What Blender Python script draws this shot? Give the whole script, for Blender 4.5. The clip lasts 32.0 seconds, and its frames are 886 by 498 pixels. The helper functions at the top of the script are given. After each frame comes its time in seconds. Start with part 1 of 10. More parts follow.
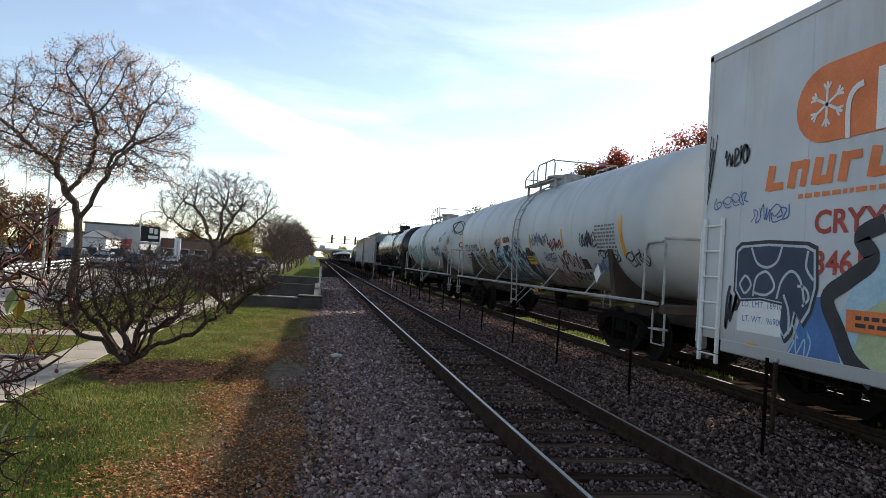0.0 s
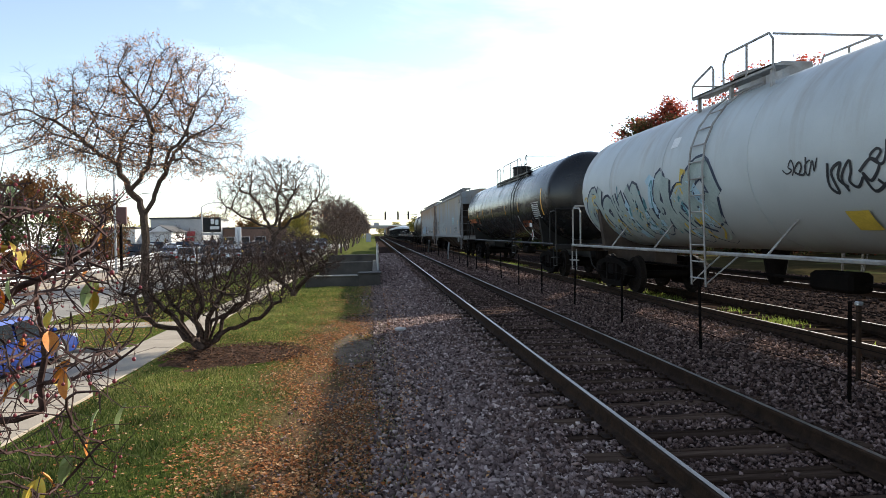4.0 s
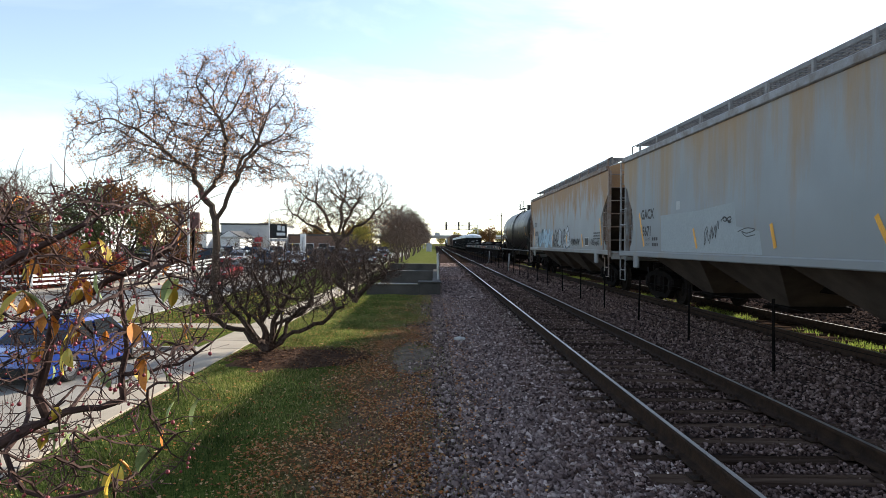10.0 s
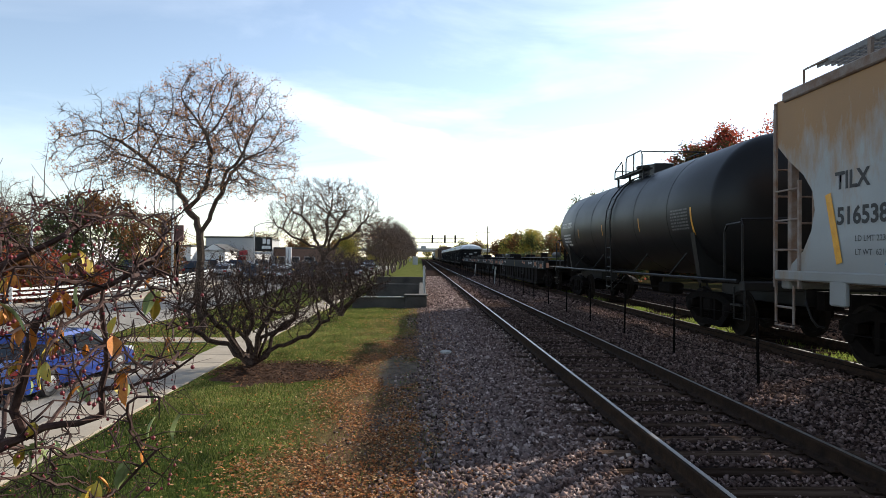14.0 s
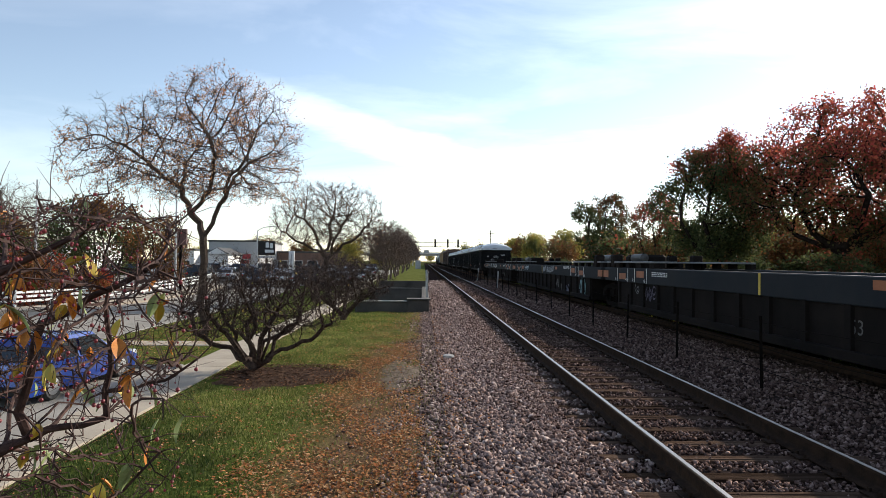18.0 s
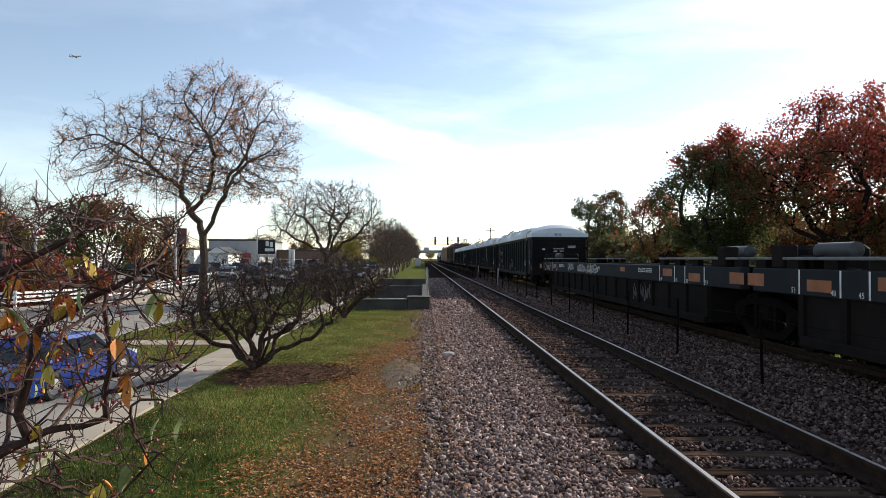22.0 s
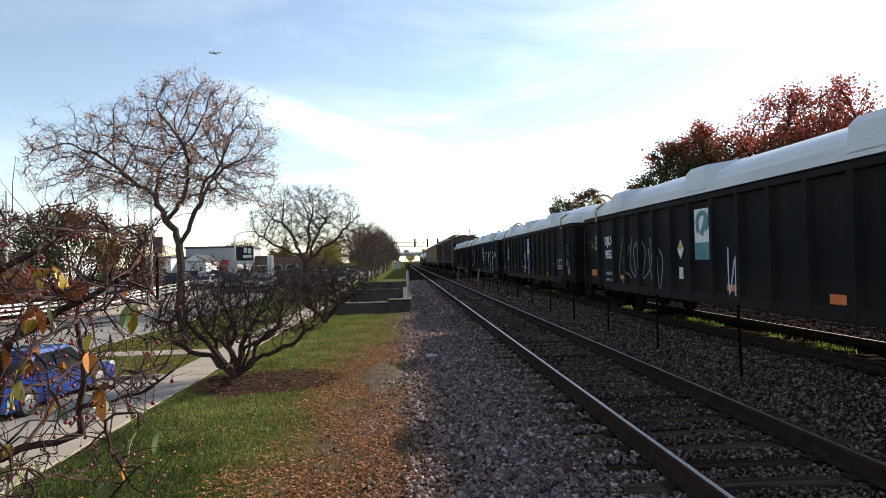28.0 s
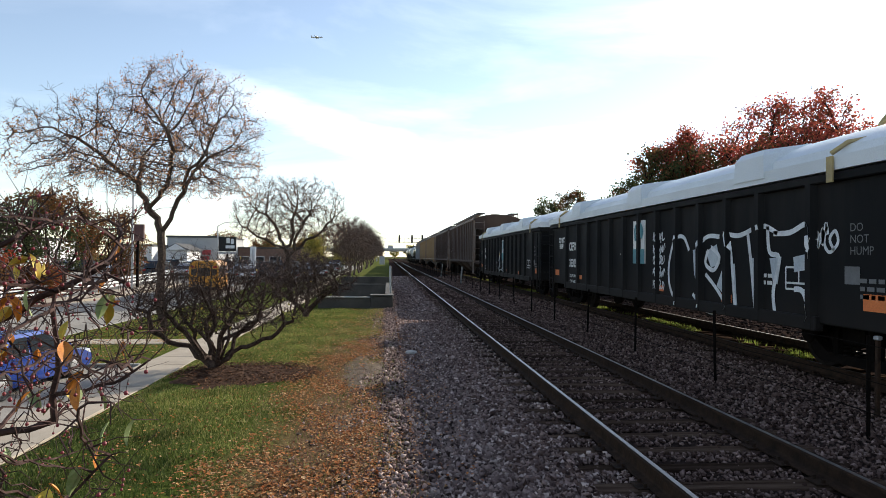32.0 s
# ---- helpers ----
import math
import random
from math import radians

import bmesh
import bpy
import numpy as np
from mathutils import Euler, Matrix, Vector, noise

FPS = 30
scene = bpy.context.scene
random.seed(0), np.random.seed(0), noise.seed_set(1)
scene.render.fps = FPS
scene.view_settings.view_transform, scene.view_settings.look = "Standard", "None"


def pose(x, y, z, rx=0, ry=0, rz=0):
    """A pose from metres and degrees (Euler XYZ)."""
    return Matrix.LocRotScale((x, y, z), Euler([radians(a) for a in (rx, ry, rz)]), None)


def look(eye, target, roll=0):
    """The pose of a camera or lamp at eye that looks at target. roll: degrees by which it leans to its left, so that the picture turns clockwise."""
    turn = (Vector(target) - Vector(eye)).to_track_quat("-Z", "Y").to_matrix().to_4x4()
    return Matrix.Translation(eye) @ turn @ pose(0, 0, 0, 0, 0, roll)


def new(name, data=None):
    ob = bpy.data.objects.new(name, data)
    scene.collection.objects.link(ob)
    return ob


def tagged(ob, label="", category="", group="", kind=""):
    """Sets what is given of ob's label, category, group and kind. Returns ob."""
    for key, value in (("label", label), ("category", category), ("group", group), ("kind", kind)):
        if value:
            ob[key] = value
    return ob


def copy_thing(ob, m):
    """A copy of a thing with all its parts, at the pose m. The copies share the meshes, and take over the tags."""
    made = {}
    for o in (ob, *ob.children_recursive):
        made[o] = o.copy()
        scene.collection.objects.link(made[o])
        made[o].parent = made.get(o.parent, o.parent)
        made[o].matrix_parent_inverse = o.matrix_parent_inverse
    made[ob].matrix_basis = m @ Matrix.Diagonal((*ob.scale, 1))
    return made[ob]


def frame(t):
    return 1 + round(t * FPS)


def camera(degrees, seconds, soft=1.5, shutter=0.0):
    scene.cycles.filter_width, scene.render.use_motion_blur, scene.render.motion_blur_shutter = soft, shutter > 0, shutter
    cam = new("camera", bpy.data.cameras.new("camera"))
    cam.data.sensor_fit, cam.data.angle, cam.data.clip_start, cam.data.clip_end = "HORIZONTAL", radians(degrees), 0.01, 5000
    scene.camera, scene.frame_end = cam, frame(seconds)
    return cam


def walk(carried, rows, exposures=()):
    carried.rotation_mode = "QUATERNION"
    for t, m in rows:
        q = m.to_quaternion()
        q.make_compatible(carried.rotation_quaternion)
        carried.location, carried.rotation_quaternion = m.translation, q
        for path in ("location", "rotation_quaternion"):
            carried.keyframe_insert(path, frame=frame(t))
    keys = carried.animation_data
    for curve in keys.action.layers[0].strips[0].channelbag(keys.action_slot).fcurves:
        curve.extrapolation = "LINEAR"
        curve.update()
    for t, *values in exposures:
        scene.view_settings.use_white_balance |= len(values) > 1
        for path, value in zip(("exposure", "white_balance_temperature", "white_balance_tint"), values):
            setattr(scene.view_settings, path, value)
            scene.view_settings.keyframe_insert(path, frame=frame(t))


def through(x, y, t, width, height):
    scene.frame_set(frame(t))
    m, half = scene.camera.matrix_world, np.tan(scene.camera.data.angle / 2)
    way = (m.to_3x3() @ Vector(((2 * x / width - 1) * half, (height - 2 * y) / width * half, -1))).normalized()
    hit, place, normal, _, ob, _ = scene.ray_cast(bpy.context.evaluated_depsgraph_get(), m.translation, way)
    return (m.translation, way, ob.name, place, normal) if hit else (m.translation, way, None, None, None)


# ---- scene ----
cam = camera(69.6, 32.0, 0.6)

EXPOSURE = [(0, 0.5), (3, 0.62), (6, 1.14), (9, 1.08), (11, 0.68), (13, 0.55), (19, 0.42), (24, 0.36), (28, 0.48), (32, 0.54)]
PATH = [
    (0, (-0.232, 0.334, 1.906), (0.147, 2.297, 1.954), 3.7),
    (0.5, (-0.253, 0.347, 1.884), (0.13, 2.309, 1.925), 4.1),
    (1, (-0.26, 0.382, 1.879), (0.023, 2.362, 1.915), 3.3),
    (1.5, (-0.257, 0.423, 1.881), (0.021, 2.403, 1.905), 0.5),
    (2, (-0.265, 0.446, 1.883), (0.013, 2.427, 1.895), 1.0),
    (2.5, (-0.243, 0.434, 1.88), (0.038, 2.414, 1.88), 1.1),
    (3, (-0.252, 0.434, 1.895), (0.02, 2.415, 1.864), 1.2),
    (3.5, (-0.247, 0.416, 1.893), (-0.002, 2.401, 1.855), -0.0),
    (5.5, (-0.25, 0.404, 1.862), (-0.073, 2.393, 1.75), -1.2),
    (6, (-0.253, 0.416, 1.864), (-0.083, 2.405, 1.745), -1.3),
    (6.5, (-0.263, 0.446, 1.861), (-0.096, 2.435, 1.739), -0.9),
    (7, (-0.275, 0.446, 1.862), (-0.149, 2.439, 1.75), -0.4),
    (7.5, (-0.272, 0.436, 1.865), (-0.156, 2.431, 1.794), -0.6),
    (8, (-0.274, 0.427, 1.865), (-0.191, 2.424, 1.784), -0.9),
    (8.5, (-0.279, 0.444, 1.862), (-0.212, 2.442, 1.801), -0.5),
    (9, (-0.276, 0.436, 1.863), (-0.237, 2.435, 1.812), 0.0),
    (9.5, (-0.273, 0.423, 1.865), (-0.252, 2.422, 1.833), 0.3),
    (10, (-0.274, 0.423, 1.869), (-0.248, 2.422, 1.852), 0.5),
    (10.5, (-0.276, 0.421, 1.865), (-0.231, 2.421, 1.865), 0.6),
    (11, (-0.273, 0.421, 1.865), (-0.241, 2.421, 1.879), -0.1),
    (11.5, (-0.27, 0.418, 1.867), (-0.239, 2.418, 1.886), -0.3),
    (12, (-0.27, 0.418, 1.865), (-0.246, 2.418, 1.883), 0.1),
    (12.5, (-0.274, 0.434, 1.865), (-0.244, 2.433, 1.887), -0.6),
    (13, (-0.272, 0.436, 1.863), (-0.238, 2.436, 1.88), -0.3),
    (13.5, (-0.273, 0.437, 1.863), (-0.216, 2.436, 1.885), 0.5),
    (14, (-0.276, 0.435, 1.864), (-0.207, 2.434, 1.889), 0.5),
    (14.5, (-0.275, 0.434, 1.866), (-0.197, 2.432, 1.895), 0.4),
    (16.5, (-0.273, 0.427, 1.864), (-0.18, 2.424, 1.897), 0.5),
    (17, (-0.271, 0.421, 1.864), (-0.18, 2.419, 1.903), 0.5),
    (17.5, (-0.272, 0.413, 1.862), (-0.199, 2.411, 1.906), 0.5),
    (18, (-0.275, 0.426, 1.862), (-0.215, 2.425, 1.9), 0.6),
    (18.5, (-0.281, 0.422, 1.862), (-0.239, 2.421, 1.9), 0.5),
    (19, (-0.284, 0.424, 1.861), (-0.256, 2.423, 1.896), 0.5),
    (19.5, (-0.276, 0.43, 1.864), (-0.218, 2.429, 1.9), 0.6),
    (20, (-0.272, 0.434, 1.862), (-0.183, 2.431, 1.894), -0.6),
    (20.5, (-0.276, 0.439, 1.86), (-0.189, 2.436, 1.888), -0.6),
    (21, (-0.279, 0.443, 1.861), (-0.181, 2.44, 1.885), -0.0),
    (21.5, (-0.273, 0.424, 1.866), (-0.215, 2.423, 1.894), -0.0),
    (22, (-0.271, 0.429, 1.865), (-0.211, 2.428, 1.895), 0.2),
    (22.5, (-0.273, 0.423, 1.868), (-0.211, 2.421, 1.906), 0.5),
    (23, (-0.265, 0.421, 1.873), (-0.199, 2.419, 1.921), 0.7),
    (23.5, (-0.265, 0.417, 1.869), (-0.204, 2.415, 1.932), 0.6),
    (24, (-0.271, 0.427, 1.865), (-0.209, 2.425, 1.931), 0.1),
    (24.5, (-0.27, 0.43, 1.866), (-0.21, 2.428, 1.932), -0.1),
    (26.5, (-0.269, 0.434, 1.865), (-0.174, 2.431, 1.915), -0.8),
    (27, (-0.268, 0.438, 1.865), (-0.165, 2.434, 1.912), -0.9),
    (27.5, (-0.272, 0.448, 1.864), (-0.159, 2.444, 1.905), -1.0),
    (28, (-0.271, 0.448, 1.864), (-0.148, 2.443, 1.899), -1.3),
    (28.5, (-0.273, 0.447, 1.868), (-0.141, 2.442, 1.901), -1.1),
    (29, (-0.276, 0.446, 1.867), (-0.144, 2.442, 1.897), -0.7),
    (29.5, (-0.276, 0.465, 1.86), (-0.141, 2.46, 1.885), -1.1),
    (30, (-0.285, 0.482, 1.858), (-0.145, 2.477, 1.871), -0.8),
    (30.5, (-0.275, 0.454, 1.864), (-0.132, 2.449, 1.866), -1.4),
    (31, (-0.28, 0.458, 1.863), (-0.135, 2.452, 1.862), -1.0),
    (31.5, (-0.258, 0.43, 1.865), (-0.101, 2.424, 1.86), -0.6),
    (32, (-0.246, 0.403, 1.876), (-0.074, 2.396, 1.901), 0.5),
]
walk(cam, [(t, look(eye, target, roll)) for t, eye, target, roll in PATH], EXPOSURE)

# ---- world and sun ----
SUN_AZ, SUN_EL = 46.0, 23.0        # degrees to the right of the track, and above the horizon
sun_way = Vector((math.sin(radians(SUN_AZ)) * math.cos(radians(SUN_EL)), math.cos(radians(SUN_AZ)) * math.cos(radians(SUN_EL)), math.sin(radians(SUN_EL))))
world = bpy.data.worlds.new("sky")
scene.world = world
world.use_nodes = True
wn, wl = world.node_tree.nodes, world.node_tree.links
wn.clear()
w_out = wn.new("ShaderNodeOutputWorld")
w_bg = wn.new("ShaderNodeBackground")
w_sky = wn.new("ShaderNodeTexSky")
w_sky.sky_type = "NISHITA"
w_sky.sun_disc = False
w_sky.sun_elevation = radians(SUN_EL)
w_sky.sun_rotation = radians(SUN_AZ)
w_sky.air_density, w_sky.dust_density, w_sky.ozone_density = 1.0, 0.15, 1.8
w_co = wn.new("ShaderNodeTexCoord")
w_map = wn.new("ShaderNodeMapping")
w_map.inputs["Rotation"].default_value = (radians(6), radians(-21), 0.0)
w_map.inputs["Scale"].default_value = (1.0, 1.0, 5.0)
w_noise = wn.new("ShaderNodeTexNoise")
w_noise.inputs["Scale"].default_value = 1.7
w_noise.inputs["Detail"].default_value = 7.0
w_noise.inputs["Roughness"].default_value = 0.56
w_noise.inputs["Distortion"].default_value = 0.5
w_ramp = wn.new("ShaderNodeValToRGB")
w_ramp.color_ramp.elements[0].position, w_ramp.color_ramp.elements[1].position = 0.46, 0.72
w_ramp.color_ramp.elements[0].color, w_ramp.color_ramp.elements[1].color = (0.1, 0.1, 0.1, 1), (0.5, 0.5, 0.5, 1)
w_mix = wn.new("ShaderNodeMix")
w_mix.data_type = "RGBA"
w_mul = wn.new("ShaderNodeMath")
w_mul.operation = "MULTIPLY"
w_mul.inputs[1].default_value = 1.0
# cloud is as bright as the haze of the sky round it: the sky's own light, made white and thicker
w_hsv = wn.new("ShaderNodeHueSaturation")
w_hsv.inputs["Saturation"].default_value = 0.42
w_hsv.inputs["Value"].default_value = 1.7
wl.new(w_co.outputs["Generated"], w_map.inputs["Vector"])
wl.new(w_map.outputs["Vector"], w_noise.inputs["Vector"])
wl.new(w_noise.outputs["Fac"], w_ramp.inputs["Fac"])
# one long streak of cirrus that slants down towards the line's far end
w_nrm = wn.new("ShaderNodeVectorMath")
w_nrm.operation = "NORMALIZE"
wl.new(w_co.outputs["Generated"], w_nrm.inputs[0])


def sky_dot(way):
    d = wn.new("ShaderNodeVectorMath")
    d.operation = "DOT_PRODUCT"
    d.inputs[1].default_value = Vector(way).normalized()
    wl.new(w_nrm.outputs["Vector"], d.inputs[0])
    return d.outputs["Value"]


def sky_math(op, a, c):
    m = wn.new("ShaderNodeMath")
    m.operation = op
    for i, v in enumerate((a, c)):
        if isinstance(v, (int, float)):
            m.inputs[i].default_value = v
        else:
            wl.new(v, m.inputs[i])
    return m.outputs["Value"]


def sky_range(v, a, c):
    m = wn.new("ShaderNodeMapRange")
    m.interpolation_type = "SMOOTHSTEP"
    m.inputs["From Min"].default_value, m.inputs["From Max"].default_value = a, c
    wl.new(v, m.inputs["Value"])
    return m.outputs["Result"]


w_wisp = wn.new("ShaderNodeTexNoise")
w_wisp.inputs["Scale"].default_value, w_wisp.inputs["Detail"].default_value, w_wisp.inputs["Roughness"].default_value = 5.0, 6.0, 0.62
wl.new(w_map.outputs["Vector"], w_wisp.inputs["Vector"])
w_off = sky_math("ADD", sky_dot((-0.319, 0.157, -0.935)), sky_math("MULTIPLY", sky_math("SUBTRACT", w_wisp.outputs["Fac"], 0.5), 0.07))
w_streak = sky_math("MULTIPLY", sky_range(sky_math("ABSOLUTE", w_off, 0.0), 0.05, 0.004), sky_range(sky_dot((-0.04, 1.0, 0.19)), 0.955, 0.992))
w_streak = sky_math("MULTIPLY", w_streak, 0.62)
wl.new(sky_math("MAXIMUM", w_ramp.outputs["Color"], w_streak), w_mul.inputs[0])
wl.new(w_mul.outputs["Value"], w_mix.inputs["Factor"])
w_hue = wn.new("ShaderNodeHueSaturation")
w_hue.inputs["Hue"].default_value, w_hue.inputs["Saturation"].default_value, w_hue.inputs["Value"].default_value = 0.5, 0.9, 1.08
wl.new(w_sky.outputs["Color"], w_hue.inputs["Color"])
wl.new(w_hue.outputs["Color"], w_mix.inputs["A"])
wl.new(w_hue.outputs["Color"], w_hsv.inputs["Color"])
wl.new(w_hsv.outputs["Color"], w_mix.inputs["B"])
wl.new(w_mix.outputs["Result"], w_bg.inputs["Color"])
w_bg.inputs["Strength"].default_value = 0.12
wl.new(w_bg.outputs["Background"], w_out.inputs["Surface"])
sun = new("sun", bpy.data.lights.new("sun", "SUN"))
sun.data.energy, sun.data.angle, sun.data.color = 5.0, radians(0.6), (1.0, 0.93, 0.82)
sun.matrix_world = look(sun_way * 50, (0, 0, 0))

# ---- helpers for meshes ----


class Builder:
    """Collects vertices and faces for one mesh."""

    def __init__(self):
        self.v, self.f = [], []

    def add(self, verts, faces):
        n = len(self.v)
        self.v.extend(tuple(p) for p in verts)
        self.f.extend(tuple(i + n for i in f) for f in faces)
        return self

    def box(self, x0, y0, z0, x1, y1, z1, c=0.0):
        """A box; c chamfers its upright and long edges by a bevelled section."""
        if x0 > x1:
            x0, x1 = x1, x0
        if y0 > y1:
            y0, y1 = y1, y0
        if z0 > z1:
            z0, z1 = z1, z0
        if c <= 0:
            return self.add([(x0, y0, z0), (x1, y0, z0), (x1, y1, z0), (x0, y1, z0), (x0, y0, z1), (x1, y0, z1), (x1, y1, z1), (x0, y1, z1)],
                            [(0, 3, 2, 1), (4, 5, 6, 7), (0, 1, 5, 4), (1, 2, 6, 5), (2, 3, 7, 6), (3, 0, 4, 7)])
        c = min(c, (x1 - x0) * 0.45, (y1 - y0) * 0.45, (z1 - z0) * 0.45)
        rings = []
        for z, k in ((z0, c), (z0 + c, 0), (z1 - c, 0), (z1, c)):
            a, b, d, e = x0 + k, x1 - k, y0 + k, y1 - k
            q = c if k == 0 else c * 0.6
            rings.append([(a + q, d, z), (b - q, d, z), (b, d + q, z), (b, e - q, z), (b - q, e, z), (a + q, e, z), (a, e - q, z), (a, d + q, z)])
        return self.loft(rings)

    def loft(self, rings, cap=True, closed=True):
        n = len(rings[0])
        verts = [p for r in rings for p in r]
        faces = []
        m = n if closed else n - 1
        for k in range(len(rings) - 1):
            for i in range(m):
                j = (i + 1) % n
                faces.append((k * n + i, k * n + j, (k + 1) * n + j, (k + 1) * n + i))
        if cap:
            faces.append(tuple(reversed(range(n))))
            faces.append(tuple((len(rings) - 1) * n + i for i in range(n)))
        return self.add(verts, faces)

    def tube(self, pts, r, seg=6, cap=True):
        """A round bar along points; r is a number or one radius a point."""
        pts = [Vector(p) for p in pts]
        radii = [r] * len(pts) if isinstance(r, (int, float)) else r
        rings = []
        up = None
        for i, p in enumerate(pts):
            t = (pts[min(i + 1, len(pts) - 1)] - pts[max(i - 1, 0)]).normalized()
            if up is None:
                up = t.orthogonal().normalized()
            up = (up - t * up.dot(t))
            up = up.normalized() if up.length > 1e-6 else t.orthogonal().normalized()
            side = t.cross(up)
            rings.append([p + (up * math.cos(a) + side * math.sin(a)) * radii[i] for a in (2 * math.pi * k / seg for k in range(seg))])
        return self.loft(rings, cap)

    def lathe(self, prof, axis="y", seg=32, centre=(0, 0, 0)):
        """Turns (along, radius) pairs round an axis through centre."""
        rings = []
        for a, r in prof:
            ring = []
            for k in range(seg):
                w = 2 * math.pi * k / seg
                c, s = math.cos(w) * r, math.sin(w) * r
                p = {"x": (a, c, s), "y": (c, a, s), "z": (c, s, a)}[axis]
                ring.append((p[0] + centre[0], p[1] + centre[1], p[2] + centre[2]))
            rings.append(ring)
        return self.loft(rings)

    def prism(self, poly, axis, a, b):
        """A polygon of two coordinates pushed along an axis from a to b."""
        def put(p, h):
            return {"x": (h, p[0], p[1]), "y": (p[0], h, p[1]), "z": (p[0], p[1], h)}[axis]
        return self.loft([[put(p, a) for p in poly], [put(p, b) for p in poly]])

    def mesh(self, name, smooth=False, flip_check=True):
        me = bpy.data.meshes.new(name)
        me.from_pydata(self.v, [], self.f)
        if flip_check and len(self.f) < 60000:
            bm = bmesh.new()
            bm.from_mesh(me)
            bmesh.ops.recalc_face_normals(bm, faces=bm.faces)
            bm.to_mesh(me)
            bm.free()
        if smooth:
            me.polygons.foreach_set("use_smooth", [True] * len(me.polygons))
            me.set_sharp_from_angle(angle=radians(38))
        me.update()
        return me


def part(name, shape, material, parent=None, label="", smooth=False):
    """Links a builder or a mesh as one mesh object under a thing or a part."""
    me = shape if isinstance(shape, bpy.types.Mesh) else shape.mesh(name, smooth)
    if material is not None and not me.materials:
        me.materials.append(material)
    ob = new(name, me)
    if parent is not None:
        ob.parent = parent
    if label:
        ob["label"] = label
    return ob


def thing(name, label, category, group="", kind="", at=(0, 0, 0), rz=0.0):
    ob = new(name)
    ob.empty_display_size = 0.2
    ob.matrix_basis = pose(*at, 0, 0, rz)
    return tagged(ob, label, category, group, kind)


# ---- materials ----


def nodes_of(name):
    m = bpy.data.materials.new(name)
    m.use_nodes = True
    t = m.node_tree
    return m, t.nodes, t.links, t.nodes["Principled BSDF"]


def mat(name, a, b=None, scale=6.0, rough=0.7, metal=0.0, bump=0.15, fine=60.0, mid=0.5, width=0.35, spread=0.06, stretch=(1, 1, 1), random_tint=0.0, spec=0.5, coat=0.0):
    """Two colours mixed by a large noise, a fine grain in value, bump and uneven gloss."""
    m, n, l, p = nodes_of(name)
    b = b or tuple(c * 0.72 for c in a)
    co = n.new("ShaderNodeTexCoord")
    mp = n.new("ShaderNodeMapping")
    mp.inputs["Scale"].default_value = stretch
    l.new(co.outputs["Object"], mp.inputs["Vector"])
    big = n.new("ShaderNodeTexNoise")
    big.inputs["Scale"].default_value, big.inputs["Detail"].default_value, big.inputs["Roughness"].default_value = scale, 6.0, 0.62
    small = n.new("ShaderNodeTexNoise")
    small.inputs["Scale"].default_value, small.inputs["Detail"].default_value = fine, 3.0
    for x in (big, small):
        l.new(mp.outputs["Vector"], x.inputs["Vector"])
    ramp = n.new("ShaderNodeValToRGB")
    ramp.color_ramp.elements[0].position, ramp.color_ramp.elements[1].position = max(0, mid - width / 2), min(1, mid + width / 2)
    ramp.color_ramp.elements[0].color, ramp.color_ramp.elements[1].color = (*a, 1), (*b, 1)
    l.new(big.outputs["Fac"], ramp.inputs["Fac"])
    hsv = n.new("ShaderNodeHueSaturation")
    l.new(ramp.outputs["Color"], hsv.inputs["Color"])
    mr = n.new("ShaderNodeMapRange")
    mr.inputs["To Min"].default_value, mr.inputs["To Max"].default_value = 1 - spread * 4, 1 + spread * 4
    l.new(small.outputs["Fac"], mr.inputs["Value"])
    value = mr.outputs["Result"]
    if random_tint:
        oi = n.new("ShaderNodeObjectInfo")
        mr2 = n.new("ShaderNodeMapRange")
        mr2.inputs["To Min"].default_value, mr2.inputs["To Max"].default_value = 1 - random_tint, 1 + random_tint
        l.new(oi.outputs["Random"], mr2.inputs["Value"])
        mm = n.new("ShaderNodeMath")
        mm.operation = "MULTIPLY"
        l.new(value, mm.inputs[0])
        l.new(mr2.outputs["Result"], mm.inputs[1])
        value = mm.outputs["Value"]
    l.new(value, hsv.inputs["Value"])
    l.new(hsv.outputs["Color"], p.inputs["Base Color"])
    rr = n.new("ShaderNodeMapRange")
    rr.inputs["To Min"].default_value, rr.inputs["To Max"].default_value = max(0.03, rough - 0.12), min(1, rough + 0.12)
    l.new(big.outputs["Fac"], rr.inputs["Value"])
    l.new(rr.outputs["Result"], p.inputs["Roughness"])
    p.inputs["Metallic"].default_value = metal
    p.inputs["Specular IOR Level"].default_value = spec
    p.inputs["Coat Weight"].default_value = coat
    if bump:
        bp = n.new("ShaderNodeBump")
        bp.inputs["Strength"].default_value = bump
        bp.inputs["Distance"].default_value = 0.02
        l.new(small.outputs["Fac"], bp.inputs["Height"])
        l.new(bp.outputs["Normal"], p.inputs["Normal"])
    return m


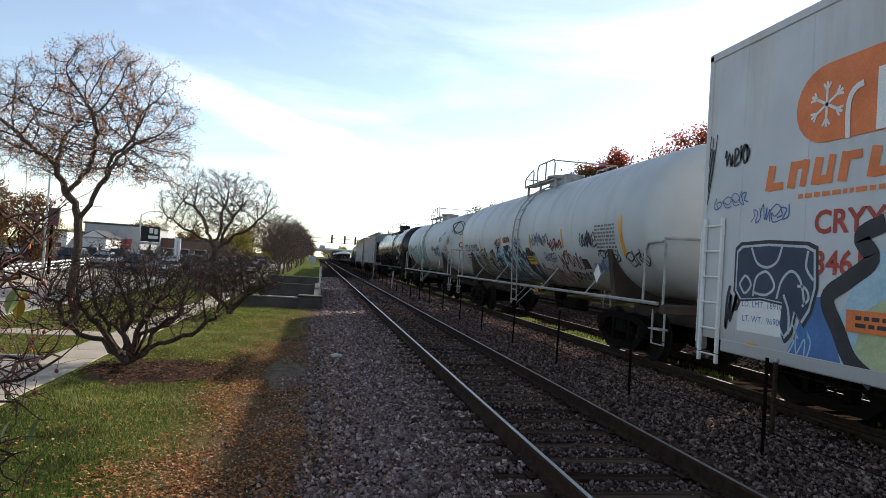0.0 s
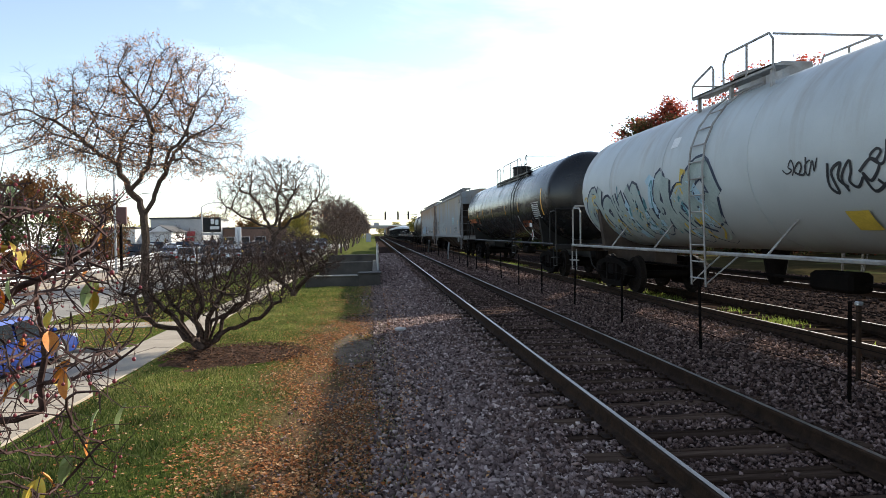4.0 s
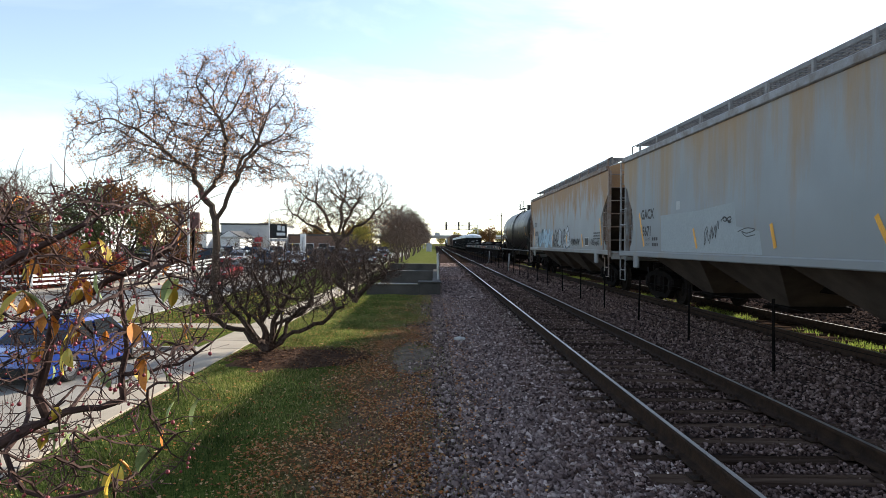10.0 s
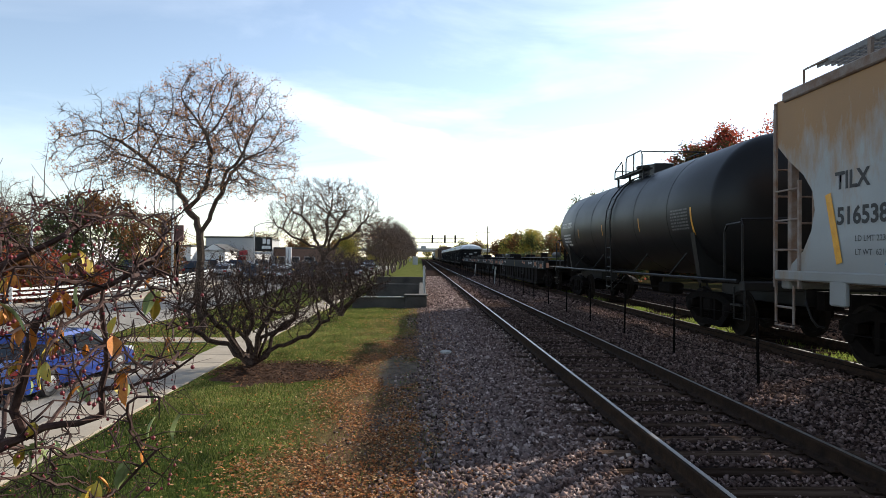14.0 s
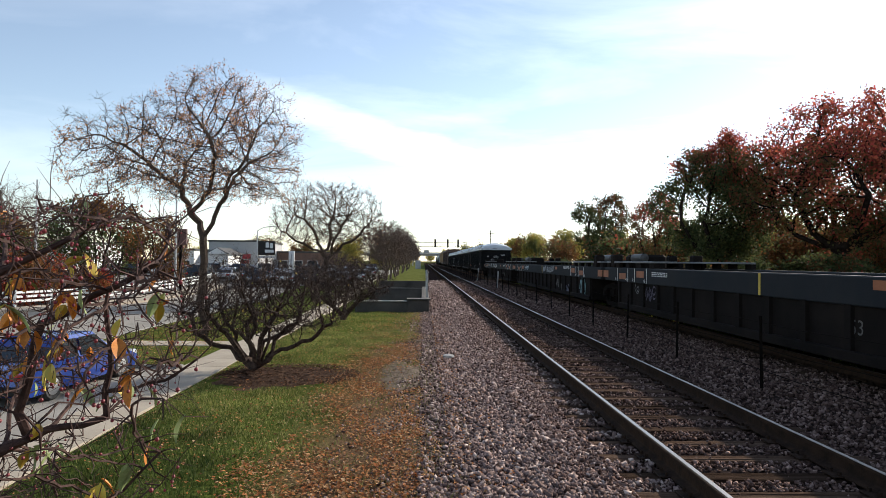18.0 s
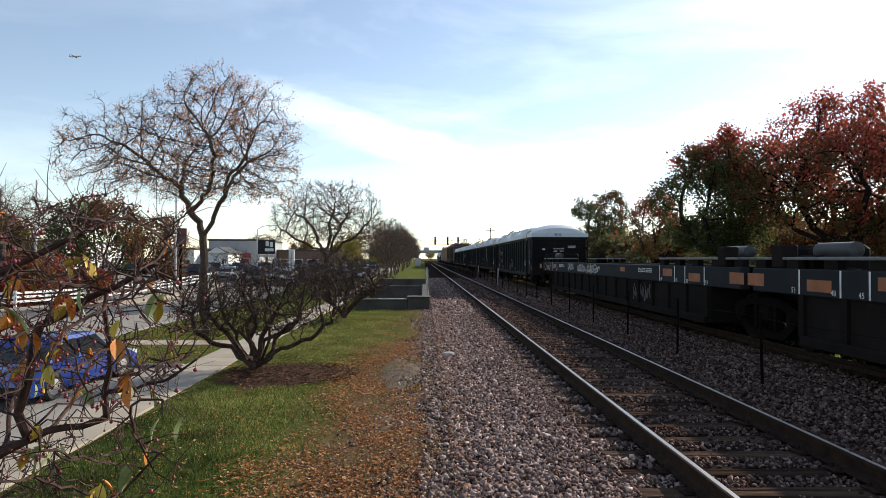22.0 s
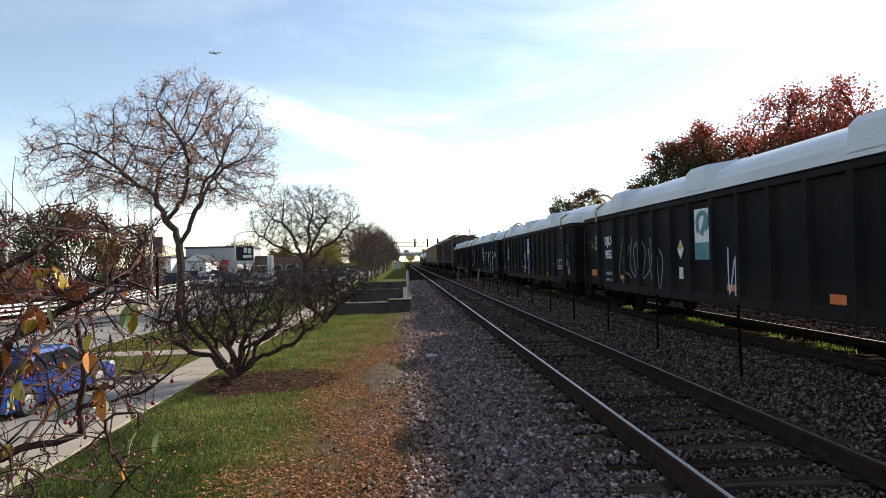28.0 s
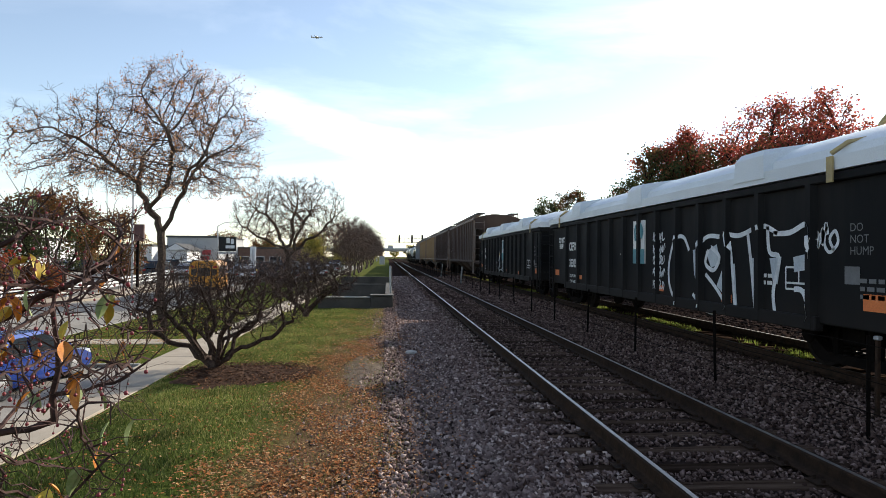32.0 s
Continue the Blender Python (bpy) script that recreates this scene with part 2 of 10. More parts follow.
def island_mat(name, colours, rough=0.85, through=0.0, spec=0.12, patch=0.0):
    """One of several colours for each loose piece of a mesh; through lets light pass, as leaves do."""
    m, n, l, p = nodes_of(name)
    geo = n.new("ShaderNodeNewGeometry")
    ramp = n.new("ShaderNodeValToRGB")
    ramp.color_ramp.interpolation = "LINEAR"
    e = ramp.color_ramp.elements
    while len(e) < len(colours):
        e.new(0.5)
    for i, c in enumerate(colours):
        e[i].position, e[i].color = i / max(1, len(colours) - 1), (*c, 1)
    l.new(geo.outputs["Random Per Island"], ramp.inputs["Fac"])
    nz = n.new("ShaderNodeTexNoise")
    nz.inputs["Scale"].default_value = 45.0
    co = n.new("ShaderNodeTexCoord")
    l.new(co.outputs["Object"], nz.inputs["Vector"])
    hsv = n.new("ShaderNodeHueSaturation")
    mr = n.new("ShaderNodeMapRange")
    mr.inputs["To Min"].default_value, mr.inputs["To Max"].default_value = 0.7, 1.3
    l.new(nz.outputs["Fac"], mr.inputs["Value"])
    value = mr.outputs["Result"]
    if patch:
        # broad lusher and drier patches
        pz = n.new("ShaderNodeTexNoise")
        pz.inputs["Scale"].default_value, pz.inputs["Detail"].default_value = patch, 4.0
        l.new(co.outputs["Object"], pz.inputs["Vector"])
        pr = n.new("ShaderNodeMapRange")
        pr.inputs["From Min"].default_value, pr.inputs["From Max"].default_value = 0.3, 0.7
        pr.inputs["To Min"].default_value, pr.inputs["To Max"].default_value = 0.55, 1.4
        l.new(pz.outputs["Fac"], pr.inputs["Value"])
        pm = n.new("ShaderNodeMath")
        pm.operation = "MULTIPLY"
        l.new(value, pm.inputs[0])
        l.new(pr.outputs["Result"], pm.inputs[1])
        value = pm.outputs["Value"]
    l.new(value, hsv.inputs["Value"])
    l.new(ramp.outputs["Color"], hsv.inputs["Color"])
    l.new(hsv.outputs["Color"], p.inputs["Base Color"])
    p.inputs["Roughness"].default_value = rough
    p.inputs["Specular IOR Level"].default_value = spec
    if through:
        tr = n.new("ShaderNodeBsdfTranslucent")
        l.new(hsv.outputs["Color"], tr.inputs["Color"])
        mx = n.new("ShaderNodeMixShader")
        mx.inputs["Fac"].default_value = through
        l.new(p.outputs["BSDF"], mx.inputs[1])
        l.new(tr.outputs["BSDF"], mx.inputs[2])
        l.new(mx.outputs["Shader"], n["Material Output"].inputs["Surface"])
    return m


def streaked(name, paint, stain, grime, amount=0.5, rough=0.55, low=1.1, high=4.2, grime_top=1.7, freq=1.6, metal=0.0, spec=0.5, top=0.22, run=0.13, soft=0.2):
    """Car paint with stains that run down from the top in streaks, and road grime thrown up from below."""
    m, n, l, p = nodes_of(name)
    co = n.new("ShaderNodeTexCoord")
    mp = n.new("ShaderNodeMapping")
    mp.inputs["Scale"].default_value = (0.3, 1.0, run)
    l.new(co.outputs["Object"], mp.inputs["Vector"])
    st = n.new("ShaderNodeTexNoise")
    st.inputs["Scale"].default_value, st.inputs["Detail"].default_value, st.inputs["Roughness"].default_value = freq, 8.0, 0.68
    l.new(mp.outputs["Vector"], st.inputs["Vector"])
    bl = n.new("ShaderNodeTexNoise")
    bl.inputs["Scale"].default_value, bl.inputs["Detail"].default_value = 1.1, 6.0
    l.new(co.outputs["Object"], bl.inputs["Vector"])
    fine = n.new("ShaderNodeTexNoise")
    fine.inputs["Scale"].default_value, fine.inputs["Detail"].default_value = 55.0, 3.0
    l.new(co.outputs["Object"], fine.inputs["Vector"])
    sep = n.new("ShaderNodeSeparateXYZ")
    l.new(co.outputs["Object"], sep.inputs["Vector"])
    up = n.new("ShaderNodeMapRange")
    up.inputs["From Min"].default_value, up.inputs["From Max"].default_value = low + (high - low) * 0.35, high
    l.new(sep.outputs["Z"], up.inputs["Value"])
    # streak mask: noise thresholded, stronger towards the top edge where the water stands
    add = n.new("ShaderNodeMath")
    add.operation = "MULTIPLY_ADD"
    add.inputs[1].default_value = top
    l.new(up.outputs["Result"], add.inputs[0])
    l.new(st.outputs["Fac"], add.inputs[2])
    mk = n.new("ShaderNodeMapRange")
    mk.inputs["From Min"].default_value, mk.inputs["From Max"].default_value = 0.66 - amount * 0.16, 0.66 + soft - amount * 0.1
    mk.inputs["To Max"].default_value = 0.9
    l.new(add.outputs["Value"], mk.inputs["Value"])
    mix1 = n.new("ShaderNodeMix")
    mix1.data_type = "RGBA"
    l.new(mk.outputs["Result"], mix1.inputs["Factor"])
    mix1.inputs["A"].default_value, mix1.inputs["B"].default_value = (*paint, 1), (*stain, 1)
    gr = n.new("ShaderNodeMapRange")
    gr.inputs["From Min"].default_value, gr.inputs["From Max"].default_value = grime_top, low
    l.new(sep.outputs["Z"], gr.inputs["Value"])
    gm = n.new("ShaderNodeMath")
    gm.operation = "MULTIPLY"
    l.new(gr.outputs["Result"], gm.inputs[0])
    l.new(bl.outputs["Fac"], gm.inputs[1])
    mix2 = n.new("ShaderNodeMix")
    mix2.data_type = "RGBA"
    l.new(gm.outputs["Value"], mix2.inputs["Factor"])
    l.new(mix1.outputs["Result"], mix2.inputs["A"])
    mix2.inputs["B"].default_value = (*grime, 1)
    hsv = n.new("ShaderNodeHueSaturation")
    mr = n.new("ShaderNodeMapRange")
    mr.inputs["To Min"].default_value, mr.inputs["To Max"].default_value = 0.66, 1.3
    mv = n.new("ShaderNodeMath")
    mv.operation = "MULTIPLY_ADD"
    mv.inputs[1].default_value = 0.25
    l.new(fine.outputs["Fac"], mv.inputs[0])
    ms = n.new("ShaderNodeMath")
    ms.operation = "MULTIPLY"
    ms.inputs[1].default_value = 0.75
    l.new(bl.outputs["Fac"], ms.inputs[0])
    l.new(ms.outputs["Value"], mv.inputs[2])
    l.new(mv.outputs["Value"], mr.inputs["Value"])
    l.new(mr.outputs["Result"], hsv.inputs["Value"])
    l.new(mix2.outputs["Result"], hsv.inputs["Color"])
    l.new(hsv.outputs["Color"], p.inputs["Base Color"])
    rr = n.new("ShaderNodeMapRange")
    rr.inputs["To Min"].default_value, rr.inputs["To Max"].default_value = rough - 0.15, rough + 0.2
    l.new(bl.outputs["Fac"], rr.inputs["Value"])
    l.new(rr.outputs["Result"], p.inputs["Roughness"])
    p.inputs["Metallic"].default_value = metal
    p.inputs["Specular IOR Level"].default_value = spec
    bp = n.new("ShaderNodeBump")
    bp.inputs["Strength"].default_value, bp.inputs["Distance"].default_value = 0.12, 0.02
    l.new(bl.outputs["Fac"], bp.inputs["Height"])
    l.new(bp.outputs["Normal"], p.inputs["Normal"])
    return m


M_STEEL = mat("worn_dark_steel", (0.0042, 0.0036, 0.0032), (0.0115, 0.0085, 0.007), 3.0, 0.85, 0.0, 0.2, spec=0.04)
M_BLACK = mat("black_paint", (0.007, 0.007, 0.0075), (0.015, 0.0135, 0.0125), 2.0, 0.5, 0.0, 0.05, spec=0.25)
M_RAILSIDE = mat("rusty_rail_steel", (0.02, 0.0135, 0.0105), (0.05, 0.03, 0.02), 9.0, 0.85, 0.0, 0.3, spec=0.05)
M_RAILTOP = mat("polished_rail_head", (0.44, 0.41, 0.38), (0.27, 0.245, 0.22), 5.0, 0.36, 1.0, 0.03, stretch=(6, 0.12, 1))
M_RAILDULL = mat("dull_rail_head", (0.1, 0.085, 0.075), (0.06, 0.05, 0.042), 5.0, 0.75, 0.4, 0.05, stretch=(6, 0.12, 1))
M_TIE = mat("weathered_tie_wood", (0.036, 0.021, 0.0145), (0.105, 0.07, 0.05), 4.0, 0.95, 0.0, 0.9, 26.0, spread=0.1, stretch=(0.16, 3.2, 3.2), random_tint=0.45, spec=0.0)
M_CONCRETE = mat("old_concrete", (0.36, 0.335, 0.295), (0.26, 0.24, 0.21), 1.2, 0.85, 0.0, 0.25, 80.0, spec=0.1)
M_WALK = mat("pavement_concrete", (0.44, 0.375, 0.295), (0.35, 0.298, 0.235), 0.9, 0.9, 0.0, 0.15, 90.0, spec=0.06)
M_DARKCON = mat("dark_wall_concrete", (0.085, 0.075, 0.063), (0.045, 0.04, 0.035), 1.4, 0.9, 0.0, 0.3, 50.0)
M_ASPHALT = mat("worn_asphalt", (0.33, 0.3, 0.258), (0.25, 0.228, 0.198), 0.7, 0.9, 0.0, 0.35, 140.0, spec=0.08)
M_WHITE = mat("white_paint", (0.78, 0.77, 0.75), (0.66, 0.65, 0.62), 1.5, 0.5, 0.0, 0.05)
M_GREY = mat("grey_paint", (0.42, 0.43, 0.44), (0.34, 0.345, 0.35), 1.5, 0.5, 0.0, 0.05)
M_LETTER_BLACK = mat("black_lettering", (0.022, 0.022, 0.024), (0.035, 0.034, 0.034), 5.0, 0.6, 0.0, 0.0)
M_LETTER_WHITE = mat("white_lettering", (0.7, 0.7, 0.68), (0.55, 0.55, 0.53), 5.0, 0.6, 0.0, 0.0)
M_ORANGE = mat("orange_paint", (0.75, 0.2, 0.05), (0.62, 0.15, 0.035), 3.0, 0.5, 0.0, 0.0)
M_AMBER = mat("amber_reflective_strip", (0.75, 0.36, 0.03), (0.6, 0.27, 0.02), 5.0, 0.4, 0.0, 0.0)
M_GALV = mat("galvanised_steel", (0.45, 0.46, 0.47), (0.34, 0.345, 0.35), 7.0, 0.45, 0.7, 0.05)
M_BARK = mat("dark_bark", (0.038, 0.027, 0.021), (0.11, 0.08, 0.062), 14.0, 0.92, 0.0, 0.7, 60.0, spec=0.1)
# leafy trees' bark, darkened in colour because their trunks stand against the light
M_BACKLITBARK = mat("backlit_tree_bark", (0.016, 0.012, 0.01), (0.045, 0.034, 0.028), 6.0, 0.95, 0.0, 0.7, 30.0, spec=0.02)
M_TWIG = mat("twig_bark", (0.058, 0.041, 0.033), (0.13, 0.092, 0.072), 20.0, 0.9, 0.0, 0.2, spec=0.12)
# near-black bark; the paler second tone paints sun highlights on the twigs
M_BUSHTWIG = mat("near_black_highlit_twig_bark", (0.02, 0.013, 0.0105), (0.1, 0.066, 0.052), 20.0, 0.75, 0.0, 0.2, spec=0.08)
M_ROWTWIG = mat("red_grey_twig_bark", (0.085, 0.062, 0.05), (0.16, 0.118, 0.097), 20.0, 0.9, 0.0, 0.2, spec=0.12)
# red-brown bark; its paler tone stands for highlights on backlit twigs
M_REDTWIG = mat("red_brown_highlit_twig_bark", (0.024, 0.013, 0.011), (0.105, 0.062, 0.052), 14.0, 0.85, 0.0, 0.2, spec=0.12)

# ---- ground, lawn, road and track ----


def raw_mesh(name, verts, faces, smooth=False):
    """A mesh from arrays; faces all have the same number of corners."""
    verts, faces = np.asarray(verts, dtype=np.float32), np.asarray(faces, dtype=np.int32)
    me = bpy.data.meshes.new(name)
    me.vertices.add(len(verts))
    me.vertices.foreach_set("co", verts.ravel())
    k = faces.shape[1]
    me.loops.add(faces.size)
    me.loops.foreach_set("vertex_index", faces.ravel())
    me.polygons.add(len(faces))
    me.polygons.foreach_set("loop_start", np.arange(0, faces.size, k, dtype=np.int32))
    me.polygons.foreach_set("loop_total", np.full(len(faces), k, dtype=np.int32))
    me.update(calc_edges=True)
    if smooth:
        me.polygons.foreach_set("use_smooth", np.ones(len(faces), dtype=bool))
    return me


def sheet(name, x0, y0, x1, y1, step, height, material, label, category, kind="structure"):
    """A ground sheet with a height for each place."""
    nx, ny = max(2, int(abs(x1 - x0) / step) + 1), max(2, int(abs(y1 - y0) / step) + 1)
    gx, gy = np.meshgrid(np.linspace(x0, x1, nx), np.linspace(y0, y1, ny))
    gz = height(gx, gy)
    v = np.stack([gx, gy, gz], -1).reshape(-1, 3)
    i = np.arange(nx * ny).reshape(ny, nx)
    f = np.stack([i[:-1, :-1], i[:-1, 1:], i[1:, 1:], i[1:, :-1]], -1).reshape(-1, 4)
    me = raw_mesh(name, v, f, True)
    me.materials.append(material)
    return tagged(new(name, me), label, category, "", kind)


def bumps(x, y, a=0.02):
    return a * (np.sin(x * 2.1 + y * 1.3) + np.sin(x * 0.7 - y * 2.7 + 1.1) + np.sin(x * 4.3 + 0.4 * y)) / 3


def lawn_mat():
    """Mown grass that thins into leaf litter and grey dirt towards the track."""
    m, n, l, p = nodes_of("autumn_lawn")
    co = n.new("ShaderNodeTexCoord")
    sep = n.new("ShaderNodeSeparateXYZ")
    l.new(co.outputs["Object"], sep.inputs["Vector"])

    def noise(scale, detail, rough):
        z = n.new("ShaderNodeTexNoise")
        z.inputs["Scale"].default_value, z.inputs["Detail"].default_value, z.inputs["Roughness"].default_value = scale, detail, rough
        l.new(co.outputs["Object"], z.inputs["Vector"])
        return z.outputs["Fac"]

    def ramp(fac, *stops):
        r = n.new("ShaderNodeValToRGB")
        while len(r.color_ramp.elements) < len(stops):
            r.color_ramp.elements.new(0.5)
        for e, (q, c) in zip(r.color_ramp.elements, stops):
            e.position, e.color = q, (*c, 1)
        l.new(fac, r.inputs["Fac"])
        return r.outputs["Color"]

    def math_node(op, *vals):
        k = n.new("ShaderNodeMath")
        k.operation = op
        for i, v in enumerate(vals):
            if isinstance(v, (int, float)):
                k.inputs[i].default_value = v
            else:
                l.new(v, k.inputs[i])
        return k.outputs["Value"]

    def span(v, a, c, lo=0.0, hi=1.0):
        k = n.new("ShaderNodeMapRange")
        k.inputs["From Min"].default_value, k.inputs["From Max"].default_value = a, c
        k.inputs["To Min"].default_value, k.inputs["To Max"].default_value = lo, hi
        l.new(v, k.inputs["Value"])
        return k.outputs["Result"]

    def blend(f, a, c):
        k = n.new("ShaderNodeMix")
        k.data_type = "RGBA"
        l.new(f, k.inputs["Factor"])
        l.new(a, k.inputs["A"])
        l.new(c, k.inputs["B"])
        return k.outputs["Result"]

    big, mid, fine = noise(0.9, 8.0, 0.65), noise(3.2, 6.0, 0.6), noise(26.0, 5.0, 0.55)
    green = ramp(fine, (0.3, (0.028, 0.046, 0.009)), (0.75, (0.125, 0.15, 0.034)))
    straw = ramp(fine, (0.3, (0.075, 0.075, 0.02)), (0.75, (0.24, 0.21, 0.075)))
    # greener, with less straw colour, at the near end
    dry = math_node("MULTIPLY", span(mid, 0.48, 0.72), span(sep.outputs["Y"], 6.0, 11.0, 0.25, 1.0))
    grass = blend(dry, green, straw)
    litter = ramp(fine, (0.3, (0.062, 0.036, 0.02)), (0.72, (0.24, 0.148, 0.084)))
    dirt = ramp(fine, (0.3, (0.075, 0.056, 0.042)), (0.72, (0.24, 0.185, 0.145)))
    # the litter belt is broad beside the bush and runs out into grass further along
    runout = span(sep.outputs["Y"], 12.0, 20.0, 0.0, 0.9)
    where = math_node("SUBTRACT", math_node("ADD", math_node("MULTIPLY", big, 2.0), sep.outputs["X"]), runout)
    base = blend(span(where, -0.85, -0.1), grass, litter)
    edge = math_node("SUBTRACT", math_node("ADD", math_node("MULTIPLY", mid, 1.6), sep.outputs["X"]), math_node("MULTIPLY", runout, 0.25))
    base = blend(span(edge, 0.25, 0.75), base, dirt)
    l.new(base, p.inputs["Base Color"])
    p.inputs["Roughness"].default_value = 0.95
    p.inputs["Specular IOR Level"].default_value = 0.0
    bp = n.new("ShaderNodeBump")
    bp.inputs["Strength"].default_value, bp.inputs["Distance"].default_value = 0.8, 0.03
    l.new(fine, bp.inputs["Height"])
    l.new(bp.outputs["Normal"], p.inputs["Normal"])
    return m


M_LAWN = lawn_mat()
M_LAWNFAR = mat("dry_mown_grass", (0.085, 0.105, 0.028), (0.145, 0.145, 0.05), 0.8, 0.95, 0.0, 0.5, 18.0, spread=0.12, spec=0.0)
M_GRASS = mat("rough_grass_ground", (0.06, 0.075, 0.024), (0.12, 0.105, 0.045), 1.1, 0.95, 0.0, 0.6, 22.0, spec=0.0)
# strip beyond the tracks: the trees' shadow is put into this dark colour
M_SCRUB = mat("shade_darkened_scrub_ground", (0.03, 0.028, 0.013), (0.06, 0.045, 0.022), 1.1, 0.95, 0.0, 0.6, 22.0, spec=0.0)
M_BALLAST = mat("crushed_stone_bed", (0.022, 0.0155, 0.013), (0.055, 0.038, 0.032), 18.0, 0.95, 0.0, 0.9, 34.0, spread=0.12, spec=0.0)
M_STONE = island_mat("ballast_stone", [(0.032, 0.0215, 0.0185), (0.15, 0.102, 0.089), (0.285, 0.202, 0.175), (0.062, 0.0415, 0.037), (0.62, 0.482, 0.415), (0.15, 0.102, 0.09), (0.335, 0.242, 0.212), (0.075, 0.05, 0.045)], 0.9, 0.0, 0.0)
# darker stone copy beyond the train: tree shade put into the colour
M_STONE_SHADE = island_mat("shade_darkened_ballast_stone", [(0.016, 0.0115, 0.01), (0.045, 0.032, 0.028), (0.075, 0.054, 0.047), (0.028, 0.02, 0.018)], 0.95, 0.0, 0.0)
M_STONE_DARK = island_mat("brake_dusted_ballast_stone", [(0.029, 0.0175, 0.0145), (0.104, 0.065, 0.053), (0.19, 0.124, 0.102), (0.056, 0.034, 0.029), (0.36, 0.25, 0.21), (0.098, 0.062, 0.051)], 0.9, 0.0, 0.0)
M_LEAF_GROUND = island_mat("fallen_leaf", [(0.1, 0.036, 0.017), (0.33, 0.115, 0.036), (0.53, 0.21, 0.072), (0.15, 0.06, 0.027), (0.62, 0.34, 0.14), (0.43, 0.13, 0.036), (0.7, 0.46, 0.25), (0.24, 0.11, 0.05)], 0.85, 0.25)
M_BLADE = island_mat("grass_blade", [(0.045, 0.07, 0.016), (0.16, 0.2, 0.04), (0.42, 0.37, 0.14), (0.085, 0.115, 0.025), (0.28, 0.29, 0.07)], 0.8, 0.35, patch=1.3)
M_BLADE_DEEP = island_mat("deep_green_grass_blade", [(0.022, 0.042, 0.01), (0.055, 0.088, 0.02), (0.13, 0.16, 0.038), (0.035, 0.06, 0.014), (0.2, 0.19, 0.06)], 0.8, 0.3, patch=1.3)
M_WEED = island_mat("weedy_grass_blade", [(0.16, 0.24, 0.04), (0.3, 0.34, 0.08), (0.22, 0.28, 0.05)], 0.8, 0.45)

def smooth(a, c, v):
    t = np.clip((np.asarray(v, dtype=float) - a) / (c - a), 0, 1)
    return t * t * (3 - 2 * t)


def left_level(y):
    """The street lies lower than the railway; further on it rises to the car park."""
    return -1.2 + 0.9 * smooth(45, 75, y)


def lawn_z(x, y):
    """The bank falls from the track to the pavement."""
    return left_level(y) * smooth(-3.3, -5.6, x) + bumps(x, y, 0.025)


def ground_z(x, y):
    return (left_level(y) - 0.35) * smooth(-2.6, -5.4, x) - 0.3 * (1 - smooth(-2.6, -5.4, x))


def bed_height(x):
    return 0.1 * np.clip((x - 4.3) / 1.2, 0, 1) - 0.4 * np.clip((x - 15.6) / 1.6, 0, 1)


def far_sheet():
    xs = np.concatenate([[-1400, -300, -120, -60, -30, -12, -6, -5.4, -4.6, -4, -3.3, -2.6, -1, 0, 12, 40, 120, 400, 1400]])
    ys = np.concatenate([[-600, -100, -30], np.arange(-10, 90, 5), [100, 150, 250, 400, 800, 1600, 3200]])
    gx, gy = np.meshgrid(xs, ys)
    v = np.stack([gx, gy, ground_z(gx, gy)], -1).reshape(-1, 3)
    i = np.arange(len(xs) * len(ys)).reshape(len(ys), len(xs))
    f = np.stack([i[:-1, :-1], i[:-1, 1:], i[1:, 1:], i[1:, :-1]], -1).reshape(-1, 4)
    me = raw_mesh("ground", v, f)
    me.materials.append(M_GRASS)
    return tagged(new("ground", me), "grassy ground reaching the horizon", "ground", kind="structure")


far_sheet()
sheet("lawn", -5.8, -8, 0.1, 23.7, 0.25, lambda x, y: lawn_z(x, y) - 0.06 * np.clip(x + 0.5, 0, 1), M_LAWN, "mown autumn lawn on a bank, thinning to leafy dirt beside the track", "lawn")
sheet("lawn.001", -5.6, 35.8, 0.1, 320, 0.7, lambda x, y: lawn_z(x, y), M_LAWNFAR, "mown lawn strip running along the track", "lawn")
sheet("lawn.002", -5.8, 23.7, -2.75, 35.8, 0.3, lambda x, y: lawn_z(x, y), M_LAWN, "sloping lawn beside the stairwell wall", "lawn")
sheet("verge", -12.2, 18.96, -7.1, 62, 0.5, lambda x, y: left_level(y) + bumps(x, y, 0.02), M_LAWN, "grass verge between pavement and street", "lawn")
sheet("road", -90, -60, -12.36, 62, 2.0, lambda x, y: left_level(y) - 0.14, M_ASPHALT, "grey asphalt street that bends away along the railway", "road")
sheet("parking_bay", -12.36, -60, -7.1, 18.94, 2.0, lambda x, y: left_level(y) - 0.06, M_ASPHALT, "asphalt parking bay beside the pavement", "road")
sheet("car_park", -70, 62, -5.62, 150, 2.0, lambda x, y: left_level(y) - 0.05, M_ASPHALT, "asphalt car park full of parked cars", "road")
sheet("grass_strip", 17.0, -20, 60, 130, 2.0, lambda x, y: -0.28 + bumps(x, y, 0.05), M_SCRUB, "rough grass beyond the tracks", "grass")
sheet("ballast_bed.002", 0.0, -262, 17.5, -12, 0.8, lambda x, y: bed_height(x), M_BALLAST, "bed of purple-grey crushed stone", "ballast")
sheet("ballast_bed", 0.0, -12, 17.5, 40, 0.12, lambda x, y: bed_height(x) + bumps(x * 3, y * 3, 0.02), M_BALLAST, "bed of purple-grey crushed stone", "ballast")
sheet("ballast_bed.001", 0.0, 40, 17.5, 520, 0.8, lambda x, y: bed_height(x), M_BALLAST, "bed of purple-grey crushed stone", "ballast")

b = Builder()
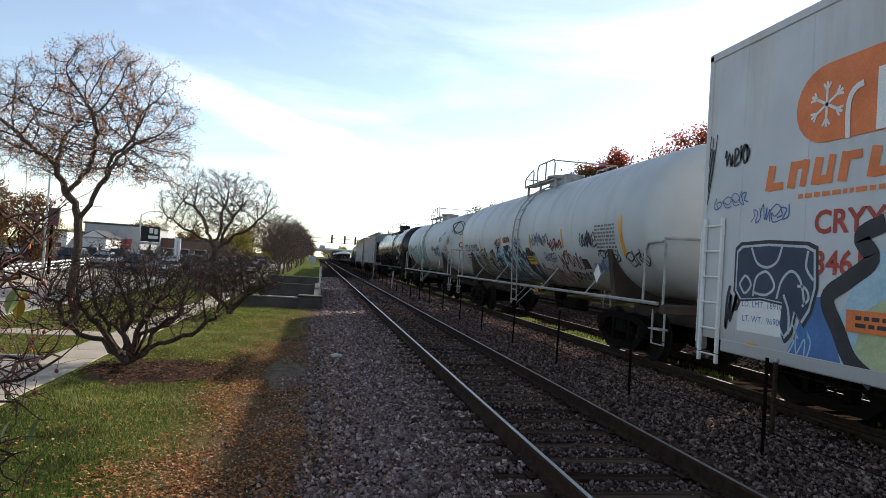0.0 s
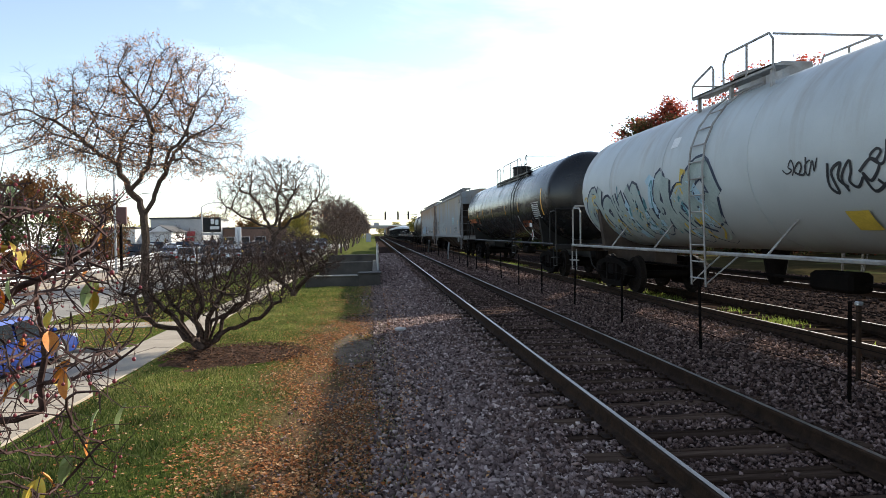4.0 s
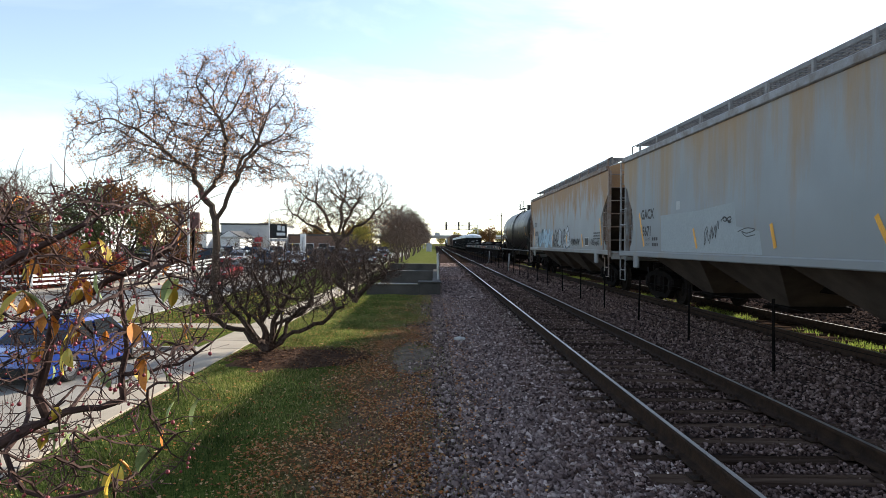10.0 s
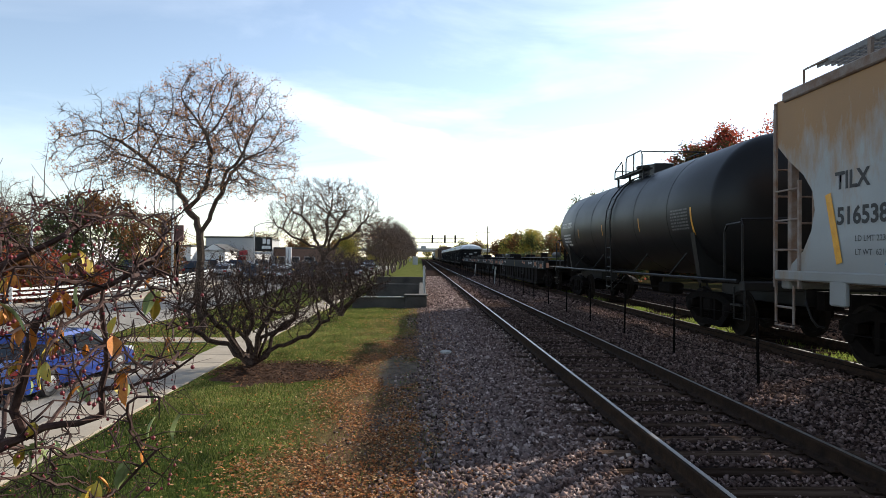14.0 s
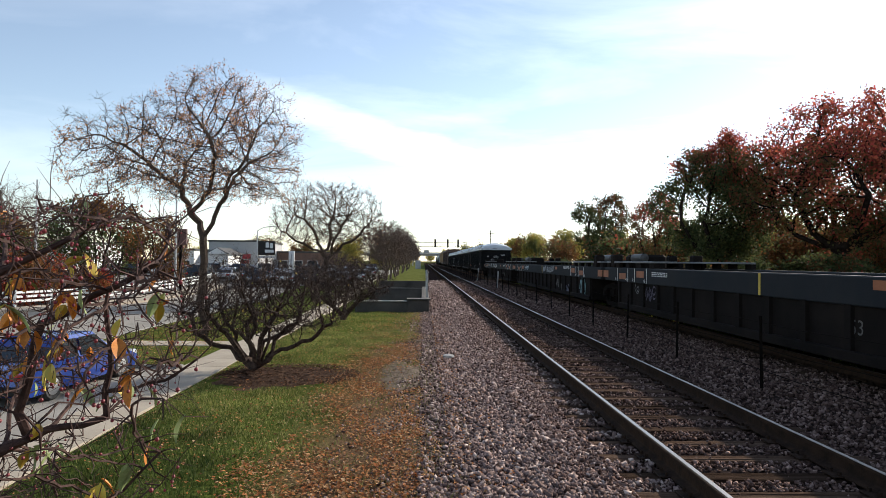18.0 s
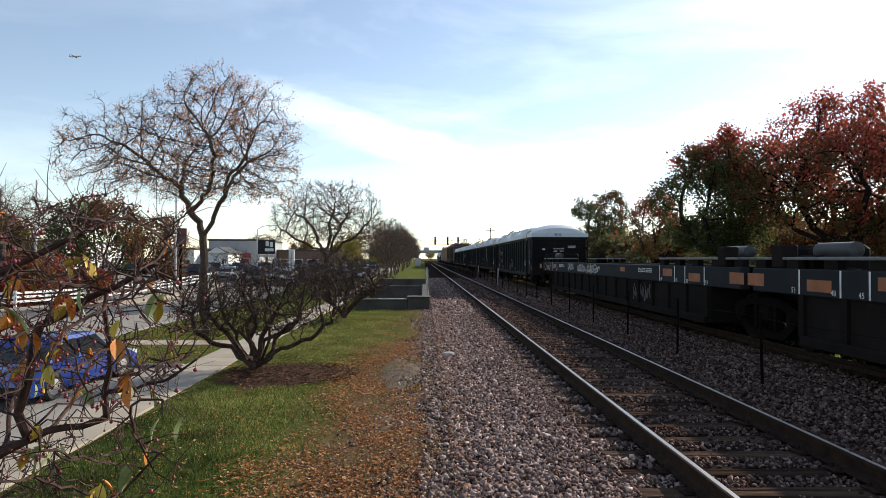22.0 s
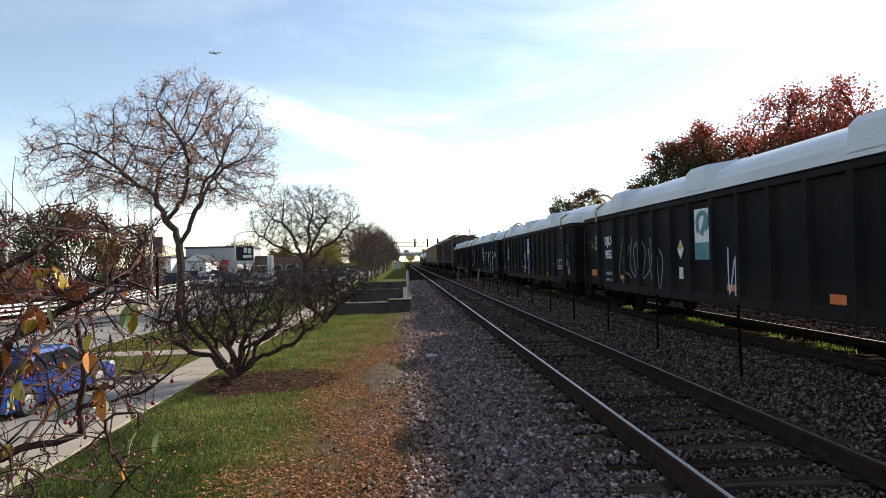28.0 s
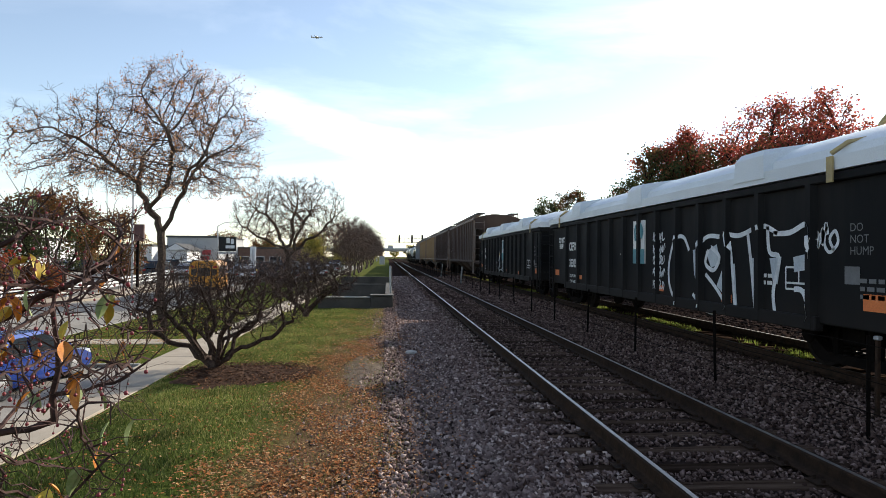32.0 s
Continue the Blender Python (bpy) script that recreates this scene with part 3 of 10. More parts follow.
b.box(-12.36, 18.9, -1.5, -12.2, 50, -1.17, 0.02).box(-12.36, 18.8, -1.5, -7.1, 18.96, -1.17, 0.02)
tagged(part("kerb", b, M_CONCRETE), "pale concrete kerb along the street", "kerb", kind="structure")

# pavement slabs, and the crossing walk to the kerb
pave = thing("pavement", "pale concrete pavement of square slabs", "pavement", kind="structure")
slab = Builder().box(-0.63, -0.742, -0.12, 0.63, 0.742, 0.0, 0.012).mesh("slab")
slab.materials.append(M_WALK)
for k in range(70):
    yy = -6 + 1.5 * k
    ob = part("slab", slab, None, pave)
    ob.matrix_basis = pose(-6.46, yy, float(left_level(yy)) + 0.012 + random.uniform(-0.004, 0.004), random.uniform(-0.2, 0.2), random.uniform(-0.2, 0.2), 0)
cross_slab = Builder().box(-0.8, -0.6, -0.12, 0.8, 0.6, 0.0, 0.012).mesh("slab")
cross_slab.materials.append(M_WALK)
for k in range(3):
    ob = part("slab", cross_slab, None, pave)
    ob.matrix_basis = pose(-7.93 - 1.62 * k, 23.6, -1.17)
# the far pavement and the kerb of the bend across the street
b = Builder()
edge = [(-60, 22.0), (-40, 27.5), (-28, 32.5), (-22.5, 38.5), (-20.3, 47), (-18.8, 60), (-18.2, 75)]
for i in range(len(edge) - 1):
    (xa, ya), (xb, yb) = edge[i], edge[i + 1]
    za, zb = float(left_level(ya)) + 0.0, float(left_level(yb)) + 0.0
    qa, qb = (-2.2, 1.6) if i < 3 else (-2.6, 0.8), (-2.2, 1.6) if i < 2 else (-2.6, 0.8)
    b.loft([[(xa, ya, za), (xa + qa[0], ya + qa[1], za), (xa + qa[0], ya + qa[1], za - 0.3), (xa, ya, za - 0.3)], [(xb, yb, zb), (xb + qb[0], yb + qb[1], zb), (xb + qb[0], yb + qb[1], zb - 0.3), (xb, yb, zb - 0.3)]])
tagged(part("far_pavement", b, M_WALK), "pale pavement across the street", "pavement", kind="structure")


def rail_profile(h):
    """Half of a flat-bottomed rail's section, mirrored: foot, web, head."""
    half = [(0.075, 0.0), (0.075, 0.012), (0.02, 0.03), (0.009, 0.045), (0.009, h - 0.045), (0.03, h - 0.035), (0.036, h - 0.03), (0.036, h - 0.008), (0.03, h)]
    return half + [(-x, z) for x, z in reversed(half)]


def worn_tie(seed):
    """A hewn tie with chipped edges, a dished top and a split or two along the grain."""
    q = random.Random(700 + seed)
    rings = []
    split = q.uniform(-0.05, 0.05)
    for k in range(9):
        x = -1.3 + 2.6 * k / 8 + (q.uniform(-0.05, 0.05) if k in (0, 8) else q.uniform(-0.08, 0.08))
        a, c = -0.115 + q.uniform(-0.008, 0.014), 0.115 - q.uniform(-0.008, 0.014)
        d = q.uniform(0.012, 0.03) if q.random() < 0.75 else 0.002
        rings.append([(x, a, -0.17), (x, a, -0.02 - q.uniform(0, 0.012)), (x, a + 0.02, q.uniform(-0.012, 0.0)), (x, split - 0.012, q.uniform(-0.008, 0.002)), (x, split + q.uniform(-0.004, 0.004), -d),
                      (x, split + 0.012, q.uniform(-0.008, 0.002)), (x, c - 0.02, q.uniform(-0.012, 0.0)), (x, c, -0.02 - q.uniform(0, 0.012)), (x, c, -0.17)])
    me = Builder().loft(rings).mesh("tie")
    me.materials.append(M_TIE)
    return me


def track(name, cx, z_top, y0, y1, label, near):
    """Two rails on ties; the near stretch has each tie as a part, with its plates."""
    t = thing(name, label, "railway track", kind="structure")
    zt = z_top - 0.165
    for sx in (-0.7535, 0.7535):
        r = part("rail", Builder().prism([(x + cx + sx, z + zt) for x, z in rail_profile(0.165)], "y", y0, y1), M_RAILSIDE, t, "rusty steel rail")
        part("rail_head", Builder().box(cx + sx - (0.024 if sx > 0 else 0.015), y0, z_top - 0.001, cx + sx + (0.015 if sx > 0 else 0.024), y1, z_top + 0.003), M_RAILTOP if cx < 5 else M_RAILDULL, r, "worn running surface")
    ties = [worn_tie(k) for k in range(5)]
    plate = Builder()
    for sx in (-0.7535, 0.7535):
        plate.box(sx - 0.17, -0.09, 0.0, sx + 0.17, 0.09, 0.014, 0.005)
        for qx, qy in ((-0.1, -0.06), (-0.1, 0.06), (0.1, -0.06), (0.1, 0.06)):
            plate.box(sx + qx - 0.012, qy - 0.012, 0.014, sx + qx + 0.012, qy + 0.012, 0.045)
    plate = plate.mesh("tie_plates")
    plate.materials.append(M_RAILSIDE)
    y, k = y0 + 0.2, 0
    rest = Builder()
    while y < y1:
        j = random.uniform(-0.03, 0.03)
        if near[0] < y < near[1]:
            ob = part("tie", ties[random.randrange(5)], None, t)
            ob.matrix_basis = pose(cx + random.uniform(-0.06, 0.06), y + j, zt - 0.004 + random.uniform(-0.012, 0.006), 0, 0, random.uniform(-1.2, 1.2))
            if y < near[0] + 22:
                pl = part("tie_plates", plate, None, t)
                pl.matrix_basis = pose(cx, y + j, zt + 0.001)
        else:
            rest.box(cx - 1.3, y + j - 0.115, zt - 0.17, cx + 1.3, y + j + 0.115, zt - 0.002)
        y += 0.52
    tagged(part("ties_beyond", rest.mesh("ties_beyond", flip_check=False), M_TIE, t), kind="stuff")
    return t


track("track_1", 2.673, 0.2, -260, 500, "railway track with polished rails on dark weathered ties", (1.0, 66.0))
track("track_2", 7.1, 0.3, -260, 500, "railway track under the train, grass between its rails", (4.0, 46.0))
track("track_3", 12.6, 0.3, -60, 500, "dark railway track beyond the train", (6.0, 30.0))

# loose ballast


def icosphere_arrays():
    bm = bmesh.new()
    bmesh.ops.create_icosphere(bm, subdivisions=1, radius=1.0)
    v = np.array([p.co[:] for p in bm.verts])
    f = np.array([[q.index for q in p.verts] for p in bm.faces])
    bm.free()
    return v, f


def stones(name, xs, ys, zs, size, material, label):
    """Crushed stones: each a sharp-cornered, crookedly broken block."""
    v = np.array([(x, y, z) for z in (-1, 1) for x, y in ((-1, -1), (1, -1), (1, 1), (-1, 1))], float) * 0.72
    f = np.array([(0, 2, 1), (0, 3, 2), (4, 5, 6), (4, 6, 7), (0, 1, 5), (0, 5, 4), (1, 2, 6), (1, 6, 5), (2, 3, 7), (2, 7, 6), (3, 0, 4), (3, 4, 7)])
    n = len(xs)
    rng = np.random.default_rng(len(xs))
    sc = size[:, None] * rng.uniform(0.6, 1.35, (n, 3)) * np.array([1.1, 1.1, 0.85])
    lump = (v[None] * rng.uniform(0.5, 1.35, (n, len(v), 1)) + rng.normal(0, 0.16, (n, len(v), 3))) * sc[:, None, :]
    a, bb, cc = rng.uniform(0, 2 * np.pi, n), rng.uniform(-1.0, 1.0, n), rng.uniform(-1.0, 1.0, n)
    ca, sa, cb, sb = np.cos(a), np.sin(a), np.cos(bb), np.sin(bb)
    x = lump[..., 0] * ca[:, None] - lump[..., 1] * sa[:, None]
    y = lump[..., 0] * sa[:, None] + lump[..., 1] * ca[:, None]
    z = lump[..., 2]
    y, z = y * cb[:, None] - z * sb[:, None], y * sb[:, None] + z * cb[:, None]
    cx, sx = np.cos(cc)[:, None], np.sin(cc)[:, None]
    x, z = x * cx - z * sx, x * sx + z * cx
    p = np.stack([x + np.asarray(xs)[:, None], y + np.asarray(ys)[:, None], z + np.asarray(zs)[:, None]], -1).reshape(-1, 3)
    fs = (f[None] + (np.arange(n) * len(v))[:, None, None]).reshape(-1, 3)
    me = raw_mesh(name, p, fs)
    me.materials.append(material)
    return tagged(new(name, me), label, "ballast", kind="stuff")


rng = np.random.default_rng(7)


def scatter(n, x0, x1, y0, y1, power=1.0):
    return rng.uniform(x0, x1, n), y0 + (y1 - y0) * rng.uniform(0, 1, n) ** power


BEDS = ((46000, 0.02, 1.42, 3.6, 22, 1.8, 0.012, 0.029, 0.008), (36000, 1.42, 3.95, 3.6, 26, 1.5, 0.01, 0.021, 0.012), (26000, 3.9, 6.4, 4.0, 24, 1.5, 0.011, 0.024, 0.01), (9000, 0.02, 1.5, 22, 60, 1.3, 0.03, 0.05, 0.01),
        (14000, 7.9, 15.4, 6, 45, 1.2, 0.025, 0.045, 0.01), (5000, 4.0, 6.3, 24, 60, 1.3, 0.03, 0.05, 0.01), (4000, 1.5, 3.9, 26, 60, 1.3, 0.03, 0.045, 0.02), (9000, -0.3, 0.12, 3.6, 30, 1.5, 0.008, 0.025, 0.0), (6500, -0.65, 0.0, 3.6, 30, 1.4, 0.006, 0.018, 0.0),
        (2600, -1.2, -0.3, 3.6, 30, 1.4, 0.005, 0.014, 0.0), (5200, 0.02, 1.42, -9, 3.6, 1.0, 0.02, 0.036, 0.01), (3800, 1.45, 3.95, -9, 3.6, 1.0, 0.02, 0.034, 0.02), (3000, 3.95, 6.3, -9, 4.0, 1.0, 0.022, 0.036, 0.01))
for n, x0, x1, y0, y1, pw, s0, s1, lift in BEDS:
    x, y = scatter(n, x0, x1, y0, y1, pw)
    keep = (np.abs(np.abs(x - 2.673) - 0.7535) > 0.09) & (np.abs(np.abs(x - 7.1) - 0.7535) > 0.09) & (np.abs(np.abs(x - 12.6) - 0.7535) > 0.09)
    if 1.4 < x0 < 1.5:
        # stones fill the cribs; few lie on the ties
        keep &= (np.abs((y + 259.8 + 0.26) % 0.52 - 0.26) > 0.125) | (rng.uniform(0, 1, n) < 0.06)
    x, y = x[keep], y[keep]
    s = rng.uniform(s0, s1, len(x))
    stones("ballast_stones", x, y, bed_height(x) + lift + rng.uniform(-0.016, 0.02, len(x)), s, M_STONE if x1 < 1.6 else (M_STONE_DARK if x1 < 7 else M_STONE_SHADE), "loose angular purple-grey ballast stones")
# the clean shoulder stones and the dusty ones of the track run into each other
for n, x0, x1, m in ((7000, 1.42, 1.85, M_STONE), (9000, 1.42, 0.85, M_STONE_DARK)):
    u, y = scatter(n, 0.0, 1.0, 3.6, 24, 1.7)
    x = x0 + (x1 - x0) * u ** 1.7
    keep = (x < 1.42) | (np.abs((y + 259.8 + 0.26) % 0.52 - 0.26) > 0.125)
    x, y = x[keep], y[keep]
    stones("ballast_stones", x, y, bed_height(x) + 0.02 + rng.uniform(-0.012, 0.018, len(x)), rng.uniform(0.011, 0.025, len(x)), m, "loose angular ballast stones at the ends of the ties")
pale = Builder()
v0, f0 = icosphere_arrays()
pale.add([(0.212 + p[0] * 0.13, 12.6 + p[1] * 0.1, 0.05 + p[2] * 0.05) for p in v0], f0.tolist())
tagged(part("loose_stone", pale, mat("pale_limestone", (0.55, 0.52, 0.48), (0.42, 0.4, 0.37), 9.0, 0.9)), "one large pale stone lying on the ballast", "stone")


def flakes(name, xs, ys, zs, size, material, label, category):
    """Fallen leaves: two small triangles folded along the midrib, lying at all angles."""
    n = len(xs)
    a, tilt = rng.uniform(0, 2 * np.pi, n), rng.uniform(-0.9, 0.9, n)
    fold = rng.uniform(0.1, 0.8, n)
    ux, uy = np.cos(a), np.sin(a)
    L, W = size, size * rng.uniform(0.35, 0.6, n)
    base = np.stack([xs, ys, zs], -1)
    u = np.stack([ux, uy, np.sin(tilt) * 0.6], -1)
    w = np.stack([-uy, ux, np.zeros(n)], -1)
    up = np.array([0, 0, 1.0])
    p0, p2 = base - u * L[:, None] / 2, base + u * L[:, None] / 2
    p1 = base + w * W[:, None] + up * (fold * W)[:, None]
    p3 = base - w * W[:, None] + up * (fold * W)[:, None]
    v = np.stack([p0, p1, p2, p3], 1).reshape(-1, 3)
    i = np.arange(n)[:, None] * 4
    f = np.concatenate([i + np.array([[0, 1, 2]]), i + np.array([[0, 2, 3]])], 0)
    me = raw_mesh(name, v, f)
    me.materials.append(material)
    return tagged(new(name, me), label, category, kind="stuff")


# bare dug soil round the foot of the big bush
soil = Builder()
rings = []
for q in (0.02, 0.3, 0.55, 0.8, 1.0):
    ring = []
    for k in range(28):
        a = k * math.tau / 28
        e = q * (1 + 0.1 * math.sin(3 * a + 1) + 0.07 * math.sin(7 * a))
        px, py = -2.5 + 1.2 * e * math.cos(a), 10.7 + 1.15 * e * math.sin(a)
        ring.append((px, py, float(lawn_z(px, py)) + 0.05 * (1 - q * q) - 0.012 + 0.012 * math.sin(9 * a + 14 * q)))
    rings.append(ring)
soil.loft(rings[::-1], cap=False)
tagged(part("soil_patch", soil, mat("dug_soil", (0.05, 0.028, 0.018), (0.13, 0.075, 0.048), 9.0, 0.95, 0.0, 0.9, 40.0, spec=0.05)), "bare dark soil round the foot of the bush", "soil", kind="structure")
# bare trodden spots in the litter
for px0, py0, ra, rb in ((-0.6, 10.9, 0.42, 1.5), (-0.95, 4.75, 0.34, 0.26), (-0.35, 14.5, 0.3, 1.6), (-0.75, 7.7, 0.22, 0.5)):
    bare = Builder()
    rings = []
    for q in (0.02, 0.35, 0.7, 1.0):
        ring = []
        for k in range(26):
            a = k * math.tau / 26
            e = q * (1 + 0.16 * math.sin(3 * a + px0 * 9) + 0.12 * math.sin(5 * a + py0) + 0.06 * math.sin(11 * a))
            px, py = px0 + ra * e * math.cos(a), py0 + rb * e * math.sin(a)
            ring.append((px, py, float(lawn_z(px, py)) - 0.06 * max(0.0, px + 0.5) + 0.022 * (1 - q * q) - 0.006 + 0.006 * math.sin(7 * a + 9 * q)))
        rings.append(ring)
    bare.loft(rings[::-1], cap=False)
    tagged(part("dirt_patch", bare, bpy.data.materials.get("grey_trodden_dirt") or mat("grey_trodden_dirt", (0.1, 0.075, 0.056), (0.23, 0.18, 0.14), 7.0, 0.95, 0.0, 0.9, 45.0, spread=0.09, spec=0.0)), "bare grey-brown trodden dirt beside the track", "dirt", kind="structure")


def litter_share(x, y):
    """How thick the fallen leaves lie: a ragged belt along the edge of the grass, thinning out further along."""
    edge = -1.55 + 0.25 * np.sin(y * 0.9 + 0.6) + 0.12 * np.sin(y * 2.7)
    belt = smooth(-0.55, 0.25, x - edge) * (1 - 0.8 * smooth(-0.5, 0.02, x))
    ragged = 0.62 + 0.45 * np.sin(x * 2.3 + y * 1.1) * np.sin(y * 1.9 - x) + 0.35 * np.sin(x * 7.1 - y * 2.2) * np.sin(y * 5.3 + x)
    bare = (((x + 0.6) / 0.4) ** 2 + ((y - 10.9) / 1.4) ** 2 < 1) | (((x + 0.95) / 0.34) ** 2 + ((y - 4.75) / 0.26) ** 2 < 1)
    return np.clip(belt * ragged, 0.03, 1) * np.where(bare, 0.12, 1.0) * (1 - 0.75 * smooth(11, 19, y))


x, y = scatter(130000, -3.0, 0.05, 3.0, 23, 1.7)
keep = rng.uniform(0, 1, len(x)) < litter_share(x, y)
x, y = x[keep], y[keep]
flakes("fallen_leaves", x, y, lawn_z(x, y) - 0.06 * np.clip(x + 0.5, 0, 1) + 0.012 + rng.uniform(0, 0.022, len(x)), rng.uniform(0.012, 0.038, len(x)) * rng.uniform(0.7, 1.25, len(x)), M_LEAF_GROUND, "fallen brown and tan leaves on dirt", "leaves")
x, y = scatter(3200, -4.0, 0.0, -7.5, 3.0, 1.0)
flakes("fallen_leaves", x, y, lawn_z(x, y) + 0.02 + rng.uniform(0, 0.02, len(x)), rng.uniform(0.02, 0.055, len(x)), M_LEAF_GROUND, "scattered fallen leaves on the lawn", "leaves")
x, y = scatter(1500, 0.0, 0.6, 3.6, 22, 1.5)
x = 0.6 * (x / 0.6) ** 2
flakes("fallen_leaves", x, y, bed_height(x) + 0.035 + rng.uniform(0, 0.02, len(x)), rng.uniform(0.016, 0.036, len(x)), M_LEAF_GROUND, "fallen leaves caught among the ballast stones", "leaves")
x, y = scatter(3400, -5.7, -1.6, 3.0, 22, 1.3)
flakes("fallen_leaves", x, y, lawn_z(x, y) + 0.02 + rng.uniform(0, 0.02, len(x)), rng.uniform(0.014, 0.036, len(x)), M_LEAF_GROUND, "scattered fallen leaves on the lawn", "leaves")
a, r = rng.uniform(0, 2 * np.pi, 2600), 1.15 * np.sqrt(rng.uniform(0, 1, 2600))
x, y = -2.45 + r * np.cos(a), 10.75 + r * np.sin(a) * 0.9
flakes("fallen_leaves", x, y, lawn_z(x, y) + 0.025 + rng.uniform(0, 0.02, 2600), rng.uniform(0.025, 0.05, 2600), island_mat("old_leaf_litter", [(0.05, 0.028, 0.018), (0.11, 0.055, 0.03), (0.075, 0.042, 0.028), (0.19, 0.095, 0.05)], 0.9), "dark leaf litter under the bush", "leaves")
x, y = scatter(3400, -12.0, -7.2, 19, 40, 1.5)
flakes("fallen_leaves", x, y, left_level(y) + 0.03 + rng.uniform(0, 0.02, len(x)), rng.uniform(0.03, 0.07, len(x)), M_LEAF_GROUND, "fallen leaves on the verge", "leaves")


def blades(name, xs, ys, zs, height, material, label):
    n = len(xs)
    a = rng.uniform(0, 2 * np.pi, n)
    lean = rng.uniform(0.1, 0.9, n) * height
    w = height * 0.09 + 0.0015
    base = np.stack([xs, ys, zs], -1)
    side = np.stack([-np.sin(a), np.cos(a), np.zeros(n)], -1) * w[:, None]
    tip = base + np.stack([np.cos(a) * lean, np.sin(a) * lean, height], -1)
    v = np.stack([base - side, base + side, tip], 1).reshape(-1, 3)
    f = np.arange(3 * n).reshape(-1, 3)
    me = raw_mesh(name, v, f)
    me.materials.append(material)
    return tagged(new(name, me), label, "grass", kind="stuff")


x, y = scatter(260000, -5.7, -0.1, 3.0, 17, 1.6)
keep = ((((x + 2.5) / 1.2) ** 2 + ((y - 10.7) / 1.15) ** 2) > 0.85 + 0.25 * np.sin(5 * x + 3 * y)) & (rng.uniform(0, 1, len(x)) < np.clip((-1.35 + 0.9 * smooth(12, 18, y) + 0.25 * np.sin(y * 0.9 + 0.6) - x + 0.45 * np.sin(x * 3.1 + y * 1.7) * np.sin(y * 2.3)) / 0.7, 0.05, 1))
x, y = x[keep], y[keep]
# darker green blades at the near left, mixed out over a ragged edge
deep_green = smooth(9.5, 6.0, y + 0.8 * np.sin(x * 2.1 + y * 0.8)) * smooth(-1.5, -2.3, x + 0.25 * np.sin(y * 1.9)) > rng.uniform(0, 1, len(x))
for some, bl in ((deep_green, M_BLADE_DEEP), (~deep_green, M_BLADE)):
    u, v = x[some], y[some]
    blades("grass_blades", u, v, lawn_z(u, v) - 0.005, rng.uniform(0.02, 0.045, len(u)) * (1.0 + 0.55 * np.clip(np.sin(u * 4.3 + 2 * np.sin(v * 1.3)) * np.sin(v * 3.1 + u), 0, 1)), bl, "short mown grass blades on the lawn")
x, y = scatter(42000, -1.9, 0.02, 3.0, 19, 1.7)
keep = rng.uniform(0, 1, len(x)) < 0.45 + 0.5 * np.sin(x * 4.1 + y * 0.7) * np.sin(y * 1.7 + x * 2)
x, y = x[keep], y[keep]
blades("dry_grass", x, y, lawn_z(x, y) - 0.06 * np.clip(x + 0.5, 0, 1) - 0.003, rng.uniform(0.015, 0.04, len(x)), island_mat("dry_grass_blade", [(0.2, 0.17, 0.08), (0.34, 0.28, 0.15), (0.11, 0.12, 0.035), (0.26, 0.2, 0.1), (0.15, 0.16, 0.045)], 0.9, 0.3), "dry straw-coloured grass standing through the litter")
x, y = scatter(26000, -5.7, -0.3, -7.5, 3.0, 1.0)
blades("grass_blades", x, y, lawn_z(x, y) - 0.005, rng.uniform(0.025, 0.055, len(x)), M_BLADE, "short mown grass blades on the lawn")
x, y = scatter(22000, -5.7, -0.4, 15, 23.4, 1.0)
blades("grass_blades", x, y, lawn_z(x, y) - 0.005, rng.uniform(0.03, 0.06, len(x)), M_BLADE, "short mown grass blades on the lawn")
x, y = scatter(18000, -12.1, -7.15, 19.0, 42, 1.1)
blades("grass_blades", x, y, left_level(y) + bumps(x, y, 0.02) - 0.005, rng.uniform(0.03, 0.06, len(x)), M_BLADE, "short grass blades on the verge")
x, y = scatter(26000, 6.6, 7.55, 5, 60, 1.3)
# broken into patches: the gaps stand in for shade between patches of sun
keep = (np.sin(y * 1.15 + 0.7) + 0.6 * np.sin(y * 2.9) + 0.4 * np.sin(y * 0.41) + 0.5 * np.sin(x * 6 + y)) > rng.uniform(-0.2, 0.7, len(x))
x, y = x[keep], y[keep]
blades("track_grass", x, y, np.full(len(x), 0.09), rng.uniform(0.04, 0.12, len(x)), M_WEED, "bright yellow-green grass growing between the rails")
x, y = scatter(1100, -0.3, 0.25, 3.5, 16, 1.3)
blades("edge_weeds", x, y, np.full(len(x), -0.01), rng.uniform(0.025, 0.08, len(x)), island_mat("dry_weed_blade", [(0.22, 0.18, 0.09), (0.3, 0.25, 0.13), (0.14, 0.15, 0.05)], 0.9, 0.3), "dry weeds along the ballast edge")

# ---- lettering and painted tags ----


def text_mesh(body, size, bold=0.0):
    """Lettering as a flat mesh, left edge at 0, baseline at 0."""
    cu = bpy.data.curves.new("lettering", "FONT")
    cu.body, cu.size, cu.offset, cu.resolution_u = body, size, bold, 3
    ob = bpy.data.objects.new("lettering", cu)
    scene.collection.objects.link(ob)
    dg = bpy.context.evaluated_depsgraph_get()
    me = bpy.data.meshes.new_from_object(ob.evaluated_get(dg))
    bpy.data.objects.remove(ob)
    return me




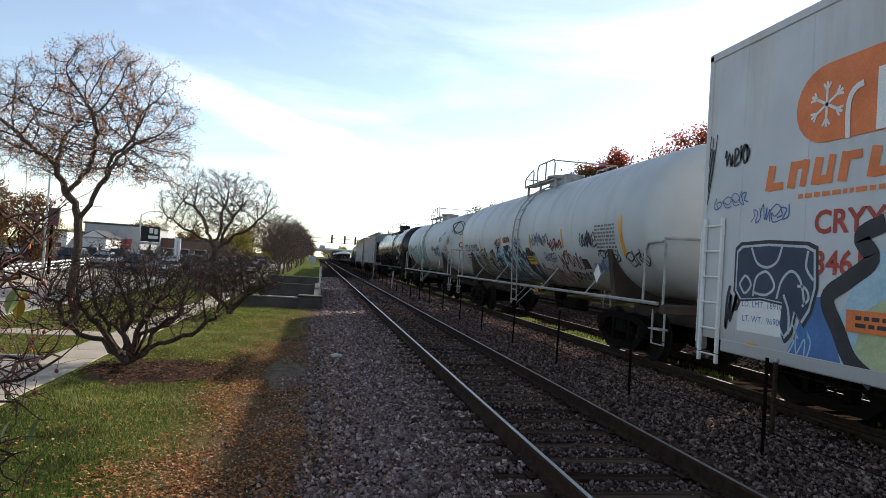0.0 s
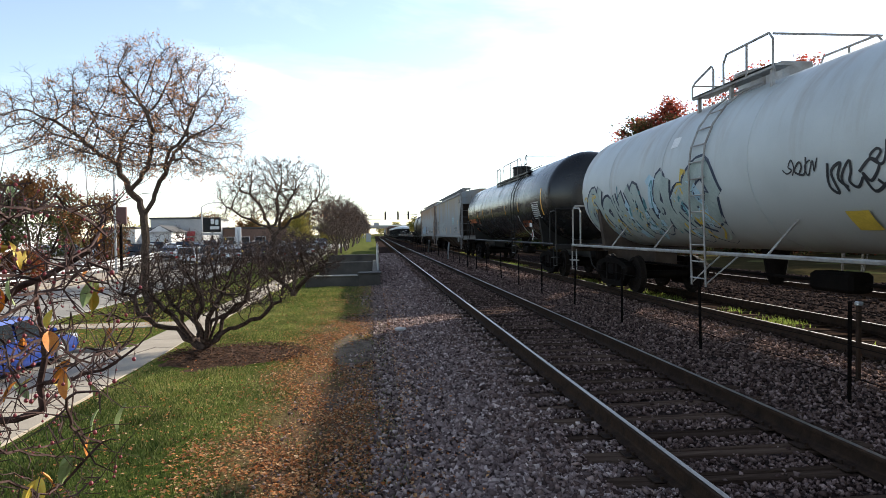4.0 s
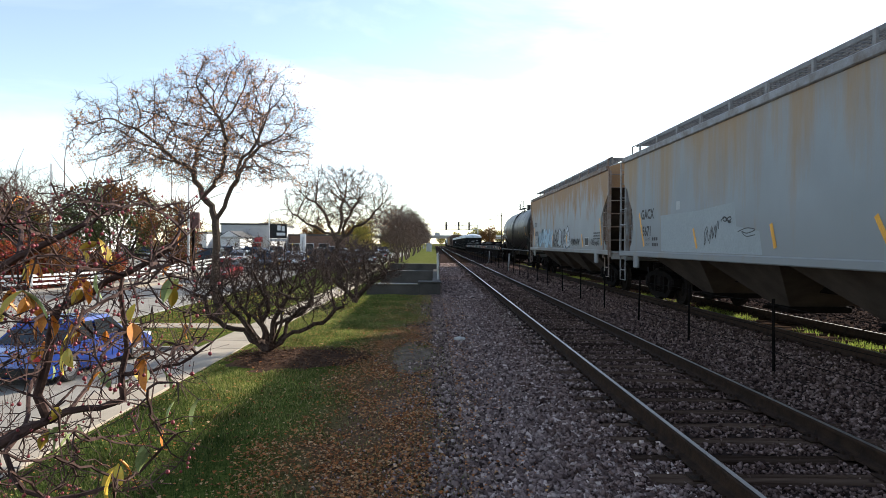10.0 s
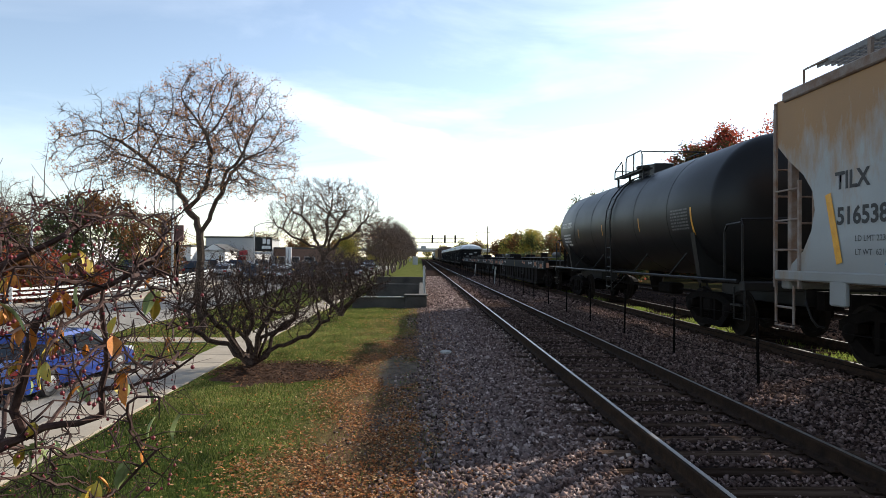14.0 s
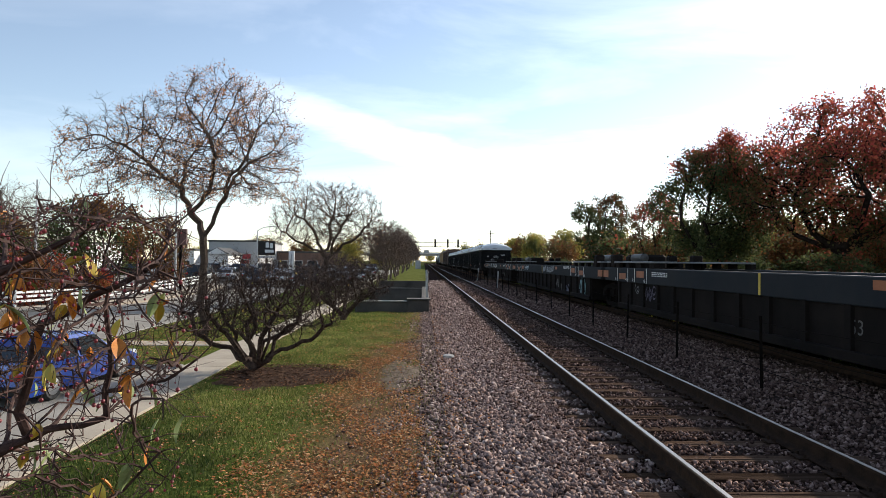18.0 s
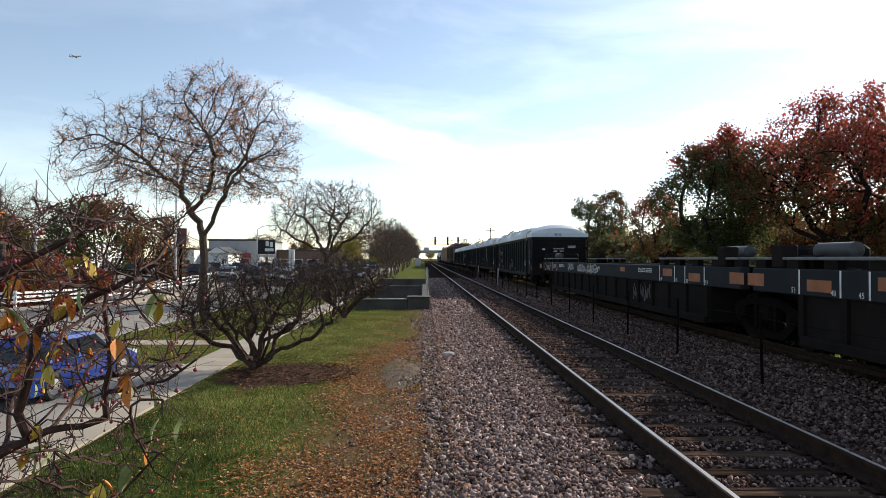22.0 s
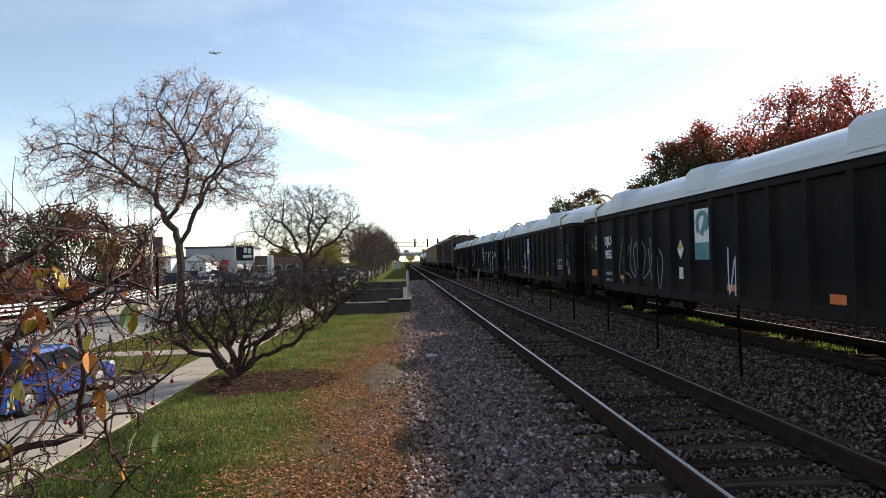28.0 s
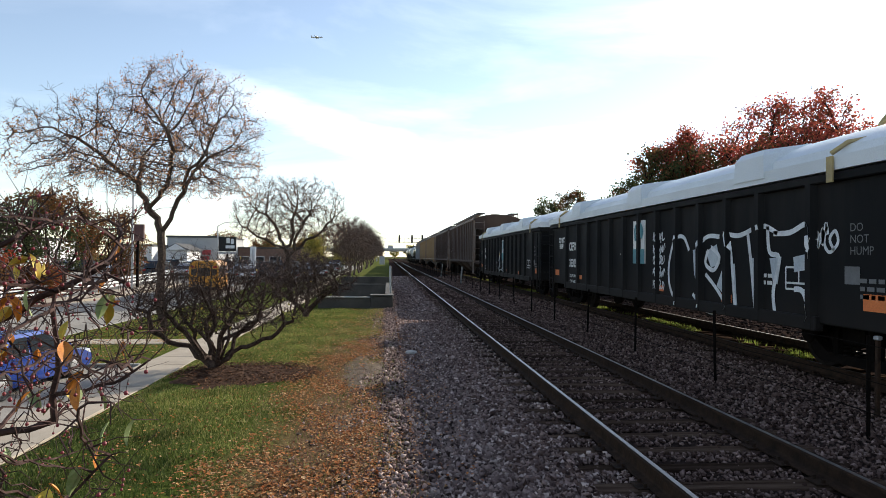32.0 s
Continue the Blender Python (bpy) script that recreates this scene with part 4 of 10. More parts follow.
def lettering(body, size, y, z, surf, material, parent, bold=0.0, wide=1.0, label=""):
    """Writes on the side that faces the near track: reads from +y to -y, laid on the surface surf(y, z) -> x."""
    me = text_mesh(body, size, bold)
    for v in me.vertices:
        yy, zz = y - v.co.x * wide, z + v.co.y
        v.co = (surf(yy, zz) - 0.006, yy, zz)
    ob = part("lettering", me, material, parent, label)
    return ob


def on_side(material, parent, name, rects, surf, lift=0.006, label=""):
    """Flat painted rectangles (y0, z0, y1, z1), bent over the side."""
    if name != "small_lettering" and len(rects) > 1:
        return [on_side(material, parent, name, [q], surf, lift, label) for q in rects]
    b = Builder()
    for y0, z0, y1, z1 in rects:
        n = max(1, int(abs(z1 - z0) / 0.12))
        rings = []
        for k in range(n + 1):
            z = z0 + (z1 - z0) * k / n
            rings.append([(surf(y0, z) - lift, y0, z), (surf(y1, z) - lift, y1, z)])
        b.loft(rings, cap=False, closed=False)
    return part(name, b.mesh(name, flip_check=False), material, parent, label)


def bars(parent, material, y, z, w, h, rows, surf, seed=0):
    """Small lettering too worn to read, as rows of short bars."""
    r = random.Random(seed)
    out = []
    step = h / rows
    for k in range(rows):
        yy, zz = y, z - k * step
        while yy > y - w:
            q = r.uniform(0.05, 0.16)
            out.append((yy, zz, max(yy - q, y - w), zz - step * 0.55))
            yy -= q + 0.035
    return on_side(material, parent, "small_lettering", out, surf)


def ribbon(b, pts, w, surf, lift):
    """A flat stroke through (y, z) points on a side."""
    n = len(pts)
    rows = []
    for i, (y, z) in enumerate(pts):
        a, c = pts[max(i - 1, 0)], pts[min(i + 1, n - 1)]
        dy, dz = c[0] - a[0], c[1] - a[1]
        q = math.hypot(dy, dz) or 1
        oy, oz = -dz / q * w / 2, dy / q * w / 2
        rows.append([(surf(y + oy, z + oz) - lift, y + oy, z + oz), (surf(y - oy, z - oz) - lift, y - oy, z - oz)])
    b.loft(rows, cap=False, closed=False)


def curve_through(pts, n=6):
    """A smooth line through points."""
    out = []
    for i in range(len(pts) - 1):
        p0, p1, p2, p3 = pts[max(i - 1, 0)], pts[i], pts[i + 1], pts[min(i + 2, len(pts) - 1)]
        for k in range(n):
            t = k / n
            out.append(tuple(0.5 * (2 * p1[j] + (p2[j] - p0[j]) * t + (2 * p0[j] - 5 * p1[j] + 4 * p2[j] - p3[j]) * t * t + (3 * p1[j] - p0[j] - 3 * p2[j] + p3[j]) * t ** 3) for j in (0, 1)))
    out.append(tuple(pts[-1][:2]))
    return out


# loops, hooks and zigzags of a spray can, no letters
FORMS = (((0.0, 0.3), (0.4, 0.95), (0.7, 0.6), (0.3, 0.25), (0.1, 0.7), (0.6, 1.05), (1.0, 0.5)), ((0.0, 0.0), (0.25, 0.7), (0.35, 0.15), (0.55, 0.85), (0.65, 0.2), (0.9, 1.0), (1.1, 0.6)),
         ((0.1, 1.0), (0.0, 0.4), (0.4, 0.0), (0.85, 0.35), (0.6, 0.75), (0.3, 0.5), (0.7, 0.1)), ((0.0, 0.6), (0.5, 1.0), (1.0, 0.7), (0.6, 0.35), (0.2, 0.55), (0.5, 0.05), (1.1, 0.2)),
         ((-0.1, 0.2), (0.3, 0.45), (0.15, 0.9), (0.6, 0.7), (0.4, 0.1), (0.9, 0.35), (0.8, 1.0)), ((0.0, 0.9), (0.35, 0.2), (0.5, 0.8), (0.75, 0.0), (0.95, 0.6), (0.7, 0.95)),
         ((0.2, 0.0), (0.05, 0.5), (0.35, 0.95), (0.55, 0.55), (0.3, 0.35), (0.75, 0.15), (1.1, 0.45)))


def tag(parent, seed, y, z, w, h, surf, line, fill=None, letters=5, stroke=0.05, label="spray-painted tag", slant=0.15):
    """Spray paint: fat interlocking strokes with an outline and a drop edge, or thin scrawl when there is no fill."""
    r = random.Random(seed)
    lines, fills = Builder(), Builder()
    lw = w / letters
    for k in range(letters):
        form = FORMS[r.randrange(len(FORMS))]
        if r.random() < 0.35:
            form = tuple((1 - p, q) for p, q in form)
        sx, sz, dz = r.uniform(0.95, 1.3), r.uniform(0.8, 1.08), r.uniform(-0.06, 0.08)
        pts = []
        for p, q in form:
            p, q = p + r.uniform(-0.1, 0.1), q * sz + dz + r.uniform(-0.06, 0.06)
            pts.append((y - (k + 0.5) * lw - (p - 0.5) * lw * sx - (q - 0.5) * h * slant, z + max(-0.05, min(1.1, q)) * h))
        path = curve_through(pts, 5)
        if fill is not None:
            fat = min(lw, h) * r.uniform(0.26, 0.36)
            ribbon(lines, path, fat + stroke * 1.7, surf, 0.006 + 0.0006 * (k % 3))
            ribbon(fills, path, fat, surf, 0.011 + 0.0006 * (k % 3))
            if r.random() < 0.6:
                q = r.randrange(len(path) - 4)
                ribbon(lines, path[q:q + 4], stroke * 0.6, surf, 0.0135)
        else:
            ribbon(lines, path, stroke * r.uniform(0.8, 1.2), surf, 0.008)
            if r.random() < 0.3:
                ribbon(lines, [(pts[-1][0], pts[-1][1]), (pts[-1][0] - r.uniform(-0.2, 0.2) * lw, pts[-1][1] - r.uniform(0.1, 0.3) * h)], stroke * 0.5, surf, 0.008)
    if fill is not None:
        part("painted_fill", fills.mesh("painted_fill", flip_check=False), fill, parent)
    return part("painted_tag", lines.mesh("painted_tag", flip_check=False), line, parent, label)


def patch(points, material, parent, name, surf, lift=0.008, label=""):
    """A flat painted shape through (y, z) corners."""
    b = Builder().add([(surf(y, z) - lift, y, z) for y, z in points], [tuple(range(len(points)))])
    return part(name, b.mesh(name, flip_check=False), material, parent, label)


def mural(parent, seed, y, z, w, h, surf, palette, n=60, label="dense graffiti of crossing spray strokes"):
    """A crowded piece: angular letter-like strokes in several colours, each colour a layer with its own ragged top."""
    r = random.Random(seed)
    for k, m in enumerate(palette):
        b = Builder()
        for q in range(n // len(palette)):
            u = r.random()
            top = z + h * (0.72 + 0.2 * math.sin(u * 23 + seed) + r.uniform(-0.06, 0.1))
            low = z + h * max(0.0, r.uniform(-0.05, 0.3))
            yy = y - u * w
            mode = r.random()
            sw = h * r.uniform(0.03, 0.085) * (3.2 if k == 0 else 1.0)
            if mode < 0.5:
                d = r.uniform(-0.25, 0.25) * h
                ribbon(b, curve_through([(yy, low), (yy - d * 0.3, (low + top) / 2 + r.uniform(-0.05, 0.05)), (yy - d, top), (yy - d - r.uniform(-0.25, 0.25) * h, top - r.uniform(0.0, 0.3) * h)], 3), sw, surf, 0.006 + 0.0012 * k)
            elif mode < 0.8:
                c, d = r.uniform(low, top), r.uniform(0.12, 0.5) * h
                ribbon(b, curve_through([(yy, c), (yy - d * 0.5, min(top, c + r.uniform(0.05, 0.3) * h)), (yy - d, c + r.uniform(-0.1, 0.1) * h), (yy - d * 0.4, max(z, c - 0.25 * h))], 4), sw * 0.8, surf, 0.006 + 0.0012 * k)
            else:
                c = r.uniform(low, top - 0.1 * h)
                d = r.uniform(0.08, 0.2) * h
                ribbon(b, [(yy, c), (yy - d * 0.4, c + d * 1.6)], d, surf, 0.006 + 0.0012 * k)
        tagged(part("painted_layer", b.mesh("painted_layer", flip_check=False), m, parent, label), kind="stuff")


def spray(name, c, c2=None):
    return mat(name, c, c2 or tuple(v * 0.7 for v in c), 3.0, 0.6, 0.0, 0.0, 30.0)


S_BLUE, S_LBLUE, S_BLACK, S_WHITE = spray("spray_blue", (0.075, 0.17, 0.4)), spray("spray_light_blue", (0.29, 0.46, 0.57), (0.4, 0.54, 0.61)), spray("spray_black", (0.03, 0.03, 0.035)), spray("spray_white", (0.72, 0.74, 0.76))
S_TEAL, S_RED, S_YELLOW, S_GREEN, S_VIOLET = spray("spray_teal", (0.1, 0.27, 0.31)), spray("spray_red", (0.2, 0.05, 0.045)), spray("spray_yellow", (0.65, 0.45, 0.06)), spray("spray_green", (0.45, 0.5, 0.28)), spray("spray_violet", (0.11, 0.115, 0.19))
S_NAVY = spray("spray_navy", (0.035, 0.05, 0.09))
S_SILVER = spray("spray_silver", (0.5, 0.54, 0.57), (0.38, 0.42, 0.46))

# ---- car fittings ----
WHEEL = Builder().lathe([(-0.07, 0.1), (-0.07, 0.2), (-0.03, 0.24), (-0.03, 0.37), (-0.065, 0.39), (-0.065, 0.45), (0.035, 0.457), (0.04, 0.485), (0.065, 0.485), (0.07, 0.39), (0.02, 0.36), (0.02, 0.24), (0.06, 0.2), (0.07, 0.1)], "x", 28).mesh("wheel", True)
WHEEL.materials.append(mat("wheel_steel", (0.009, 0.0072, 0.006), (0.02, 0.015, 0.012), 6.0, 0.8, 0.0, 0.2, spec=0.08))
AXLE = Builder().lathe([(-1.05, 0.07), (-0.95, 0.085), (-0.8, 0.1), (0.8, 0.1), (0.95, 0.085), (1.05, 0.07)], "x", 14).mesh("axle", True)
AXLE.materials.append(M_STEEL)
CAP = Builder().lathe([(-0.09, 0.12), (-0.02, 0.14), (0.05, 0.14), (0.08, 0.1)], "x", 14).mesh("bearing_cap", True)
CAP.materials.append(M_STEEL)
SPRING = Builder()
for sy in (-0.16, 0.0, 0.16):
    SPRING.tube([(math.cos(a * 0.9) * 0.06, sy + math.sin(a * 0.9) * 0.06, 0.2 + a * 0.0075) for a in range(36)], 0.014, 5)
SPRING = SPRING.mesh("spring")
SPRING.materials.append(M_STEEL)


def side_frame_mesh():
    b = Builder()
    b.prism([(-1.12, 0.66), (-1.12, 0.52), (-0.9, 0.6), (-0.45, 0.72), (0.45, 0.72), (0.9, 0.6), (1.12, 0.52), (1.12, 0.66), (0.85, 0.78), (0.4, 0.86), (-0.4, 0.86), (-0.85, 0.78)], "x", -0.09, 0.09)
    b.prism([(-0.98, 0.42), (-0.9, 0.52), (-0.5, 0.27), (0.5, 0.27), (0.9, 0.52), (0.98, 0.42), (0.62, 0.14), (-0.62, 0.14)], "x", -0.08, 0.08)
    for s in (-1, 1):
        b.box(-0.08, s * 0.33 - 0.05, 0.25, 0.08, s * 0.33 + 0.05, 0.75)
        b.box(-0.1, s * 0.89 - 0.17, 0.5, 0.1, s * 0.89 + 0.17, 0.66, 0.02)
    return b.mesh("side_frame")


SIDE_FRAME = side_frame_mesh()
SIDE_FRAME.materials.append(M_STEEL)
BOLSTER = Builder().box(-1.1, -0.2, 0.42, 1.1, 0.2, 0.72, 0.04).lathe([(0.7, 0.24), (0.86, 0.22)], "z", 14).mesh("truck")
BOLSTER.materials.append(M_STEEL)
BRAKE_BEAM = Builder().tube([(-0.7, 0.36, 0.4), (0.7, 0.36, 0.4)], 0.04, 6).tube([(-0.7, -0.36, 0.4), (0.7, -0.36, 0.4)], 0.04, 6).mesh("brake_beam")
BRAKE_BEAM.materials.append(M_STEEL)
COUPLER = Builder().box(-0.09, -0.75, 0.72, 0.09, 0.0, 0.96, 0.02).prism([(-0.16, 0.0), (0.16, 0.0), (0.2, 0.14), (0.17, 0.28), (0.06, 0.3), (0.05, 0.18), (-0.05, 0.16), (-0.16, 0.3), (-0.2, 0.16)], "z", 0.66, 1.0).mesh("coupler")
COUPLER.materials.append(M_STEEL)
HOSE = Builder().tube([(0.3, -0.1, 0.85), (0.34, 0.05, 0.7), (0.33, 0.16, 0.5), (0.28, 0.24, 0.38), (0.18, 0.3, 0.36)], 0.022, 6).mesh("air_hose")
HOSE.materials.append(M_BLACK)
WHEEL_BRAKE = Builder().tube([(math.cos(a) * 0.26, 0, math.sin(a) * 0.26) for a in (2 * math.pi * k / 20 for k in range(21))], 0.016, 5)
for k in range(4):
    WHEEL_BRAKE.tube([(0, 0, 0), (math.cos(k * math.pi / 2) * 0.26, 0, math.sin(k * math.pi / 2) * 0.26)], 0.011, 5)
WHEEL_BRAKE = WHEEL_BRAKE.mesh("brake_wheel")
WHEEL_BRAKE.materials.append(M_STEEL)


def trucks(car, ys):
    for y in ys:
        t = part("truck", BOLSTER, None, car, "dark steel two-axle truck")
        t.matrix_basis = pose(0, y, 0)
        for s in (-1, 1):
            f = part("side_frame", SIDE_FRAME, None, t)
            f.matrix_basis = pose(s * 1.0, 0, 0)
            q = part("spring", SPRING, None, t)
            q.matrix_basis = pose(s * 1.0, 0, 0)
            w = part("axle", AXLE, None, t)
            w.matrix_basis = pose(0, s * 0.89, 0.457)
            for k in (-1, 1):
                w = part("wheel", WHEEL, None, car)
                w.matrix_basis = pose(k * 0.7535, y + s * 0.89, 0.457, 0, 0, 0 if k < 0 else 180)
                w = part("bearing_cap", CAP, None, t)
                w.matrix_basis = pose(k * 1.05, s * 0.89, 0.5, 0, 0, 0 if k > 0 else 180)
        part("brake_beam", BRAKE_BEAM, None, t)


def couplers(car, half):
    for s in (-1, 1):
        c = part("coupler", COUPLER, None, car)
        c.matrix_basis = pose(0, s * half, 0, 0, 0, 0 if s > 0 else 180)
        c = part("air_hose", HOSE, None, car)
        c.matrix_basis = pose(0, s * half, 0, 0, 0, 0 if s > 0 else 180)


def ladder(car, x, y0, y1, z0, z1, material, rungs=7, name="ladder", r=0.016):
    """A side ladder: two stiles and rungs, standing off a side at x."""
    b = Builder()
    for y in (y0, y1):
        b.box(x - 0.012, y - 0.022, z0, x + 0.03, y + 0.022, z1)
    for k in range(rungs):
        z = z0 + 0.12 + (z1 - z0 - 0.24) * k / max(1, rungs - 1)
        b.tube([(x, y0, z), (x, y1, z)], r, 6)
    return part(name, b, material, car)


def end_ladder(car, y, x0, x1, z0, z1, material, rungs=7):
    b = Builder()
    for x in (x0, x1):
        b.box(x - 0.022, y - 0.02, z0, x + 0.022, y + 0.02, z1)
    for k in range(rungs):
        z = z0 + 0.12 + (z1 - z0 - 0.24) * k / max(1, rungs - 1)
        b.tube([(x0, y, z), (x1, y, z)], 0.016, 6)
    return part("ladder", b, material, car)


CARS = []      # each car with the middle of its length along the train


def car_thing(name, label, s0, s1):
    c = thing(name, label, "railway car", "cars of the freight train")
    CARS.append((c, (s0 + s1) / 2))
    return c, (s1 - s0) / 2


# ---- tank cars ----


def tank_car(label, s0, s1, paint, rail_mat, radius=1.5, zc=2.72, bands=(), black_ends=None, ladder_y=0.0, deck=(-1.35, 1.25), posts=(), over=0.75):
    car, h = car_thing("tank_car", label, s0, s1)
    hs = h - over                      # half length of the shell
    hb = h - 0.75                      # saddles and trucks stand back from this
    hd = radius * 0.42                 # depth of a head
    prof = [(-hs, 0.001)]
    for k in range(1, 9):
        a = math.pi / 2 * k / 8
        prof.append((-hs + hd * (1 - math.cos(a)), radius * math.sin(a)))
    body = [(-y, r) for y, r in prof]
    mids = [(-hs + hd + (2 * hs - 2 * hd) * k / 6, radius) for k in range(1, 6)]
    part("shell", Builder().lathe(prof + mids + list(reversed(body)), "y", 56, (0, 0, zc)), paint, car, smooth=True)

    def surf(y, z):
        q = max(-0.999, min(0.999, (z - zc) / radius))
        return -radius * math.sqrt(1 - q * q)
    for y in bands:
        seams = Builder().lathe([(y - 0.03, radius - 0.01), (y - 0.025, radius + 0.006), (y + 0.025, radius + 0.006), (y + 0.03, radius - 0.01)], "y", 56, (0, 0, zc))
        part("weld_seam", seams.mesh("weld_seam", True), paint, car)
    if black_ends:
        for s in (-1, 1):
            part("end_band", Builder().lathe([(s * (hs - hd - 0.02), radius + 0.004), (s * (hs - hd - 0.35), radius + 0.004)], "y", 56, (0, 0, zc)).mesh("end_band", True), black_ends, car)
    # sill, saddles, end platforms
    for s in (-1, 1):
        part("end_sill", Builder().box(-1.45, s * h - 0.1 * s, 0.98, 1.45, s * (h - 0.28), 1.16, 0.02).box(-0.3, s * (h - 0.1), 0.7, 0.3, s * (hb - 2.6), 1.12, 0.02), P_UNDER if rail_mat is P_RAILW else rail_mat, car)
        part("platform", Builder().box(-1.45, s * (h - 0.28), 1.1, 1.45, s * (h - 0.95), 1.14), M_STEEL, car, "end walkway grating")
        part("saddle", Builder().prism([(-1.25, 1.05), (1.25, 1.05), (1.42, 2.15), (1.2, 2.0), (0.85, 1.55), (0.4, 1.3), (0, 1.24), (-0.4, 1.3), (-0.85, 1.55), (-1.2, 2.0), (-1.42, 2.15)], "y", s * (hb - 1.55), s * (hb - 1.75)), P_UNDER if rail_mat is P_RAILW else rail_mat, car, "tank saddle bolster")
        for k in (-1, 1):
            x = k * 1.42
            part("end_railing", Builder().tube([(x, s * (h - 0.2), 1.1), (x, s * (h - 0.2), 2.2), (x * 0.98, s * (h - 0.3), 2.32), (x * 0.3, s * (h - 0.3), 2.34)], 0.024, 6).tube([(x, s * (h - 0.9), 1.1), (x, s * (h - 0.9), 2.1), (x, s * (h - 0.8), 2.24), (x, s * (h - 0.25), 2.26)], 0.024, 6), rail_mat, car, "pipe end railing")
            part("step", Builder().tube([(x, s * (h - 0.12), 1.05), (x, s * (h - 0.12), 0.45), (x, s * (h - 0.52), 0.45), (x, s * (h - 0.52), 1.05)], 0.02, 6).box(x - 0.08, s * (h - 0.12), 0.7, x + 0.08, s * (h - 0.52), 0.73), rail_mat, car, "sill step")
    # long side rail with stanchions
    for k in (-1, 1):
        b = Builder().tube([(k * 1.47, -h + 0.3, 1.16), (k * 1.47, h - 0.3, 1.16)], 0.035, 6)
        for y in (-hs * 0.62, -hs * 0.28, hs * 0.28, hs * 0.62):
            b.tube([(k * 1.47, y, 1.16), (k * 1.12, y - 0.25, 1.72)], 0.02, 5)
        part("side_rail", b, rail_mat, car, "long horizontal safety rail")
        # centre ladder and its platform
        b = Builder()
        lx = k * (radius + 0.06)
        for y in (ladder_y - 0.25, ladder_y + 0.25):
            pts = [(k * 1.5, y, 0.55), (lx, y, zc)] + [(k * (radius + 0.06) * math.cos(a), y, zc + (radius + 0.06) * math.sin(a)) for a in (math.pi / 2 * q / 6 for q in range(1, 6))]
            b.tube(pts, 0.02, 5)
        for q in range(12):
            z = 0.7 + q * 0.3
            x = k * 1.52 if z < zc else k * math.sqrt(max(0.01, (radius + 0.06) ** 2 - (z - zc) ** 2))
            if z < zc + radius * 0.93:
                b.tube([(x, ladder_y - 0.25, z), (x, ladder_y + 0.25, z)], 0.014, 5)
        b.tube([(k * 1.5, ladder_y - 0.25, 0.6), (k * 1.2, ladder_y - 0.75, 1.1)], 0.014, 5).tube([(k * 1.5, ladder_y + 0.25, 0.6), (k * 1.2, ladder_y - 0.2, 1.1)], 0.014, 5)
        part("ladder", b, rail_mat, car, "ladder up the side of the tank")
    # top fittings
    zt = zc + radius
    ya, yb = deck
    if posts:
        # a tall drum housing and flat-bar railings that stand on the shoulder of the shell
        xs, zs = 1.09, zc + math.sqrt(radius * radius - 1.09 ** 2)
        zr = zt + 0.42
        yd = posts[1] - 0.05
        drum = part("valve_housing", Builder().lathe([(zt - 0.1, 0.44), (zt + 0.4, 0.44), (zt + 0.41, 0.48), (zt + 0.47, 0.48), (zt + 0.5, 0.42), (zt + 0.52, 0.05)], "z", 28, (0, yd, 0)), rail_mat, car, "dark drum-shaped valve housing", smooth=True)
        part("hinge", Builder().box(-0.1, yd + 0.44, zt + 0.3, 0.1, yd + 0.62, zt + 0.46, 0.02).tube([(-0.16, yd + 0.6, zt + 0.46), (0.16, yd + 0.6, zt + 0.46)], 0.03, 6), rail_mat, drum)
        part("latch", Builder().box(-0.08, yd - 0.6, zt + 0.36, 0.08, yd - 0.44, zt + 0.5, 0.02).tube([(0, yd - 0.56, zt + 0.5), (0.08, yd - 0.64, zt + 0.6)], 0.025, 6), rail_mat, drum)
        for k in (-1, 1):
            x = k * xs
            part("platform_beam", Builder().box(x - 0.03, ya - 0.3, zs + 0.02, x + 0.03, yb, zs + 0.07).box(x - 0.05, ya - 0.3, zs + 0.13, x + 0.05, yb, zs + 0.18), rail_mat, car, "double bar along the walkway")
            part("top_platform", Builder().box(x - k * 0.03, ya, zs + 0.2, x - k * 0.5, yb, zs + 0.23), rail_mat, car, "narrow grating platform beside the valves")
            for y in posts + (ya,):
                part("railing_post", Builder().box(x - 0.012, y - 0.035, zs - 0.02, x + 0.012, y + 0.035, zr).prism([(y - 0.13, zs - 0.04), (y + 0.13, zs - 0.04), (y + 0.04, zs + 0.2), (y - 0.04, zs + 0.2)], "x", x - 0.02, x + 0.02), rail_mat, car, "flat steel railing post on a foot")
            part("top_railing", Builder().tube([(x, posts[0], zr - 0.05), (x, posts[1], zr)], 0.019, 6), rail_mat, car, "short end bar of the railing")
            p = posts[-1]
            part("top_railing", Builder().tube([(x, posts[2], zr), (x, p, zr), (x, p - 0.4, zr + 0.02), (x, p - 0.58, zr - 0.08), (x, p - 0.65, zr - 0.3), (x, p - 0.65, zs + 0.1)], 0.019, 6), rail_mat, car, "pipe railing bent down at the ladder")
            part("top_railing", Builder().tube([(x, ya, zr), (x, ya + 0.2, zr - 0.04), (x, ya + 0.33, zr - 0.2), (x, ya + 0.37, zr - 0.4), (x, ya + 0.37, zs + 0.1)], 0.019, 6), rail_mat, car, "pipe railing bent down at the ladder")
        for y in (posts[0], ya):
            part("top_railing", Builder().tube([(-xs, y, zr - 0.05), (xs, y, zr - 0.05)], 0.019, 6), rail_mat, car, "cross bar of the railing")
    else:
        ym = (ya + yb) / 2 + 0.45
